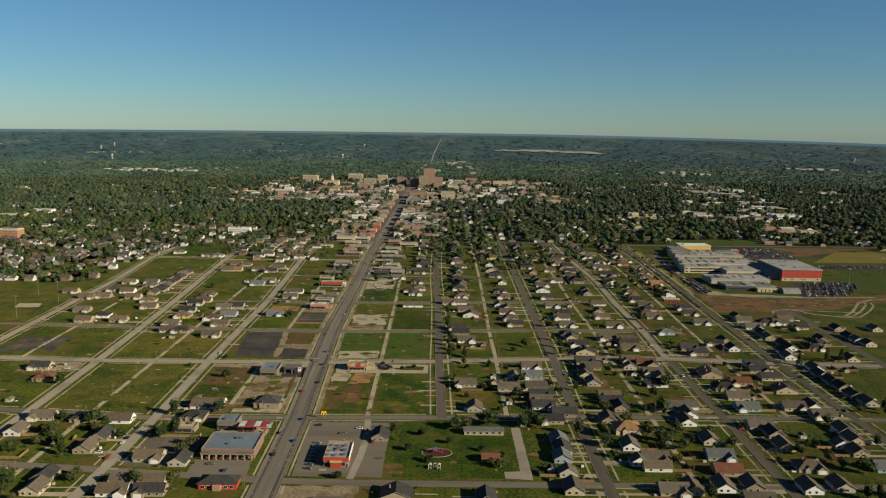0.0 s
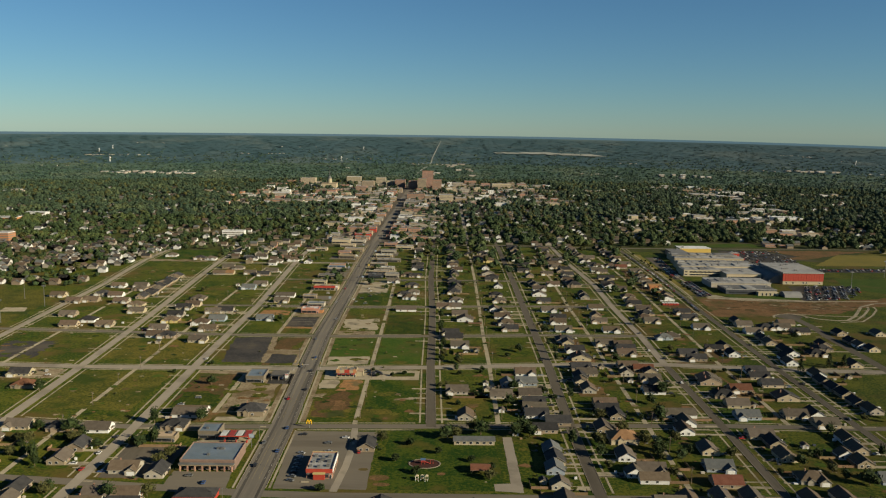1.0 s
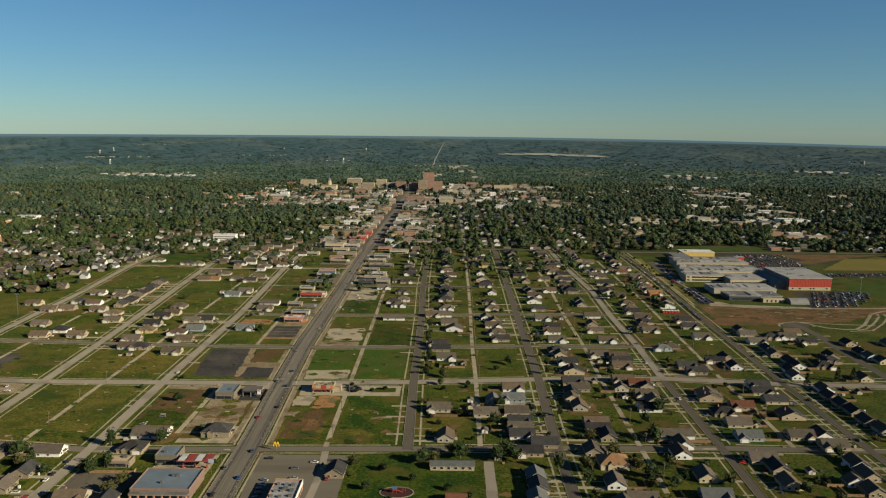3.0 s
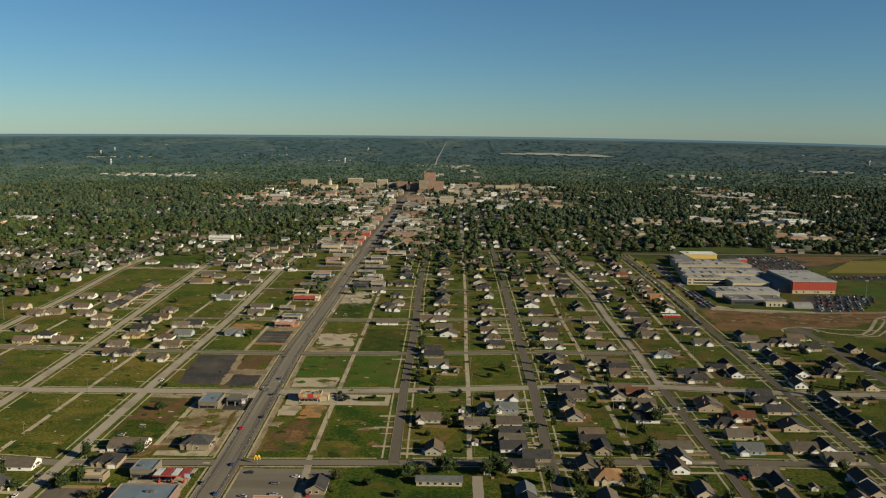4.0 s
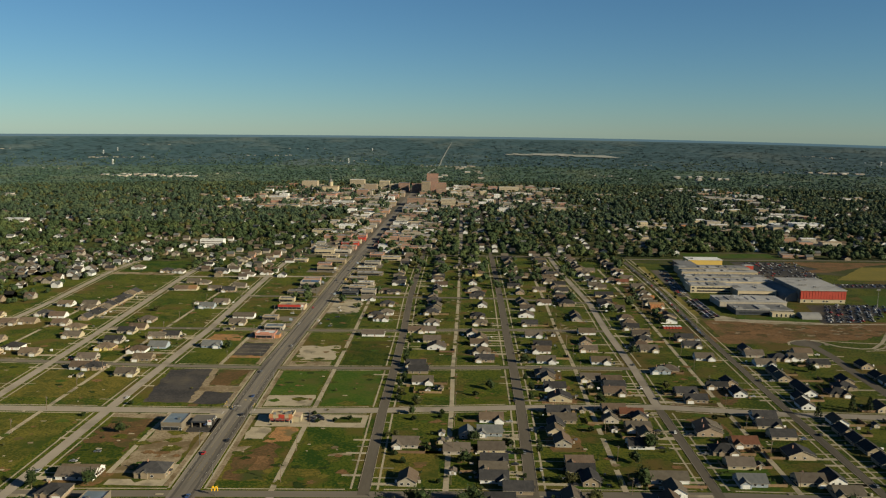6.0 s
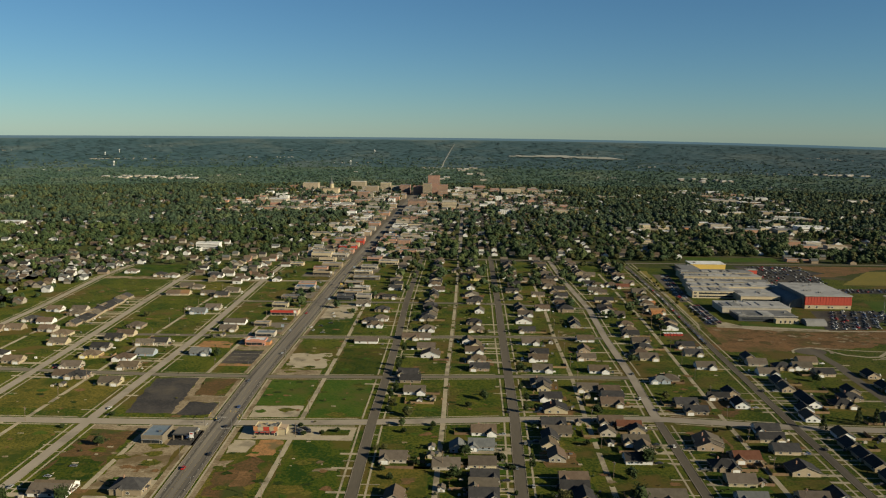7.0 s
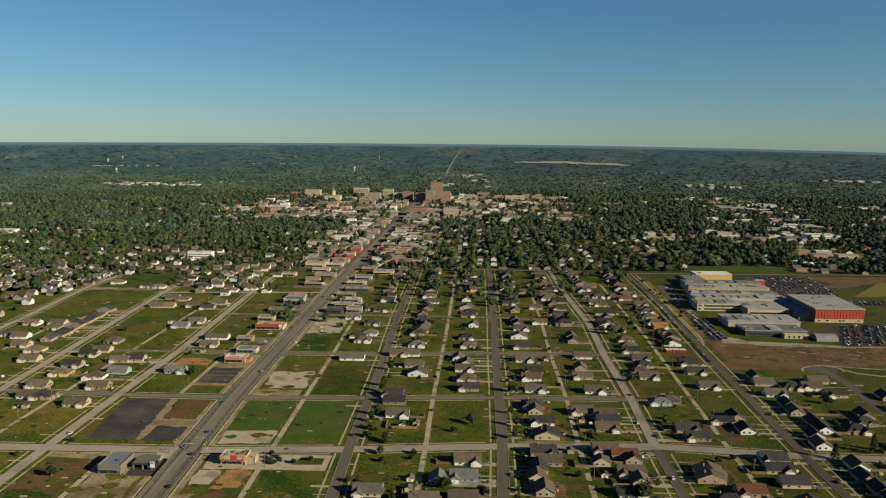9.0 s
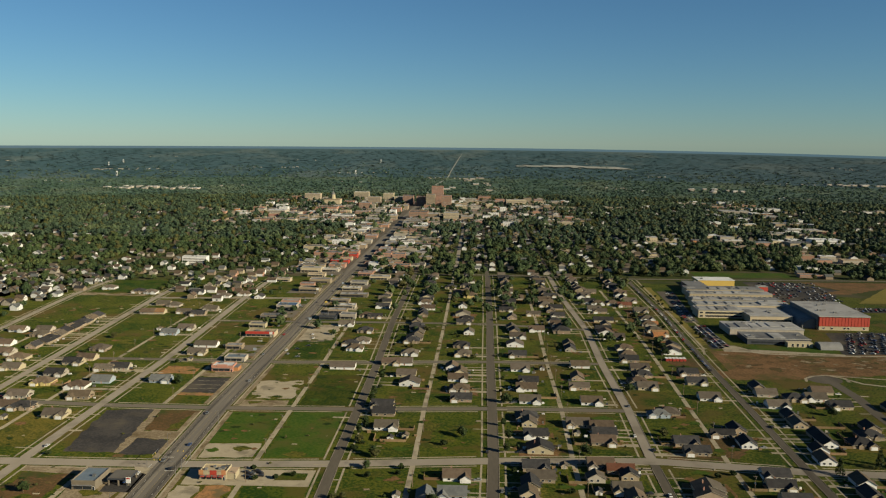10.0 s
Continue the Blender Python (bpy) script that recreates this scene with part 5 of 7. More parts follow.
for i in range(9):
    ux, uy = -5 + 4.6 * (i % 3) + random.uniform(-0.8, 0.8), -8 + 7 * (i // 3) + random.uniform(-1, 1)
    Shape().box(ux - 0.9, uy - 0.8, 5.1, ux + 0.9, uy + 0.8, 6.2).make("rooftop_unit", FLATROOFS["grey"], rest_)
diner = thing("restaurant", "red-walled diner with a black hipped roof and pale windows", "building", "buildings along the main road")
diner.matrix_basis = pose(-122, 427, 0)
Shape().box(-10.5, -5.5, 0, 10.5, 5.5, 3.4).make("wall", WALLS["red"], diner)
hip_roof(21, 11, 3.4, 6.2, 0.8).make("roof", [ROOFS["dark"], WALLS["red"]], diner)
for wx in (-8, -4.8, -1.6, 1.6, 4.8, 8):
    opening("window", wx, -5.5, 0.9, 2.0, 1.5, "y", -1, diner, GLASS)
Shape().box(-2.2, -7.4, 0, 2.2, -5.5, 3.0).make("porch", WALLS["brick"], diner)
shop(-167, 505, 15, 9, 3.4, "tan", "tan", label="low tan workshop with a flat roof", bays=2)
shop(-372, 1478, 40, 15, 12.5, "white", "white", name="apartment_building", label="white four-storey apartment block among trees", group="")
shop(-388, 1460, 18, 12, 5.0, "white", "white", label="white hall beside the apartments", group="")
shop(-752, 1384, 38, 24, 16, "orange", "pale", name="apartment_building", label="orange-brick block at the edge of the woods", group="")
shop(-898, 1668, 52, 30, 10, "orange", "pale", label="long orange-brick hall at the woods", group="")
shop(-1012, 2106, 54, 50, 8, "white", "white", label="broad white-roofed warehouse in the woods", group="")

house(-123, 553, "Hd", "buildings along the main road")
house(-165, 553, "l", "buildings along the main road")

# awnings of the corner restaurant, arches on a pole at the fast-food lot
ob = thing("filling_station_canopy", "white forecourt canopy with a red edge on steel posts", "canopy")
ob.matrix_basis = pose(-121, 509, 0)
Shape().box(-10, -5, 4.6, 10, 5, 5.1).make("deck", FLATROOFS["dark"], ob)
for k in range(4):
    Shape().box(-9.6 + 5 * k, -4.8, 5.1, -5.8 + 5 * k, 4.8, 5.25).make("roof_panel", FLATROOFS["red" if k % 2 else "white"], ob)
for yy in (-5.12, 5.02):
    Shape().box(-10.1, yy, 4.55, 10.1, yy + 0.1, 5.25).make("edge_band", WALLS["red"], ob)
for px in (-7, 0, 7):
    for py in (-3, 3):
        Shape().tube(px, py, 0, 4.6, 0.16, 0.16).make("post", STEEL, ob)
        Shape().box(px - 0.35, py - 0.9, 0, px + 0.35, py + 0.9, 1.7).make("fuel_pump", WALLS["red"], ob)
ob = thing("pole_sign", "two yellow arches on a tall steel pole", "sign")
ob.matrix_basis = pose(-78.6, 533, -3.4)
Shape().tube(0, 0, 3.4, 6.6, 0.2, 0.16).make("pole", STEEL, ob)
arch = Shape()
for cx in (-0.92, 0.92):
    for k in range(9):
        a0, a1 = math.pi * k / 9, math.pi * (k + 1) / 9
        pts = [(cx + 0.92 * math.cos(a) * q, 6.2 + 3.0 * math.sin(a) * q) for a, q in ((a0, 1), (a1, 1), (a1, 0.66), (a0, 0.66))]
        arch.add([(x, -0.2, z) for x, z in pts] + [(x, 0.2, z) for x, z in pts], [(0, 1, 2, 3), (7, 6, 5, 4), (0, 4, 5, 1), (1, 5, 6, 2), (2, 6, 7, 3), (3, 7, 4, 0)])
arch.make("arches", surf("sign_yellow", (0.72, 0.42, 0.02), (0.66, 0.38, 0.02), 0.5, 3.0, 0.5), ob)

# ---- the school ----
school = thing("school_building", "sprawling pale school with stepped grey roofs", "school")
for x0, y0, x1, y1, h, wall, roof in ((352, 1132, 404, 1158, 9.0, "cream", "pale"), (356, 1158, 470, 1182, 10.4, "cream", "pale"), (362, 1197, 472, 1218, 9.0, "cream", "grey"),
                                      (368, 1233, 474, 1254, 10.2, "cream", "pale"), (374, 1270, 476, 1298, 9.0, "cream", "grey"), (404, 1108, 452, 1160, 8.0, "cream", "pale"),
                                      (362, 1046, 440, 1084, 6.8, "grey", "pale"), (368, 1008, 432, 1040, 5.2, "dark", "grey"), (440, 1170, 462, 1188, 10.6, "red", "pale"),
                                      (408, 1343, 460, 1372, 9.5, "mustard", "white"), (478, 1300, 492, 1312, 8.5, "red", "pale"), (384, 1300, 410, 1343, 8.0, "brick", "grey")):
    cx, cy, w, d = (x0 + x1) / 2, (y0 + y1) / 2, (x1 - x0) / 2, (y1 - y0) / 2
    wl = Shape().box(x0, y0, 0, x1, y1, h).make("wing_wall", WALLS[wall], school)
    Shape().box(x0 - 0.4, y0 - 0.4, h, x1 + 0.4, y1 + 0.4, h + 0.5).make("wing_roof", FLATROOFS[roof], school)
    if wall == "cream":
        n = int(w * 2 / 6.5)
        for k in range(2 if h > 8.5 else 1):
            for i in range(n):
                wx = x0 + (i + 0.5) * 2 * w / n
                opening("window", wx, y0, 1.5 + 4.0 * k, 3.6, 1.9, "y", -1, school, GLASS)
    for i in range(int(w * d / 500) + 1):
        ux, uy = random.uniform(x0 + 4, x1 - 4), random.uniform(y0 + 4, y1 - 4)
        Shape().box(ux - 1.6, uy - 1.2, h + 0.5, ux + 1.6, uy + 1.2, h + 2.2).make("rooftop_unit", FLATROOFS["grey"], school)
dome = Shape()
arc = [(988 + 9 - 9 * math.cos(math.pi * k / 10), 0.2 + 6 * math.sin(math.pi * k / 10)) for k in range(11)]
dome.add([(434, b, c) for b, c in arc] + [(456, b, c) for b, c in arc], [(k, 11 + k, 12 + k, 1 + k) for k in range(10)] + [tuple(range(11)), tuple(range(21, 10, -1)), (0, 10, 21, 11)])
dome.make("vaulted_hall_roof", FLATROOFS["grey"], school)
Shape().box(405, 998, 0, 430, 1005.9, 4.8).make("entrance_block", WALLS["cream"], school)
for wx in (410, 415, 420, 425):
    opening("window", wx, 998, 0.6, 2.0, 3.0, "y", -1, school, GLASS)

# roof steps, parapet lines and skylights over the wings
for x0, y0, x1, y1, h in ((356, 1158, 470, 1182, 10.9), (362, 1197, 472, 1218, 9.5), (368, 1233, 474, 1254, 10.7), (374, 1270, 476, 1298, 9.5), (362, 1046, 440, 1084, 7.3), (368, 1008, 432, 1040, 5.7), (352, 1132, 404, 1158, 9.5), (404, 1108, 452, 1160, 8.5)):
    x = x0 + 2
    while x < x1 - 8:
        w, d0, d1, t = random.uniform(5, 13), random.uniform(0.1, 0.35), random.uniform(0.55, 0.9), random.uniform(0.4, 1.3)
        if random.random() < 0.75:
            Shape().box(x, y0 + (y1 - y0) * d0, h, x + w, y0 + (y1 - y0) * d1, h + t).make("roof_step", FLATROOFS[random.choice(["pale", "pale", "grey"])], school)
        x += w + random.uniform(1.0, 5.0)
    Shape().box(x0 - 0.4, y0 - 0.4, h, x1 + 0.4, y0 + 0.1, h + 0.5).make("parapet", FLATROOFS["pale"], school)
for x0, x1, y0, z0 in ((360, 402, 1132, 1.4), (360, 402, 1132, 5.2), (372, 430, 1008, 1.2), (406, 450, 1108, 2.4)):
    Shape().box(x0, y0 - 0.08, z0, x1, y0, z0 + 1.9).make("window_band", GLASS, school)
strip("pavement", [(340, 1136), (341, 1080), (346, 984)], 2.6, 0.062, WALKWAY, "pale concrete walk beside the school parking strip", "sidewalk")
strip("pavement", [(312, 962), (318, 988), (322, 1100), (327, 1260), (330, 1392)], 2.2, 0.064, WALKWAY, "pale concrete walk along the school street", "sidewalk")
strip("pavement", [(346, 984), (372, 970), (430, 966), (480, 968), (540, 972)], 4.0, 0.066, WALKWAY, "pale concrete drive before the school", "driveway")

gym = thing("sports_hall", "large sports hall with a bright red wall over a pale base", "sports hall")
gym.matrix_basis = pose(496, 1119, 0)
Shape().box(-27, -41, 0, 27, 41, 4.6).make("base_wall", WALLS["cream"], gym)
Shape().box(-27.4, -41.4, 4.6, 27.4, 41.4, 15.2).make("upper_wall", WALLS["red"], gym)
Shape().box(-27.9, -42.3, 15.2, 27.9, 42.0, 16.4).make("roof", FLATROOFS["pale"], gym)
Shape().box(-28.0, -39.5, 4.4, -27.42, 41.0, 15.1).make("side_cladding", FLATROOFS["grey"], gym)
for i in range(16):
    Shape().box(-27.0 + i * 3.5, -41.62, 4.8, -26.75 + i * 3.5, -41.42, 15.0).make("wall_rib", WALLS["red"], gym)
for wx in (-22, -13, 1, 5, 22):
    opening("window", wx, -41, 1.4, 2.4, 1.8, "y", -1, gym, GLASS)
arc = [(-28 - 15 * math.cos(math.pi / 2 * k / 8), 11.5 * math.sin(math.pi / 2 * k / 8)) for k in range(9)] + [(-28, 0)]
lean = Shape()
lean.add([(a, -34, b) for a, b in arc] + [(a, 42, b) for a, b in arc], [(k, 10 + k, 10 + (k + 1) % 10, (k + 1) % 10) for k in range(10)] + [tuple(range(9, -1, -1)), tuple(range(10, 20))])
lean.make("curved_side_hall", FLATROOFS["grey"], gym)
for i in range(6):
    ux, uy = random.uniform(-20, 20), random.uniform(-30, 30)
    Shape().box(ux - 1.5, uy - 1.2, 16.4, ux + 1.5, uy + 1.2, 17.8).make("rooftop_unit", FLATROOFS["grey"], gym)


# ---- cars ----
def build_car(paint, wheels):
    ob = thing("car", f"{paint.name.split('_')[-1]} car with dark windows", "car")
    s = Shape()
    prof = [(-2.25, 0.35), (2.25, 0.35), (2.3, 0.75), (1.25, 0.95), (-2.0, 1.0), (-2.3, 0.8)]
    n = len(prof)
    s.add([(-0.9, a, b) for a, b in prof] + [(0.9, a, b) for a, b in prof], [tuple(range(n - 1, -1, -1)), tuple(range(n, 2 * n))] + [(i, (i + 1) % n, n + (i + 1) % n, n + i) for i in range(n)])
    if not wheels:
        s.box(-0.66, -1.22, 1.43, 0.66, 0.37, 1.50)
    s.make("body", paint, ob)
    top = Shape()
    a, b = [(-0.82, -1.75, 0.95), (0.82, -1.75, 0.95), (0.82, 1.1, 0.95), (-0.82, 1.1, 0.95)], [(-0.65, -1.2, 1.45), (0.65, -1.2, 1.45), (0.65, 0.35, 1.45), (-0.65, 0.35, 1.45)]
    top.add(a + b, [(0, 1, 5, 4), (1, 2, 6, 5), (2, 3, 7, 6), (3, 0, 4, 7)], 0)
    top.make("cabin_glass", CARGLASS, ob)
    if wheels:
        Shape().box(-0.66, -1.22, 1.43, 0.66, 0.37, 1.50).make("car_roof", paint, ob)
        for wx in (-0.92, 0.72):
            for wy in (-1.4, 1.4):
                w = Shape()
                ring = [(wy + 0.33 * math.cos(2 * math.pi * i / 10), 0.33 + 0.33 * math.sin(2 * math.pi * i / 10)) for i in range(10)]
                w.add([(wx, p, q) for p, q in ring] + [(wx + 0.2, p, q) for p, q in ring], [tuple(range(9, -1, -1)), tuple(range(10, 20))] + [(i, (i + 1) % 10, 10 + (i + 1) % 10, 10 + i) for i in range(10)])
                w.make("wheel", TYRE, ob)
    return ob


CARS = {}
random.seed(11)


def car(x, y, heading, near=True, group="cars on the streets", paint=None, z=0.1):
    i = random.choice([0, 0, 1, 1, 2, 2, 2, 2, 3, 3, 3, 3, 4, 5]) if paint is None else paint
    m = pose(x, y, z, 0, 0, heading)
    if (i, near) in CARS:
        ob = copy_thing(CARS[i, near], m)
    else:
        ob = CARS[i, near] = build_car(PAINTS[i], near)
        ob.matrix_basis = m
    return tagged(ob, group=group)


for y, lane in ((470, -4), (492, 5), (505, -6), (531, 4), (590, -4), (612, 6), (660, 4), (672, -5), (700, 3), (762, -4), (845, 5), (930, -6), (1010, -5), (1090, 4), (1180, -3), (1260, 4), (1330, -5)):
    car(along(high, y) + lane, y, 0 if lane > 0 else 180)
for y, side in ((462, -4), (470, 4), (486, -4), (494, -4), (512, -4), (560, 4), (692, 4)):
    car(along(AVENUES[2][1], y) + side, y, 0)
for i in range(8):
    car(-76 + random.uniform(-0.3, 0.3), 450 + 5.6 * i, 70)
for x, y, a in ((-62, 506, 90), (-52, 515, 80), (-41, 492, 0), (-80, 520, 90), (-118, 503, 0), (-112, 515, 20), (-135, 455, 90), (-124, 446, 0), (-60, 492, 90)):
    car(x, y, a, z=0.04)
for x, y, a in ((106, 640, 0), (106, 575, 0), (98, 600, 0), (98, 700, 0), (209, 710, 0), (201, 735, 0), (209, 800, 0), (203, 640, 0), (301, 640, 0), (298, 560, 0), (304, 760, 0), (0, 700, 0), (-292, 470, 0)):
    car(x, y, a)
random.seed(13)
parked = 0
for x, y, code in PLACED:
    if code[0] != "s" and parked < 34 and y < 1000 and random.random() < 0.2:
        parked += 1
        line = min(AV_LINES, key=lambda l: abs(along(l, y) - x))
        sgn = 1 if along(line, y) > x else -1
        car(x + sgn * (SIZES[code[0]][0] / 2 + 4.5), y + 2, 90, False, "cars parked beside houses", z=0.08)
for _ in range(26):
    y = random.uniform(920, 1400)
    car(along(high, y) + random.choice([-1, 1]) * random.uniform(12, 30), y, random.choice([0, 90, 180]), False, "cars at the shops", z=0.06)
for y, side, h in ((925, -1, 8), (985, -1, 9), (1060, 1, 8), (1125, -1, 10), (1160, 1, 7), (1235, -1, 9), (1290, 1, 8), (1345, -1, 10), (498, -1, 9)):
    ob = thing("pole_sign", "shop sign board on a tall steel pole", "sign", "shop signs")
    ob.matrix_basis = pose(along(high, y) + side * 12.5, y, 0)
    Shape().tube(0, 0, 0, h, 0.18, 0.15, 7).make("pole", STEEL, ob)
    Shape().box(-1.5, -0.25, h - 2.4, 1.5, 0.25, h).make("board", random.choice([TRIM, WALLS["red"], WALLS["mustard"], WALLS["blue"]]), ob)
CARPARK = "cars in the school parking lots"
LOT = Shape()


def lot_car(x, y, heading):
    """One of the crowd of cars on the far lots: body, cabin and roof."""
    one, slot = Shape(), random.choice([0, 0, 1, 2, 2, 2, 3, 3, 3, 3, 4, 5])
    one.add([(sx * 0.9, a, b) for sx in (-1, 1) for a, b in ((-2.25, 0.3), (2.25, 0.3), (2.3, 0.75), (1.25, 0.95), (-2.0, 1.0), (-2.3, 0.8))],
            [(5, 4, 3, 2, 1, 0), (6, 7, 8, 9, 10, 11)] + [(i, (i + 1) % 6, 6 + (i + 1) % 6, 6 + i) for i in range(6)], slot)
    one.add([(-0.82, -1.75, 0.96), (0.82, -1.75, 0.96), (0.82, 1.1, 0.96), (-0.82, 1.1, 0.96), (-0.65, -1.2, 1.45), (0.65, -1.2, 1.45), (0.65, 0.35, 1.45), (-0.65, 0.35, 1.45)],
            [(0, 1, 5, 4), (1, 2, 6, 5), (2, 3, 7, 6), (3, 0, 4, 7)], 6)
    one.box(-0.66, -1.22, 1.44, 0.66, 0.37, 1.50, slot)
    one.turn(radians(heading))
    LOT.add([(a + x, b + y, c + 0.05) for a, b, c in one.v], one.f)
    LOT.s[-len(one.s):] = one.s

for i in range(11):
    for k in range(13):
        if random.random() < 0.78:
            x, y = 458 + k * 5.6 + i * 3.4 + random.uniform(-1, 1), 978 + i * 8.2 + 5 * (k % 2) + random.uniform(-1, 1)
            if y < 1066 and x < 470 + (y - 960) * 0.85 + 22:
                car(x, y, 35 + random.uniform(-4, 4), False, CARPARK, z=0.05)
for i in range(20):
    for x in (334, 341):
        if random.random() < 0.7:
            lot_car(x + i * 0.9, 1112 + i * 9, 75)
for i in range(24):
    for x in (331, 337, 343):
        if random.random() < 0.75:
            lot_car(x + i * 0.1, 990 + i * 4.1, 60)
for i in range(12):
    for k in range(12):
        if random.random() < 0.66:
            lot_car(490 + k * 7.0 + i * 1.5 + random.uniform(-1, 1), 1240 + i * 12.4 + 5.5 * (k % 2), 15 + random.uniform(-4, 4))
for i in range(68):
    if random.random() < 0.8:
        lot_car(548 + i * 2.0, 1182 + i * 0.2 + 7 * (i % 3), 0)
schoolside = AVENUES[8][1]
y = 900.0
while y < 1330:
    if random.random() < 0.72:
        lot_car(along(schoolside, y) - 2.2, y, random.uniform(-2, 2))
    y += random.uniform(6.5, 9.5)
tagged(LOT.make("parked_cars", PAINTS + [CARGLASS]), "rows of parked cars on the far school lots", "cars", kind="stuff")
for x, y, a in ((-47, 655, 70), (-44, 650, 80), (-41, 657, 60), (-178, 575, 80), (-170, 590, 90), (-126, 490, 20)):
    car(x, y, a, z=0.06)
for x, y in ((545, 1046), (578, 1012), (655, 1080), (640, 1140), (-437, 813), (-470, 832), (-472, 929), (-430, 890), (-520, 905)):
    ob = thing("floodlight_mast", "tall steel floodlight mast beside the sports field", "floodlight", "floodlight masts")
    ob.matrix_basis = pose(x, y, 0)
    Shape().tube(0, 0, 0, 24, 0.35, 0.2, 8).make("mast", STEEL, ob)
    Shape().box(-2.2, -0.2, 22.6, 2.2, 0.2, 24.2).make("lamp_rack", STEEL, ob)


# ---- the building site beside the school street ----
PLY = surf("orange_plywood", (0.3300, 0.1500, 0.0600), (0.2500, 0.1150, 0.0480), 0.5, 3.0, 0.8)


def build_container():
    ob = thing("container", "red steel site container with a pale roof", "container", "site containers")
    Shape().box(-1.2, -3.0, 0.15, 1.2, 3.0, 2.5).make("body", WALLS["red"], ob)
    Shape().box(-1.25, -3.05, 2.5, 1.25, 3.05, 2.62).make("roof", TRIM, ob)
    ribs = Shape()
    for k in range(9):
        for x in (-1.26, 1.2):
            ribs.box(x, -2.8 + 0.68 * k, 0.25, x + 0.06, -2.6 + 0.68 * k, 2.4)
    ribs.make("side_ribs", WALLS["red"], ob)
    for x in (-0.58, 0.58):
        Shape().box(x - 0.5, -3.07, 0.25, x + 0.5, -3.0, 2.35).make("door", WALLS["red"], ob)
    Shape().box(-1.1, -2.8, 0.0, 1.1, 2.8, 0.15).make("skid", STEEL, ob)
    return ob


box0 = build_container()
for k in range(6):
    m = pose(270 + 3.3 * k, 938 + 0.4 * (k % 2), 0.03)
    if k:
        copy_thing(box0, m)
    else:
        box0.matrix_basis = m
for x, y, w, d in ((284, 1034, 13, 9), (291, 1088, 9, 8), (281, 992, 9, 7)):
    ob = thing("unfinished_house", "half-built house of orange plywood sheets and bare rafters", "house", "houses under construction")
    ob.matrix_basis = pose(x, y, 0)
    Shape().box(-w / 2, -d / 2, 0, w / 2, d / 2, 0.25).make("slab", WALKWAY, ob)
    gable_walls(w - 0.6, d - 0.6, 2.7, 4.9).make("sheathing", PLY, ob)
    for k in range(int(w / 1.6) + 1):
        rx = -w / 2 + 0.2 + 1.6 * k
        r = Shape()
        r.slab([(rx, -d / 2 - 0.4, 2.75), (rx + 0.12, -d / 2 - 0.4, 2.75), (rx + 0.12, 0, 5.15), (rx, 0, 5.15)], 0.2)
        r.slab([(rx, 0, 5.15), (rx + 0.12, 0, 5.15), (rx + 0.12, d / 2 + 0.4, 2.75), (rx, d / 2 + 0.4, 2.75)], 0.2)
        r.make("rafter", PLY, ob)

# ---- trees ----
random.seed(5)
rng = np.random.default_rng(5)
t_ = (1 + 5 ** 0.5) / 2
ICO_V = np.array([(-1, t_, 0), (1, t_, 0), (-1, -t_, 0), (1, -t_, 0), (0, -1, t_), (0, 1, t_), (0, -1, -t_), (0, 1, -t_), (t_, 0, -1), (t_, 0, 1), (-t_, 0, -1), (-t_, 0, 1)], float) / 1.902
ICO_F = np.array([(0, 11, 5), (0, 5, 1), (0, 1, 7), (0, 7, 10), (0, 10, 11), (1, 5, 9), (5, 11, 4), (11, 10, 2), (10, 7, 6), (7, 1, 8), (3, 9, 4), (3, 4, 2), (3, 2, 6), (3, 6, 8), (3, 8, 9),
                  (4, 9, 5), (2, 4, 11), (6, 2, 10), (8, 6, 7), (9, 8, 1)])


def lumps(n, wide, tall):
    """A crown of n uneven lumps, about 1 m across when wide is 1; its base is at z = 0."""
    vs, fs = [], []
    for k in range(n):
        a = 2 * math.pi * k / n + rng.uniform(0, 1)
        r = 0.0 if k == 0 else rng.uniform(0.22, 0.42) * wide
        s = rng.uniform(0.30, 0.48) if k else rng.uniform(0.42, 0.55)
        c = np.array([r * math.cos(a), r * math.sin(a), tall * (rng.uniform(0.30, 0.55) if k else 0.62)])
        v = ICO_V * np.array([s * wide, s * wide, s * tall * 0.85]) * rng.uniform(0.66, 1.24, (12, 1))
        fs.append(ICO_F + 12 * len(vs))
        vs.append(v + c)
    return np.concatenate(vs), np.concatenate(fs)


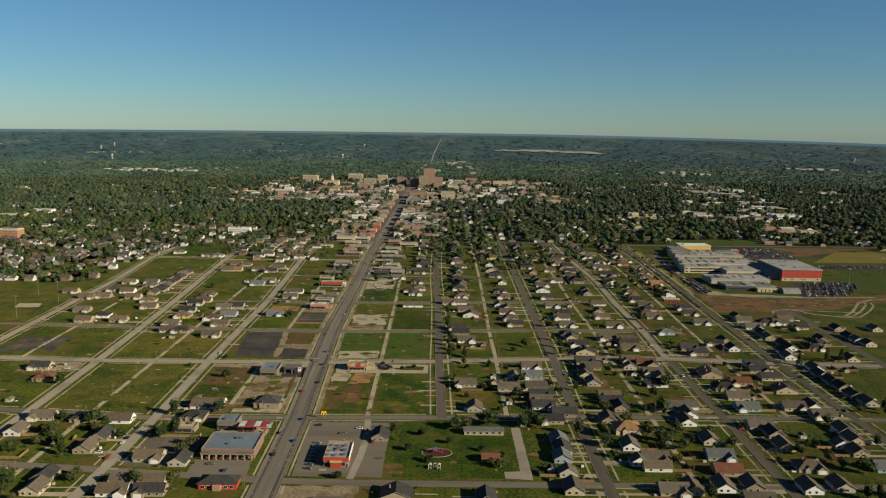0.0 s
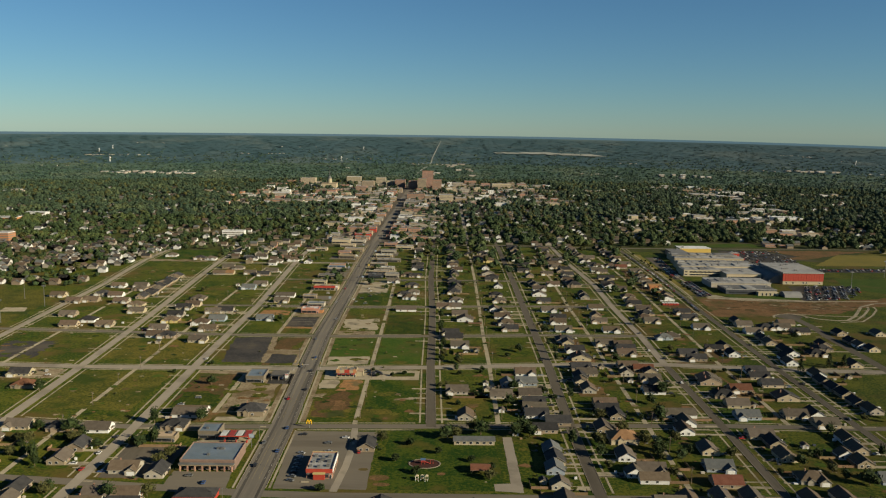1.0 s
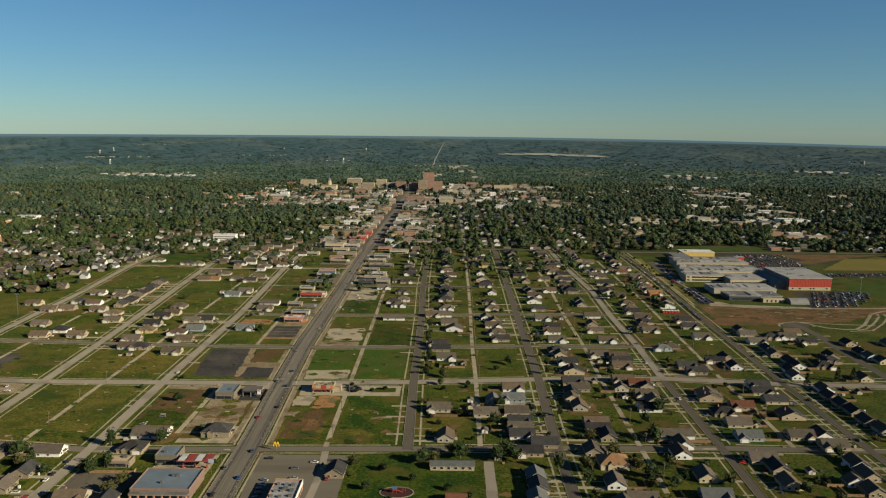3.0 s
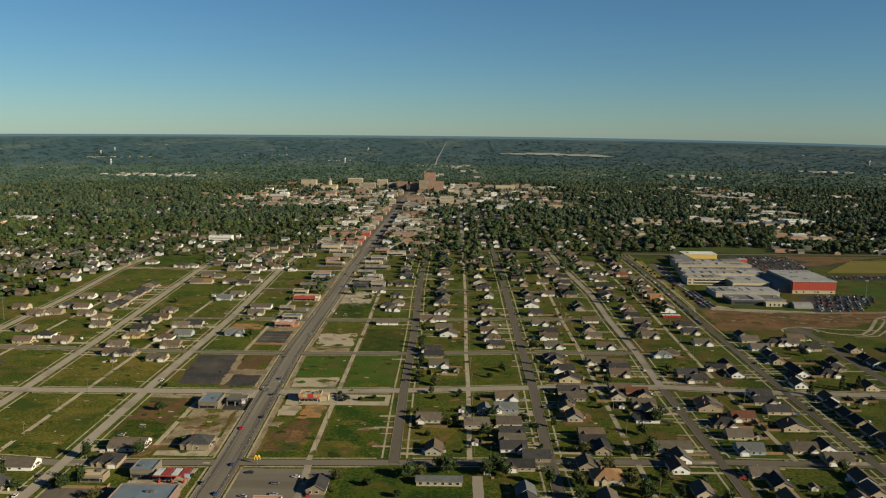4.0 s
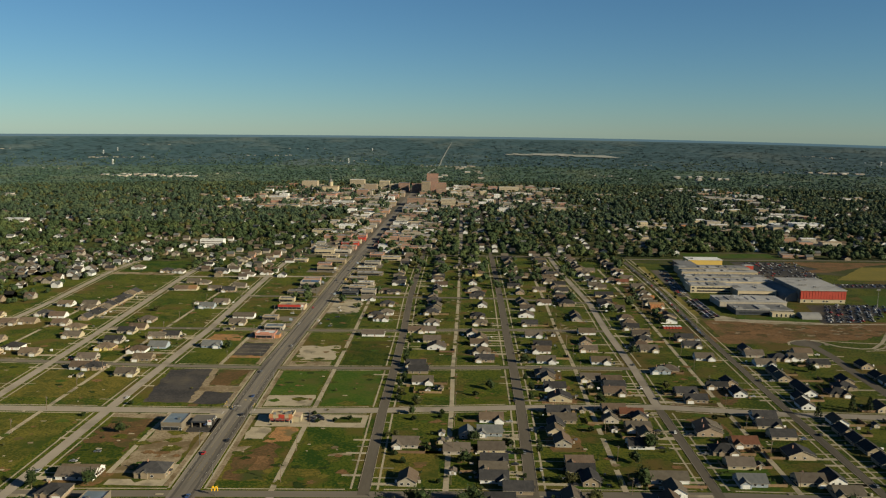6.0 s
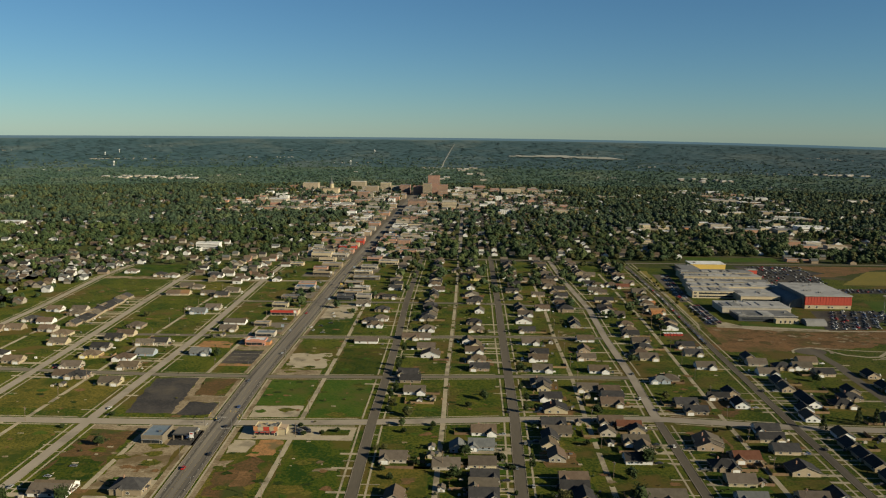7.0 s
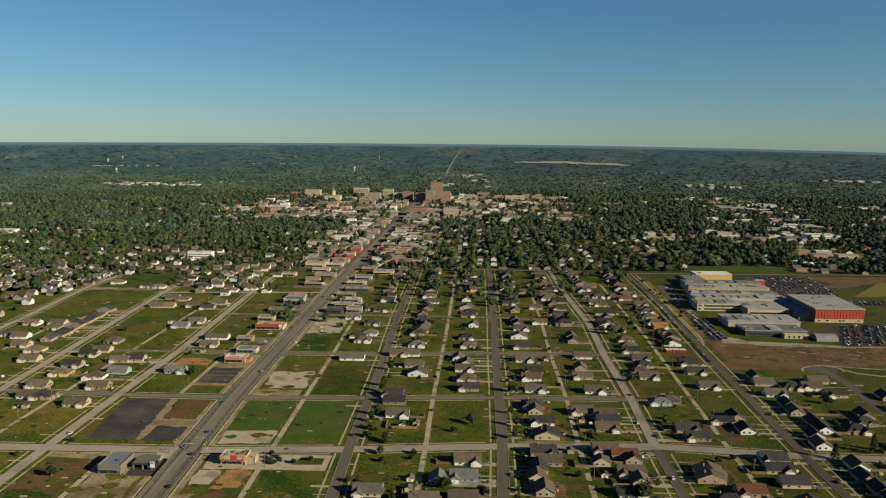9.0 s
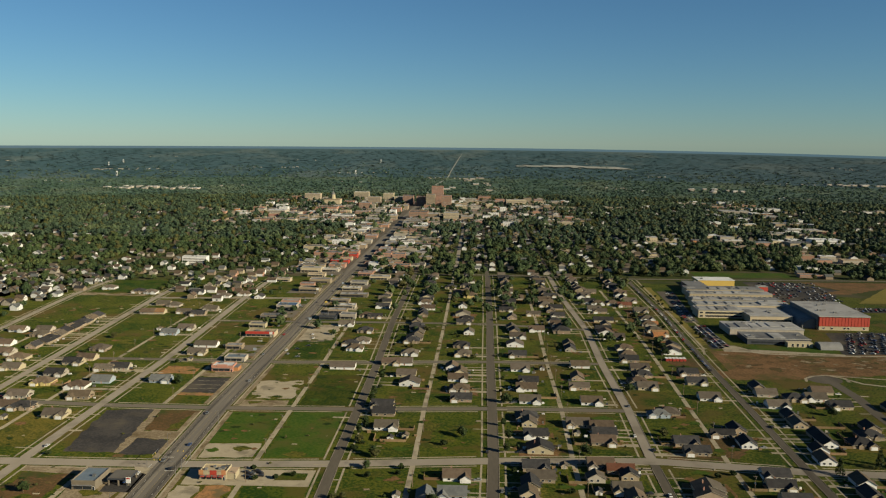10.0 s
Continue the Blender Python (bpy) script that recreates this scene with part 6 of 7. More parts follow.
def mass(name, templates, spots, material, label, category, smooth=False):
    """One mesh of many turned and scaled copies of the templates: spots are rows of x, y, z, width, height."""
    V, F, base = [], [], 0
    pick = rng.integers(0, len(templates), len(spots))
    for k, (tv, tf) in enumerate(templates):
        sp = spots[pick == k]
        if not len(sp):
            continue
        a = rng.uniform(0, 2 * math.pi, len(sp))
        c, s = np.cos(a)[:, None], np.sin(a)[:, None]
        x = (tv[:, 0] * c - tv[:, 1] * s) * sp[:, 3:4] + sp[:, 0:1]
        y = (tv[:, 0] * s + tv[:, 1] * c) * sp[:, 3:4] + sp[:, 1:2]
        z = tv[None, :, 2] * sp[:, 4:5] + sp[:, 2:3]
        V.append(np.stack([x, y, z], -1).reshape(-1, 3))
        F.append((tf[None] + (np.arange(len(sp)) * len(tv))[:, None, None]).reshape(-1, 3) + base)
        base += len(sp) * len(tv)
    V, F = np.concatenate(V), np.concatenate(F)
    me = bpy.data.meshes.new(name)
    me.vertices.add(len(V))
    me.vertices.foreach_set("co", V.ravel().astype(np.float32))
    me.loops.add(F.size)
    me.loops.foreach_set("vertex_index", F.ravel().astype(np.int32))
    me.polygons.add(len(F))
    me.polygons.foreach_set("loop_start", np.arange(0, F.size, 3, dtype=np.int32))
    if smooth:
        me.polygons.foreach_set("use_smooth", np.ones(len(F), dtype=bool))
    me.materials.append(material)
    me.update(calc_edges=True)
    return tagged(new(name, me), label, category, kind="stuff")


# rows of flat-roofed commercial buildings among the old town's trees: x from, to, y from, to
BELTS = ((-735, -668, 2510, 2590), (-640, -345, 2330, 2520), (-625, -565, 2870, 2960), (30, 410, 2715, 2800), (30, 410, 2925, 3010), (60, 172, 2350, 2430), (250, 372, 2355, 2440),
         (440, 565, 1845, 1905), (600, 690, 1880, 1930), (1190, 1345, 2590, 2680), (-1310, -1245, 2420, 2490), (665, 765, 1590, 1650), (-604, -550, 1725, 1762), (-465, -320, 2190, 2310))


def clearing(x, y):
    """How thickly trees stand at a place, 0 to 1."""
    if y < 1000:
        return 0.0
    if y < 1425:
        if x < -445:
            return 0.26 if y < 1150 else (0.40 if y < 1280 else 0.55)
        if x < -170:
            return 0.0 if y < 1225 or (-435 < x < -340 and y < 1325) else 0.15
        if -170 < x < -45:
            return 0.02 if abs(along(high, y) - x) > 16 else 0.0
        if x < 310:
            return 0.02 if y < 1180 else 0.06
        if x < 760:
            return 0.0
        return 0.0 if y < 1330 else 0.15
    if abs(along(high, y) - x) < (22 if y < 3050 else 0):
        return 0.0
    # thinned 38 m further south too, so the buildings show from the camera
    if any(a < x < b and c - 38 < y < d for a, b, c, d in BELTS):
        return 0.07
    if 425 < x < 590 and y < 1484:
        return 0.0
    if y < 2150 and any(abs(x - a) < b for a, b in ((-4, 4.5), (58, 7.5), (107, 4.5), (205, 4.5), (318, 5.0), (-320, 4.5), (-211, 4.5))):
        return 0.0
    d = 1.0 if y > 1640 or x > -190 else 0.62 + 0.38 * max(0.0, y - 1500) / 140
    if y < 2350 and -195 < x < -20:
        d = 0.17
    elif y < 2150 and -300 < x <= -195:
        d = 0.45
    if -560 < x < 120 and 2150 < y < 3080:
        d = 0.19 if x > -330 else 0.26
    elif 120 <= x < 420 and 2250 < y < 3080:
        d = 0.35
    if 560 < x < 1250 and 1780 < y < 3100:
        centre = 790 + (y - 1900) * 0.17
        d = min(d, 0.22 if abs(x - centre) < 60 + (y - 1780) * 0.05 else 1.0)
    return d


def beyond(x, y):
    """Where a far place is drawn in on the raised ground, and how much it shrinks to look right from the camera."""
    dx, dy = x - MID[0], y - MID[1]
    d = math.hypot(dx, dy)
    if d <= FLAT:
        return x, y, 0.0, 1.0
    u = (1 - FLAT / d) / (1 - FLAT / 33000.0)
    e = FLAT + u * (EDGE - FLAT)
    px, py = MID[0] + dx * e / d, MID[1] + dy * e / d
    return px, py, rise(px, py), e / d


def crown(n, size):
    """A ragged crown about 1 m across, its base at z = 0: n leaf tufts laid over a few limbs, round a small dense heart."""
    hubs = [(0.0, 0.0, 0.66, 0.30)] + [(0.24 * math.cos(a), 0.24 * math.sin(a), rng.uniform(0.34, 0.62), rng.uniform(0.20, 0.30)) for a in rng.uniform(0, 2 * math.pi) + np.arange(4) * 1.57 + rng.uniform(-0.5, 0.5, 4)]
    vs, fs = [ICO_V * (0.37, 0.37, 0.40) * rng.uniform(0.7, 1.2, (12, 1)) + (0, 0, 0.5)], [ICO_F]
    for k in range(n):
        hx, hy, hz, hr = hubs[k % len(hubs)]
        out = rng.normal(size=3)
        out[2] = abs(out[2]) * 0.9 - 0.25
        out /= np.linalg.norm(out) + 1e-6
        p = np.array([hx, hy, hz]) + out * hr * rng.uniform(0.85, 1.15)
        nrm = out + rng.normal(size=3) * 0.24
        u = np.cross(nrm, rng.normal(size=3))
        u /= np.linalg.norm(u) + 1e-6
        v = np.cross(nrm / np.linalg.norm(nrm), u)
        r = size * rng.uniform(0.6, 1.3)
        vs.append(np.array([p + u * r, p - u * r * 0.6 + v * r * 0.8, p - u * r * 0.5 - v * r * 0.9]))
        fs.append(np.array([(0, 1, 2)]) + 12 + 3 * k)
    return np.concatenate(vs), np.concatenate(fs)


RAGGED = [crown(84, 0.135) for _ in range(9)]
MIDDLE = [crown(26, 0.20) for _ in range(9)]
CROWNS = [crown(12, 0.26) for _ in range(9)]
LOW = [lumps(1, 1.0, 1.0) for _ in range(8)]


def clumped(x, y):
    """Where the trees stand in clumps and where they leave a gap."""
    return math.sin(x / 61 + 2.1 * math.sin(y / 97)) + math.sin(y / 73 + 1.9 * math.sin(x / 113)) + 0.7 * math.sin((x + y) / 37)


spots, warm = [], []
# old houses; in_way drops the trees south of them so the camera sees them
OLD = []
for gy in range(1150, 2700, 46):
    for gx in range(-1150, 1250, 27):
        x, y = gx + random.uniform(-7, 7), gy + random.uniform(-6, 6)
        reach = 0.60 * (y - 100) + 60
        if abs(x - 45) > reach or abs(along(high, y) - x) < 75:
            continue
        c = clearing(x, y)
        near_row = y < 1480 and (c >= 0.10)
        if c < 0.10 or (310 < x < 760 and y < 1425) or (-440 < x < -330 and 1215 < y < 1330):
            continue
        if random.random() < (0.62 if y < 1620 and x < -160 else 0.62 if near_row else (0.66 if x > 0 else 0.42) if y < 2000 else 0.30):
            OLD.append((x, y))
for gy in range(1015, 1420, 30):
    for gx in range(-800, -452, 23):
        if random.random() < 0.62 and abs(gx - 45) < 0.6 * gy + 60:
            OLD.append((gx + random.uniform(-5, 5), gy + random.uniform(-6, 6)))
OLD = OLD[-500:] + OLD[:1500]


def in_way(x, y):
    south = (-40 if x > 0 else -35) if y > 1425 else -8
    return any(abs(x - a) < 9 and south < y - b < 10 for a, b in NEAR_OLD.get((int(x // 40), int(y // 40)), ()))


NEAR_OLD = {}
for a, b in OLD:
    for i in (-1, 0, 1):
        for k in (-1, 0, 1):
            NEAR_OLD.setdefault((int(a // 40) + i, int(b // 40) + k), []).append((a, b))
for _ in range(210000):
    y = 1000 + 2250 * random.random() ** 0.85
    x = random.uniform(-1, 1) * (0.66 * (y - 60) + 80) + 45
    if len(spots) + len(warm) >= 33000:
        break
    if math.hypot(x - MID[0], y - MID[1]) > FLAT or random.random() > clearing(x, y) * (1.0 if clumped(x, y) > (-0.4 if x > 0 else -0.6) else 0.25) or in_way(x, y):
        continue
    w = random.uniform(6.0, 11.5) if random.random() < 0.65 else random.uniform(10.5, 16.5)
    if x < -160 and y < 1560:
        w *= 0.72
    (warm if random.random() < 0.13 else spots).append((x, y, -0.6, w, w * random.uniform(0.75, 1.15) + 1.0))


for rows, material, words in ((np.array(spots), LEAF, "dense dark green trees over the old streets"), (np.array(warm), LEAF_WARM, "olive and yellowing trees over the old streets")):
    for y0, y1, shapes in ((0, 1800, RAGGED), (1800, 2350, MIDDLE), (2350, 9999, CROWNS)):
        # dark green trees past y 1800 get the haze-tinted leaf colour
        mass("old_town_trees", shapes, rows[(rows[:, 1] >= y0) & (rows[:, 1] < y1)], LEAF_BACK_HAZY if material is LEAF and y0 else material, words, "trees")
spots, nearer = [], []
for _ in range(27000):
    d = 1 / random.uniform(1 / 26000.0, 1 / (FLAT - 40))
    a = random.uniform(-0.62, 0.62)
    x, y, z, s = beyond(MID[0] + d * math.sin(a), MID[1] + d * math.cos(a))
    if d * random.uniform(0.55, 1.6) < 5000:
        w = random.uniform(9, 18) * (0.35 + 0.65 * s)
        nearer.append((x, y, z - 1.0, w, w * random.uniform(0.35, 0.6)))
    else:
        # flattened, so that no shaded sides show from the camera
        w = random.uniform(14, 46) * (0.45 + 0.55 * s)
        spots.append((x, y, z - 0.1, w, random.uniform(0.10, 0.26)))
mass("plain_woods", CROWNS, np.array(nearer), LEAF_MID_HAZY, "green woods over the plain beyond the town, faint haze in their colour", "woods")
mass("distant_woods", LOW, np.array(spots), LEAF_FAR_HAZY, "flattened woods to the horizon with blue haze in their colour", "woods", True)


def leafy(n, wide, tall, base):
    """A crown of n small leaf clumps laid over uneven lumps, above a bare stem."""
    vs, fs = [], []
    cv, cf = lumps(5, wide * 0.9, tall * 0.92)
    for tri in cf:
        fs.append(tuple(len(vs) + i for i in range(3)))
        vs += [tuple(cv[i] * (0.78, 0.78, 0.86) + (0, 0, base)) for i in tri]
    for _ in range(n):
        tri = cv[cf[rng.integers(0, len(cf))]]
        w = rng.dirichlet((1, 1, 1))
        p = (tri * w[:, None]).sum(0) * rng.uniform(0.72, 1.22) + (0, 0, base)
        q = rng.normal(size=(3, 3)) * 0.46
        b = len(vs)
        vs += [tuple(p + q[0]), tuple(p + q[1]), tuple(p + q[2]), tuple(p - q[0] * 0.7 + (0, 0, 0.15))]
        fs += [(b, b + 1, b + 2), (b, b + 3, b + 1)]
    return vs, fs


def build_tree(wide, tall, material, label, conifer=False):
    ob = thing("tree", label, "tree")
    s = Shape().tube(0, 0, 0, tall * 0.3, 0.26, 0.2, 7)
    s.tube(0, 0, tall * 0.3, tall * 0.72, 0.2, 0.06, 7)
    for k in range(5):
        a, z = k * 1.3, tall * (0.28 + 0.07 * k)
        x, y = math.cos(a) * wide * 0.3, math.sin(a) * wide * 0.3
        s.add([(-0.07, 0, z), (0.07, 0, z), (0, 0.07, z + 0.1), (x, y, z + tall * 0.2)], [(0, 1, 3), (1, 2, 3), (2, 0, 3)])
    s.make("trunk", BARK, ob)
    if conifer:
        vs, fs = [], []
        for _ in range(420):
            h = rng.uniform(0.08, 1.0)
            r = (1 - h) ** 0.8 * wide / 2 * rng.uniform(0.6, 1.05) + 0.1
            a = rng.uniform(0, 2 * math.pi)
            p = np.array([r * math.cos(a), r * math.sin(a), h * tall])
            q = rng.normal(size=(3, 3)) * 0.5
            b = len(vs)
            vs += [tuple(p + q[0]), tuple(p + q[1]), tuple(p + q[2])]
            fs.append((b, b + 1, b + 2))
        mesh_ob("crown", vs, fs, material, ob)
    else:
        mesh_ob("crown", *leafy(520, wide, tall * 0.8, tall * 0.2), material, ob)
    return ob


TREES = [build_tree(9, 10, LEAF_NEAR, "broad dark green tree on a lawn"), build_tree(7, 8, LEAF_WARM, "small olive-green tree on a lawn"), build_tree(5, 11, LEAF_NEAR, "tall slender green tree by the street"),
         build_tree(6.5, 12, LEAF_NEAR, "dark pointed conifer by the street", True), build_tree(4, 4.5, LEAF_NEAR, "small young tree on grass"), build_tree(8, 9, LEAF_WARM, "yellowing tree in a garden")]
first = [True] * len(TREES)


def on_street(x, y, gap=8.0):
    for line in STREETS:
        for (x0, y0), (x1, y1) in zip(line, line[1:]):
            if x0 <= x <= x1 and abs(y0 + (y1 - y0) * (x - x0) / (x1 - x0) - y) < gap:
                return True
    return False


def tree(kind_, x, y, size=1.0, sure=False):
    if not sure and on_street(x, y, 6.5):
        return
    m = pose(x, y, 0, 0, 0, random.uniform(0, 360)) @ Matrix.Scale(size, 4)
    if first[kind_]:
        first[kind_] = False
        TREES[kind_].matrix_basis = m
    else:
        ob = copy_thing(TREES[kind_], m)
        ob.scale = (size, size, size)


for k, x, y in ((2, -184, 538), (2, -293, 601), (0, 14, 516), (1, 20, 520), (0, 36, 524), (0, 58, 522), (0, 64, 529), (5, 32, 530), (0, 68, 521), (2, 94, 508), (5, 112, 506), (0, 108, 490),
                (5, 141, 510), (0, 147, 500), (0, 164, 557), (0, 179, 612), (3, 315, 676), (3, 345, 688), (3, 358, 689), (4, -57, 438)):
    tree(k, x, y, random.uniform(0.9, 1.15), True)
for _ in range(26):
    x, y = random.uniform(8, 96), random.uniform(545, 690)
    if abs(x - 50) > 4 and not any(abs(x - a) < 10 and -3 < y - b < 16 for a, b, c in PLACED):
        tree(random.choice([4, 4, 1, 0]), x, y, random.uniform(0.5, 0.85))
for y in (698, 712, 727, 741, 758, 796, 812, 835, 858, 878, 925, 948, 975, 1003, 1030, 1095, 1130):
    tree(random.choice([2, 4, 4, 1]), along(AVENUES[4][1], y) + random.uniform(8, 12), y, random.uniform(0.6, 0.95))
for y in (560, 600, 618, 700, 724, 750, 803, 830, 866, 890, 940, 985):
    tree(random.choice([2, 4, 4]), along(AVENUES[5][1], y) + random.uniform(7.5, 11), y, random.uniform(0.5, 0.85))
for k, x, y in ((1, -28, 512), (4, -10, 505), (4, 8, 492), (4, -18, 480), (4, 28, 480), (4, 40, 470), (4, -5, 462), (1, 38, 455), (0, -232, 520), (1, -224, 505), (0, -262, 470), (5, -250, 500),
                (0, -265, 440), (0, -240, 425), (1, -206, 430), (0, -170, 425), (5, -150, 430), (2, -310, 540), (1, -252, 482), (0, -300, 440)):
    tree(k, x, y, random.uniform(0.8, 1.1))
for _ in range(230):
    x, y = (random.uniform(110, 420), random.uniform(395, 570)) if random.random() < 0.75 else (random.uniform(-330, -150), random.uniform(395, 545))
    if any(abs(along(l, y) - x) < 9 for l in AV_LINES if l[0][1] < y < l[-1][1]) or any(abs(x - a) < 11 and -3 < y - b < 17 for a, b, c in PLACED):
        continue
    tree(random.choice([0, 0, 1, 5, 2, 2, 4]), x, y, random.uniform(0.55, 1.05))
for _ in range(150):
    x, y = random.uniform(-330, 420) if random.random() < 0.4 else random.uniform(10, 420), random.uniform(560, 1230)
    if any(abs(along(l, y) - x) < 9 for l in AV_LINES) or abs(along(high, y) - x) < 45 or any(abs(x - a) < 11 and -3 < y - b < 17 for a, b, c in PLACED) or (308 < x and y > 850):
        continue
    tree(random.choice([1, 4, 4, 4, 0]), x, y, random.uniform(0.5, 0.9))

# ---- old houses between the trees ----
OLDMODELS = {}


def old_house(x, y):
    shape = random.choice(["g", "g", "x", "h"])
    wall, roof = random.choice(["white", "white", "cream", "cream", "tan", "grey", "brick"]), random.choice(["grey", "grey", "brown", "dark"])
    key = (shape, wall, roof)
    m = pose(x, y, 0, 0, 0, random.choice([0, 90, 0, 3]))
    if key in OLDMODELS:
        return copy_thing(OLDMODELS[key], m)
    ob = OLDMODELS[key] = thing("house", f"older {wall}-walled house with {roof} roof among trees", "house", "old houses among the trees")
    w, d, h, top = {"g": (11, 9, 4.4, 7.4), "x": (9, 12, 3.4, 6.4), "h": (12, 11, 3.6, 6.2)}[shape]
    if shape == "h":
        walls, cover = Shape().box(-w / 2, -d / 2, 0, w / 2, d / 2, h), hip_roof(w, d, h, top)
    else:
        walls, cover = gable_walls(w, d, h, top), gable_roof(w, d, h, top)
    walls.make("wall", WALLS[wall], ob)
    cover.make("roof", [ROOFS[roof], FASCIA], ob)
    opening("window", 0, -d / 2, 1.0, 2.4, 1.5, "y", -1, ob, GLASS)
    ob.matrix_basis = m
    return ob


INFILL = []
random.seed(8)
for gx in (-25, 27, 78, 130, 180, 232, 284, -240, -275, -345):
    for gy in range(930, 1400, 18):
        if any(abs(gx - a) < 17 and abs(gy - b) < 15 for a, b, c in PLACED) or (gx < 0 and gy < 1180) or (gx < -300 and gy > 1180) or random.random() < (0.35 if gy < 1180 else 0.2):
            continue
        INFILL.append((gx + random.uniform(-4, 4), gy + random.uniform(-3, 3)))
INFILL = INFILL[:170]
for x, y in INFILL:
    if x > 0 and y < 1390:
        house(x, y - 5, random.choice(["a", "h", "N", "n", "ad", "nd"]))
    else:
        old_house(x, y)
rest, looks = Shape(), ["white", "grey", "white", "dim", "tan"]
for x, y in OLD:
    w, d, h, top = random.choice([(11, 9, 4.4, 7.4), (9, 12, 3.4, 6.4), (13, 10, 3.6, 6.0)])
    turn = random.choice([0, math.pi / 2])
    ws, rs = random.randrange(5), 5 + random.randrange(4)
    for part_, slot in ((gable_walls(w, d, h, top).turn(turn), ws), (gable_roof(w, d, h, top).turn(turn), rs)):
        rest.add([(a + x, b + y, c) for a, b, c in part_.v], part_.f, slot)
tagged(rest.make("old_town_houses", [WALLS[k] for k in looks] + [ROOFS[k] for k in ("grey", "brown", "dark", "blue")]), "many old houses half hidden among the trees", "houses", kind="stuff")

# pale commercial sheds on the east side, and far ones on the raised ground
for x, y, w, d, h, wall, roof in ((831, 2920, 60, 40, 7, "tan", "pale"), (960, 2860, 90, 40, 7, "brick", "pale"), (799, 2467, 70, 50, 7, "white", "white"), (900, 2441, 60, 40, 7, "grey", "pale"),
                                  (766, 1985, 50, 40, 8, "grey", "pale"), (815, 1860, 60, 44, 9, "white", "white"), (860, 2080, 70, 40, 7, "grey", "pale"), (880, 2230, 80, 40, 7, "tan", "pale"),
                                  (940, 2330, 60, 40, 7, "white", "pale"), (860, 2600, 80, 60, 7, "grey", "pale"), (980, 2700, 90, 50, 8, "white", "pale"), (690, 2560, 40, 30, 6, "white", "white")):
    shop(x, y, w, d, h, wall, roof, "warehouse", "", "commercial sheds beyond the woods")
for x, y, w, d, h, wall, roof in ((640, 1500, 50, 20, 6, "white", "pale"), (420, 1640, 40, 20, 6, "cream", "pale"), (250, 1660, 44, 24, 7, "tan", "tan"), (120, 1560, 60, 26, 7, "tan", "pale"),
                                  (330, 2350, 50, 30, 7, "brick", "pale"), (440, 2500, 60, 30, 7, "white", "pale"), (520, 2700, 60, 40, 7, "tan", "pale"), (1010, 1560, 40, 30, 9, "white", "pale"),
                                  (930, 1480, 60, 40, 8, "dark", "dark"), (1060, 1700, 60, 40, 8, "grey", "pale")):
    shop(x, y, w, d, h, wall, roof, "warehouse", "", "commercial sheds beyond the woods")


random.seed(61)
for k in range(96):
    if k < 66:
        y = random.uniform(1700, 3080)
        x = 735 + (y - 1720) * 0.11 + random.gauss(0, 95)
    else:
        y = random.uniform(1800, 3050)
        x = random.uniform(-0.5, 0.52) * y
        if -600 < x < 340:
            continue
    w, d, h = random.uniform(14, 52), random.uniform(14, 40), random.uniform(4, 8)
    ob = Shape().box(-w / 2, -d / 2, 0, w / 2, d / 2, h, 0).box(-w / 2 - 0.3, -d / 2 - 0.3, h, w / 2 + 0.3, d / 2 + 0.3, h + 0.6, 1).box(-w * 0.2, -2, h + 0.6, -w * 0.1, 1, h + 2.0, 2)
    wall, roof = random.choice(["white", "cream", "tan", "grey", "brick"]), random.choice(["pale", "white", "white", "grey", "tan"])
    ob = tagged(ob.make("warehouse", [WALLS[wall], FLATROOFS[roof], STEEL]), f"{WALLWORD[wall]} low shed with a {roof} flat roof among trees", "warehouse", "commercial sheds beyond the woods")
    ob.matrix_basis = pose(x, y, 0)
row = random.Random(77)
STANDING = [ob.matrix_basis.translation for ob in bpy.data.objects if ob.parent is None and ob.name.split(".")[0] in ("shop", "office_building", "warehouse", "town_hall")]
for a, b, c, e in BELTS:
    patch("paved_lot", [(a, c - 20), (b, c - 20), (b, e), (a, e)], 0.028, WALKWAY, "pale paved yards round low commercial buildings", "paved ground", 4.0)
    y = c
    while y < e - 8:
        x = a + row.uniform(0, 14)
        while x < b - 10:
            w, d, h = row.uniform(12, 38), row.uniform(14, 26), row.uniform(4, 8.5)
            if row.random() < 0.72 and x + w < b + 8 and abs(along(high, y) - x - w / 2) > 26 + w / 2 and not any(abs(q.x - x - w / 2) < w / 2 + 27 and abs(q.y - y - d / 2) < d / 2 + 23 for q in STANDING):
                ob = Shape().box(-w / 2, -d / 2, 0, w / 2, d / 2, h, 0).box(-w / 2 - 0.3, -d / 2 - 0.3, h, w / 2 + 0.3, d / 2 + 0.3, h + 0.6, 1).box(-w * 0.2, -2, h + 0.6, -w * 0.05, 1, h + 1.9, 2)
                for k in range(int(w / 5)):
                    ob.box(-w / 2 + 1.2 + 5 * k, -d / 2 - 0.08, 0.8, -w / 2 + 4.2 + 5 * k, -d / 2 + 0.02, 2.8, 2)
                wall, roof = row.choice(["white", "cream", "tan", "grey", "brick", "orange"]), row.choice(["pale", "white", "pale", "grey", "tan"])
                ob = tagged(ob.make("warehouse", [WALLS[wall], FLATROOFS[roof], DIMGLASS]), f"{WALLWORD[wall]} low commercial building with a {roof} flat roof", "warehouse", "commercial sheds beyond the woods")
                ob.matrix_basis = pose(x + w / 2, y + d / 2, 0)
            x += w + row.uniform(3, 26)
        y += row.uniform(34, 46)
shop(612, 1436, 46, 14, 4.4, "brick", "grey", label="low brick building with a grey roof beside the lawn", group="")

FARSHEDS = Shape()


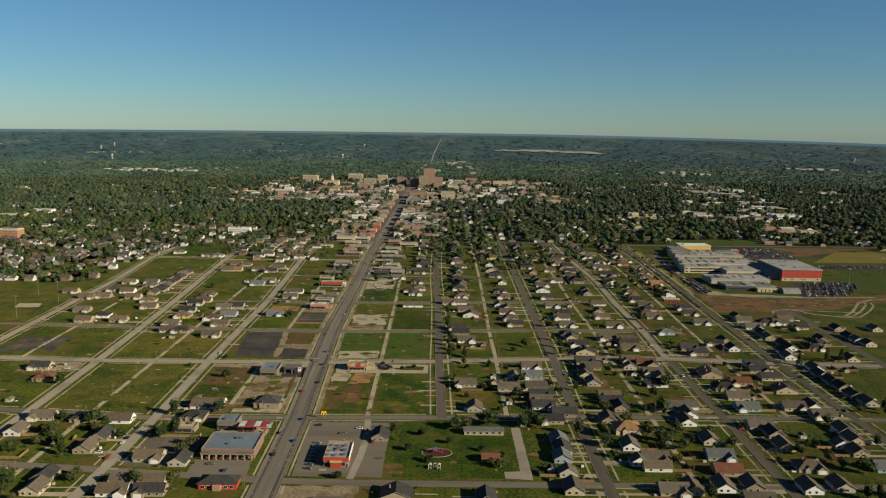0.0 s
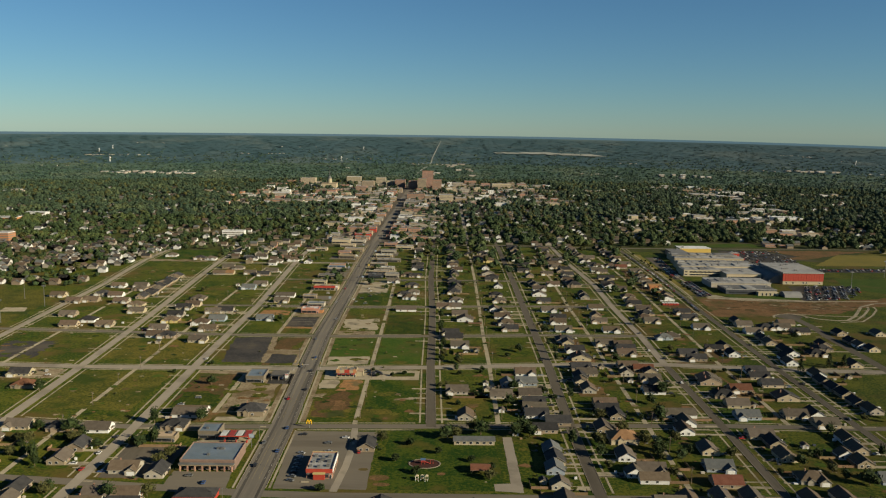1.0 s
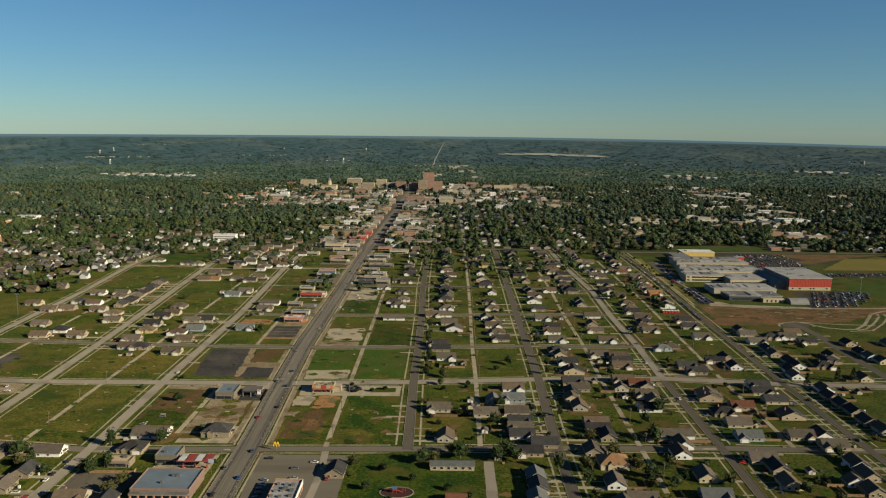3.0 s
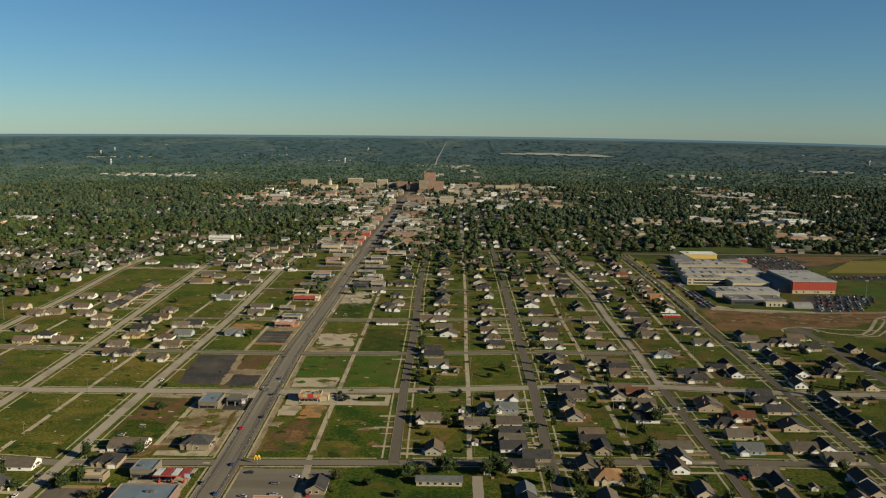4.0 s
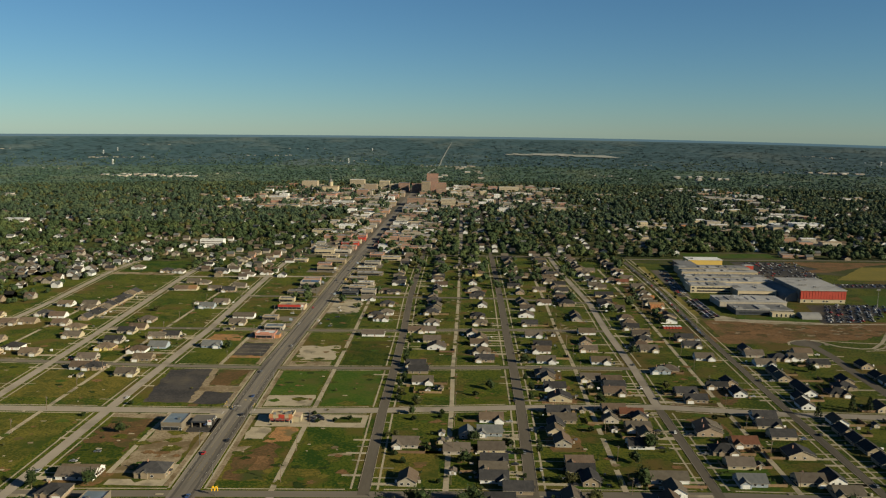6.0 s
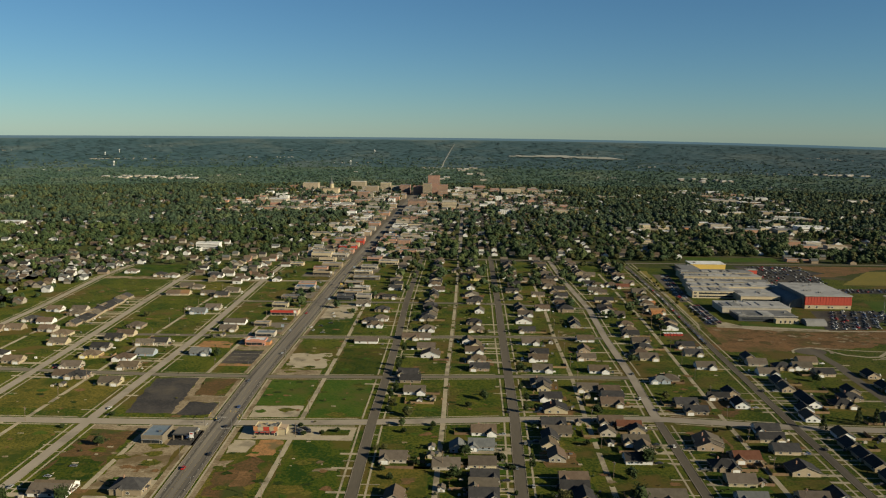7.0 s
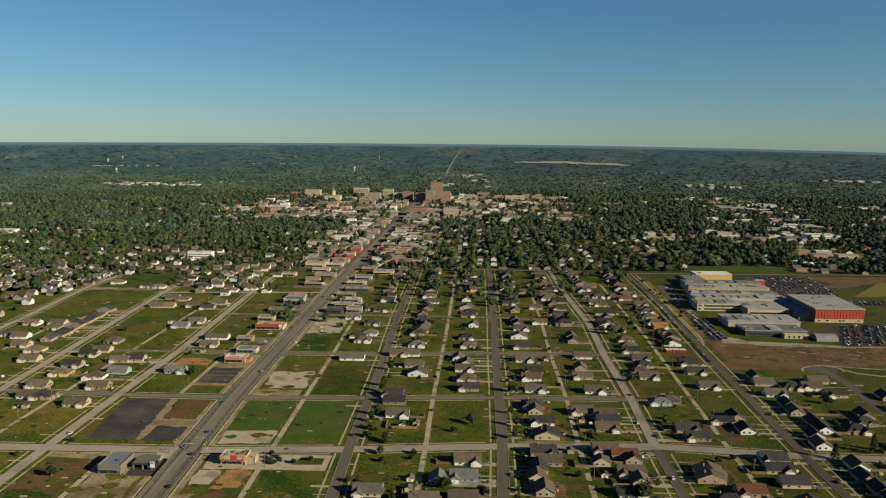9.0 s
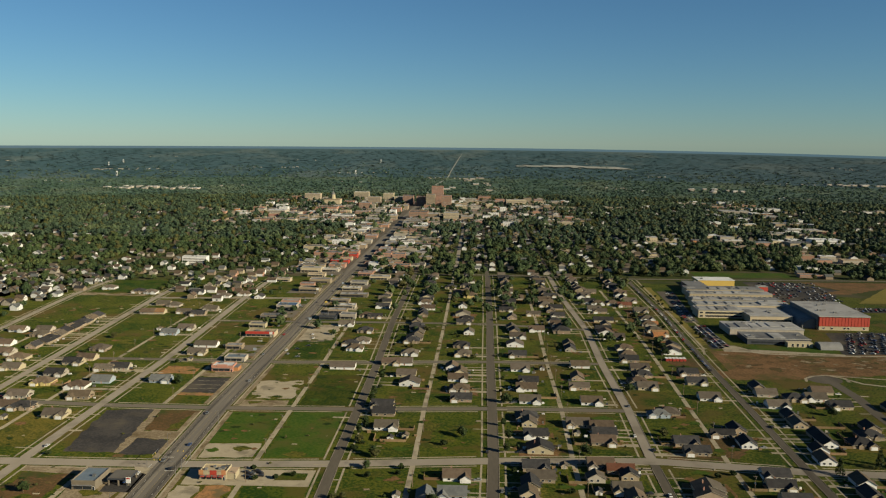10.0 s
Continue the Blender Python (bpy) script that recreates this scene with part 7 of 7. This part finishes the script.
def far_shed(x, y, w, d, h, roof):
    px, py, z, s = beyond(x, y)
    a, b, c = w * s / 2, d * s / 2, h * s + 0.5
    FARSHEDS.box(px - a, py - b, z - 0.3, px + a, py + b, z + c, 0)
    FARSHEDS.box(px - a - 0.3, py - b - 0.3, z + c, px + a + 0.3, py + b + 0.3, z + c + 0.5, {"white": 1, "pale": 2, "grey": 3}[roof])


for i in range(22):
    far_shed(-1480 + 19 * i + random.uniform(-12, 12), 3620 + random.uniform(-120, 120), random.uniform(9, 30), 30, random.uniform(3, 7), random.choice(["white", "pale"]))
for i in range(14):
    far_shed(1060 + 16 * i + random.uniform(-8, 8), 3880 + random.uniform(-160, 160), 18, 24, 6, random.choice(["white", "pale", "grey"]))
for i in range(12):
    far_shed(-60 + random.uniform(0, 240), 3500 + random.uniform(0, 1500), 28, 24, 5, random.choice(["white", "pale", "grey"]))
for i in range(10):
    far_shed(2080 + 30 * i, 4780 + random.uniform(-160, 160), 26, 24, 6, random.choice(["white", "pale"]))
for _ in range(26):
    # hamlets and farmsteads in loose rows
    d0, a0 = 1 / random.uniform(1 / 15000.0, 1 / 3300.0), random.uniform(-0.56, 0.56)
    for _ in range(random.randrange(3, 9)):
        d, a = d0 * random.uniform(0.985, 1.015), a0 + random.gauss(0, 0.016)
        far_shed(MID[0] + d * math.sin(a), MID[1] + d * math.cos(a), random.choice([4, 5, 6, 6, 8, 12]) * (0.7 + d / 12000), 16, random.uniform(1.5, 3.5), random.choice(["white", "pale", "grey", "grey"]))
tagged(FARSHEDS.make("distant_sheds", [WALLS["grey"], FLATROOFS["white"], FLATROOFS["pale"], FLATROOFS["grey"]]), "pale distant sheds scattered over the wooded plain", "sheds", kind="stuff")


def water_tower(x, y, tall):
    px, py, z, s = beyond(x, y)
    ob = thing("water_tower", "white water tower rising over the woods", "water tower", "water towers")
    ob.matrix_basis = pose(px, py, z)
    h = tall * s * 0.7
    for k in range(4):
        a = math.pi / 4 + k * math.pi / 2
        Shape().tube(math.cos(a) * h * 0.12, math.sin(a) * h * 0.12, 0, h * 0.75, h * 0.012 + 0.1, h * 0.012 + 0.1, 6).make("leg", TRIM, ob)
    Shape().tube(0, 0, h * 0.70, h * 0.76, h * 0.05, h * 0.16, 10).tube(0, 0, h * 0.76, h * 0.92, h * 0.16, h * 0.16, 10).tube(0, 0, h * 0.92, h, h * 0.16, h * 0.02, 10).make("tank", TRIM, ob)


for x, y, tall in ((-1975, 4800, 45), (-3300, 8000, 50), (-3000, 7000, 45), (-660, 5300, 45), (3400, 6600, 50), (-900, 9000, 45)):
    water_tower(x, y, tall)
# the pale airfield and the road north, drawn in on the raised ground
field = Shape()
for k in range(16):
    x, y = 540 + 58 * k + random.uniform(-20, 20), 8000 - 18 * k + random.uniform(-260, 260)
    w, d = random.uniform(25, 90), random.uniform(60, 420)
    field.add([(q[0], q[1], q[2] + 3.2) for q in (beyond(x - w, y - d), beyond(x + w, y - d), beyond(x + w, y + d), beyond(x - w, y + d))], [(0, 1, 2, 3)])
tagged(field.make("airfield", RUNWAY), "pale runways of an airfield far beyond the town", "airfield", kind="structure")
pts = [(-98, 3050), (-110, 3600), (-100, 4150), (-78, 4650), (-67, 5200), (-77, 6000), (-81, 7580), (-92, 11000), (-106, 18000)]
vs, fs = [], []
for i, (x, y) in enumerate(pts):
    px, py, z, s = beyond(x, y)
    vs += [(px - 3.6 * s - 0.5, py, z + 1.8), (px + 3.6 * s + 0.5, py, z + 1.8)]
    if i:
        fs.append((2 * i - 2, 2 * i - 1, 2 * i + 1, 2 * i))
tagged(mesh_ob("road", vs, fs, RUNWAY), "pale highway running north over the wooded plain", "road", kind="structure")

# the domed town hall with its spire
ob = thing("town_hall", "cream town hall with a domed tower and spire", "town hall")
ob.matrix_basis = pose(-372, 2765, 0)
Shape().box(-25, -20, 0, 25, 20, 18).make("wall", WALLS["cream"], ob)
Shape().box(-26, -21, 18, 26, 21, 19.5).make("roof", FLATROOFS["tan"], ob)
Shape().tube(0, 0, 19.5, 34, 8, 7, 10).make("drum", WALLS["cream"], ob)
Shape().tube(0, 0, 34, 42, 7.5, 2.5, 10).tube(0, 0, 42, 62, 1.4, 0.3, 8).make("dome", FLATROOFS["grey"], ob)


# ---- poles and small things ----
def build_pole():
    ob = thing("utility_pole", "weathered wooden utility pole with one crossarm", "utility pole", "utility poles")
    Shape().tube(0, 0, 0, 10.5, 0.2, 0.13, 7).make("mast", POLEWOOD, ob)
    arm = Shape().box(-1.2, -0.08, 9.6, 1.2, 0.08, 9.8).make("crossarm", POLEWOOD, ob)
    Shape().tube(0.5, 0.25, 8.2, 9.2, 0.22, 0.22, 8).make("transformer", STEEL, arm)
    return ob


def build_lamp():
    ob = thing("street_lamp", "tall steel street lamp with a curved arm", "street lamp", "street lamps")
    Shape().tube(0, 0, 0, 9.5, 0.14, 0.09, 7).make("mast", STEEL, ob)
    arm = Shape().box(-0.05, -0.05, 9.4, 2.2, 0.05, 9.52).make("arm", STEEL, ob)
    Shape().box(1.8, -0.16, 9.28, 2.6, 0.16, 9.42).make("lamp_head", STEEL, arm)
    return ob


pole0, lamp0, used = build_pole(), build_lamp(), [False, False]


def stand(i, x, y, turn=0.0):
    m = pose(x, y, 0, 0, 0, turn)
    if used[i]:
        copy_thing((pole0, lamp0)[i], m)
    else:
        used[i] = True
        (pole0, lamp0)[i].matrix_basis = m


for line in [l for l in ALLEYS[1:] if l[-1][1] - l[0][1] > 120]:
    y = line[0][1] + 12
    while y < line[-1][1]:
        stand(0, along(line, y) + 2.8, y)
        y += 46
y = 420
while y < 1400:
    stand(1, along(high, y) - 10.4, y, 0)
    stand(1, along(high, y + 46) + 10.4, y + 46, 180)
    y += 92


def signal(x, y, turn):
    ob = thing("traffic_light", "steel mast-arm traffic light at the crossroads", "traffic light", "traffic lights")
    ob.matrix_basis = pose(x, y, 0, 0, 0, turn)
    Shape().tube(0, 0, 0, 6.6, 0.16, 0.12, 7).make("mast", STEEL, ob)
    arm = Shape().box(0, -0.08, 6.2, 9.0, 0.08, 6.4).make("arm", STEEL, ob)
    for k in (4.5, 8.2):
        Shape().box(k - 0.2, -0.2, 5.2, k + 0.2, 0.2, 6.2).make("signal_head", WALLS["mustard"], arm)


for x, y, a in ((-113, 661, 0), (-91, 676, 180), (-91, 660, 90), (-112, 676, 270)):
    signal(x, y, a)

# the playground: an oval bed with a kerb, a climbing frame, a picnic shelter and a long low hall
ob = thing("playground_bed", "oval dark playground bed with a pale rim", "playground")
ob.matrix_basis = pose(0, 476, 0)
ring = [(9 * math.cos(2 * math.pi * i / 28), 6.5 * math.sin(2 * math.pi * i / 28)) for i in range(28)]
s = Shape()
s.slab([(a, b, 0.10) for a, b in ring], 0.1)
s.make("mulch", surf("dark_rubber_mulch", (0.030, 0.016, 0.014), (0.050, 0.020, 0.016), 0.5, 3.0, 0.95), ob)
s = Shape()
for i in range(28):
    (a, b), (c, d) = ring[i], ring[(i + 1) % 28]
    s.slab([(a, b, 0.35), (a * 1.08, b * 1.08, 0.35), (c * 1.08, d * 1.08, 0.35), (c, d, 0.35)], 0.35)
s.make("rim", KERB, ob)
ob = thing("climbing_frame", "red and blue climbing frame with a slide", "playground equipment")
ob.matrix_basis = pose(0, 476, 0.1)
for x, y in ((-2, -1), (0, -1), (-2, 1), (0, 1), (3.5, 0), (5, 0)):
    Shape().tube(x, y, 0, 2.8, 0.09, 0.09, 6).make("post", WALLS["red"], ob)
Shape().box(-2.2, -1.2, 1.4, 0.2, 1.2, 1.55).make("deck", WALLS["red"], ob)
s = Shape()
s.slab([(0.2, -0.4, 1.5), (3.4, -0.4, 0.2), (3.4, 0.4, 0.2), (0.2, 0.4, 1.5)], 0.1)
s.make("slide", WALLS["red"], ob)
s = Shape()
s.slab([(-2.5, -1.5, 2.8), (0.5, -1.5, 2.8), (0.5, 0, 3.6), (-2.5, 0, 3.6)], 0.1)
s.slab([(-2.5, 0, 3.6), (0.5, 0, 3.6), (0.5, 1.5, 2.8), (-2.5, 1.5, 2.8)], 0.1)
s.make("canopy", FLATROOFS["vivid"], ob)
for x, y, w, d in ((33, 466, 11, 9),):
    ob = thing("picnic_shelter", "open picnic shelter with a brown pitched roof", "shelter")
    ob.matrix_basis = pose(x, y, 0)
    gable_roof(w, d, 2.7, 4.2).make("roof", [ROOFS["red"], POLEWOOD], ob)
    for px in (-w / 2 + 0.4, w / 2 - 0.4):
        for py in (-d / 2 + 0.4, d / 2 - 0.4):
            Shape().box(px - 0.12, py - 0.12, 0, px + 0.12, py + 0.12, 2.75).make("post", POLEWOOD, ob)
ob = thing("park_hall", "long low cream park hall with a grey-green roof", "hall")
ob.matrix_basis = pose(31, 510, 0)
gable_walls(26, 8, 2.8, 4.2).make("wall", WALLS["cream"], ob)
gable_roof(26, 8, 2.8, 4.2).make("roof", [ROOFS["blue"], FASCIA], ob)
for k in range(6):
    opening("window", -10.5 + 4.2 * k, -4, 0.9, 1.8, 1.3, "y", -1, ob, GLASS)


# ---- yard fences ----
FENCEWOOD = surf("weathered_fence_boards", (0.13, 0.088, 0.050), (0.19, 0.130, 0.075), 0.5, 3.0, 0.9, rnd=0.25)


def fence(x, y, w, d):
    """A board fence round three sides of a yard, open to the north."""
    ob = thing("fence", "tan board fence round a back yard", "fence", "yard fences")
    ob.matrix_basis = pose(x, y, 0)
    for ax, ay, bx, by in ((-w / 2, 0, w / 2, 0), (-w / 2, 0, -w / 2, d), (w / 2, 0, w / 2, d)):
        n = max(1, round(math.hypot(bx - ax, by - ay) / 14))
        for k in range(n):
            p0, p1 = (ax + (bx - ax) * k / n, ay + (by - ay) * k / n), (ax + (bx - ax) * (k + 1) / n, ay + (by - ay) * (k + 1) / n)
            Shape().box(min(p0[0], p1[0]) - 0.04, min(p0[1], p1[1]) - 0.04, 0.05, max(p0[0], p1[0]) + 0.04, max(p0[1], p1[1]) + 0.04, 1.8).make("fence_panel", FENCEWOOD, ob)


for x, y, w, d in ((32, 715, 22, 14), (30, 597, 30, 8), (-167, 497, 26, 4), (232, 583, 30, 10), (182, 554, 34, 4), (226, 720, 20, 12), (350, 660, 18, 12), (345, 760, 22, 12),
                   (150, 470, 16, 12), (262, 610, 24, 10), (78, 436, 26, 5), (-262, 460, 20, 12), (45, 832, 14, 12), (148, 815, 14, 14)):
    fence(x, y, w, d)

ob = thing("play_structure", "pale grey play structure with roofs on a mulch bed", "playground equipment")
ob.matrix_basis = pose(-1, 452, 0)
for x, y, h in ((-3, 0, 3.2), (0, 1.5, 2.6), (2.5, -0.5, 3.4)):
    for a in (-0.8, 0.8):
        for b in (-0.8, 0.8):
            Shape().tube(x + a, y + b, 0, h, 0.08, 0.08, 6).make("post", TRIM, ob)
    s = Shape()
    s.add([(x - 1.1, y - 1.1, h), (x + 1.1, y - 1.1, h), (x + 1.1, y + 1.1, h), (x - 1.1, y + 1.1, h), (x, y, h + 0.9)], [(3, 2, 1, 0), (0, 1, 4), (1, 2, 4), (2, 3, 4), (3, 0, 4)])
    s.make("canopy", WALLS["cream"], ob)
    Shape().box(x - 0.9, y - 0.9, 1.2, x + 0.9, y + 0.9, 1.3).make("deck", WALLS["tan"], ob)

# ---- rubble and weeds left on the cleared lots ----
random.seed(17)
bits, weeds = Shape(), []
for _ in range(420):
    x, y = random.uniform(-400, 300), random.uniform(440, 1180)
    if any(abs(along(l, y) - x) < 9 for l in AV_LINES) or abs(along(high, y) - x) < 12 or any(abs(x - a) < 12 and -4 < y - b < 16 for a, b, c in PLACED):
        continue
    if random.random() < 0.45:
        a, b, h = random.uniform(0.4, 2.2), random.uniform(0.3, 1.0), random.uniform(0.1, 0.5)
        bits.box(x - a, y - b, 0, x + a, y + b, h)
    else:
        w = random.uniform(0.8, 2.6)
        weeds.append((x, y, -0.1, w, w * random.uniform(0.5, 1.0)))
tagged(bits.make("rubble", WALKWAY), "scattered pale concrete rubble on cleared lots", "rubble", kind="stuff")
mass("weeds", CROWNS, np.array(weeds), LEAF_WARM, "scattered weeds and small bushes on cleared lots", "bushes")

# ---- yard clutter, hedges and bare spots ----
random.seed(23)
SHRUBS, TUBS = [], Shape()
for x, y, code in PLACED:
    w, d = SIZES[code[0]][:2]
    for _ in range(random.randrange(2, 6)):
        a, b = x + random.choice([-1, 1]) * (w / 2 + random.uniform(0.8, 6)), y + random.uniform(-5, d + 5)
        if any(abs(along(l, b) - a) < 6.5 for l in AV_LINES if l[0][1] < b < l[-1][1]) or on_street(a, b, 5):
            continue
        if random.random() < 0.6:
            s = random.uniform(1.0, 2.8)
            SHRUBS.append((a, b, -0.1, s, s * random.uniform(0.6, 1.1)))
        else:
            s, h = random.uniform(0.4, 1.3), random.uniform(0.5, 1.7)
            TUBS.box(a - s, b - s * 0.7, 0, a + s, b + s * 0.7, h, random.randrange(5))
mass("garden_shrubs", CROWNS, np.array(SHRUBS), LEAF_NEAR, "dark green garden shrubs beside the houses", "shrubs")
tagged(TUBS.make("yard_clutter", [TRIM, STEEL, WALLS["dark"], FENCEWOOD, WALLS["grey"]]), "bins, tubs and small boxes standing in the yards", "yard clutter", kind="stuff")


def spots_of(name, material, count, box, size, label, z0, field=False):
    """Ragged thin spots of other ground on the open lots."""
    s, k = Shape(), 0
    for _ in range(count * 3):
        if k >= count:
            break
        x, y = random.uniform(box[0], box[1]), random.uniform(box[2], box[3])
        r = random.uniform(*size)
        if not field and (any(abs(along(l, y) - x) < 9 + r for l in AV_LINES if l[0][1] < y < l[-1][1]) or abs(along(high, y) - x) < 13 + r or on_street(x, y, 7 + r) or any(abs(x - a) < 8 and -2 < y - b < 12 for a, b, c in PLACED) or (x > 300 and y > 840) or (-190 < x < -106 and 680 < y < 852) or (-90 < x < 60 and y < 540) or (-190 < x < -108 and y < 545) or (-128 < x < -8 and 620 < y < 665)):
            continue
        n = 13
        ring = [(x + r * random.uniform(0.45, 1.2) * math.cos(2 * math.pi * i / n) * 1.35, y + r * random.uniform(0.45, 1.2) * math.sin(2 * math.pi * i / n)) for i in range(n)]
        s.add([(x, y, z0)] + [(a, b, z0) for a, b in ring], [(0, 1 + i, 1 + (i + 1) % n) for i in range(n)])
        z0 += 0.00008
        k += 1
    tagged(s.make(name, material), label, "bare ground", kind="stuff")


spots_of("dead_grass_spots", OLIVE, 540, (-420, 310, 440, 1250), (1.5, 6.0), "dry yellowish spots in the grass lots", 0.051)
spots_of("bare_earth_spots", DIRT, 330, (-420, 310, 440, 1250), (0.8, 4.0), "brown bare spots in the grass lots", 0.100)
spots_of("gravel_spots", GRAVEL, 170, (-420, 310, 440, 1250), (0.5, 2.6), "pale gravel spots in the grass lots", 0.132)
spots_of("lush_spots", LUSH, 120, (-420, 310, 440, 1250), (1.5, 5.0), "deep green weedy spots in the grass lots", 0.150)
spots_of("dark_weed_spots", WEEDY, 400, (-420, 310, 440, 1250), (0.7, 3.2), "dark weeds in the grass lots", 0.172)
spots_of("earth_field_weeds", REDDIRT, 70, (330, 500, 908, 968), (1.5, 6.0), "darker weedy earth in the bare field before the school", 0.051, True)
spots_of("earth_field_gravel", GRAVEL, 45, (330, 500, 908, 966), (0.8, 3.5), "pale gravelly streaks in the bare field before the school", 0.060, True)
k = 0
for x, y, code in PLACED:
    if k < 55 and code[0] != "s" and x > -300 and 440 < y < 1000 and random.random() < 0.28:
        k += 1
        w = SIZES[code[0]][0]
        line = min(AV_LINES, key=lambda l: abs(along(l, y) - x))
        sgn = 1 if along(line, y) > x else -1
        fence(x - sgn * (w / 2 + 6), y + 1, 11, random.uniform(6, 12))
for x, y, a in ((-48, 652, 80), (-46, 656, 75), (-44, 660, 85), (-50, 658, 70), (-40, 653, 95), (-118, 640, 5), (-122, 650, 5), (-115, 652, 5)):
    car(x, y, a, z=0.06)
for x, y, a in ((-330, 650, 40), (-322, 645, 70), (-312, 652, 20), (-306, 641, 90), (-338, 643, 0)):
    car(x, y, a, z=0.06, paint=0)
for k, x, y in ((4, -42, 648), (4, -47, 663), (4, -30, 650), (4, -20, 655)):
    tree(k, x, y, 0.7)
for _ in range(26):
    y = random.uniform(1000, 1330)
    tree(4, random.uniform(322, 331), y, random.uniform(0.5, 0.8))
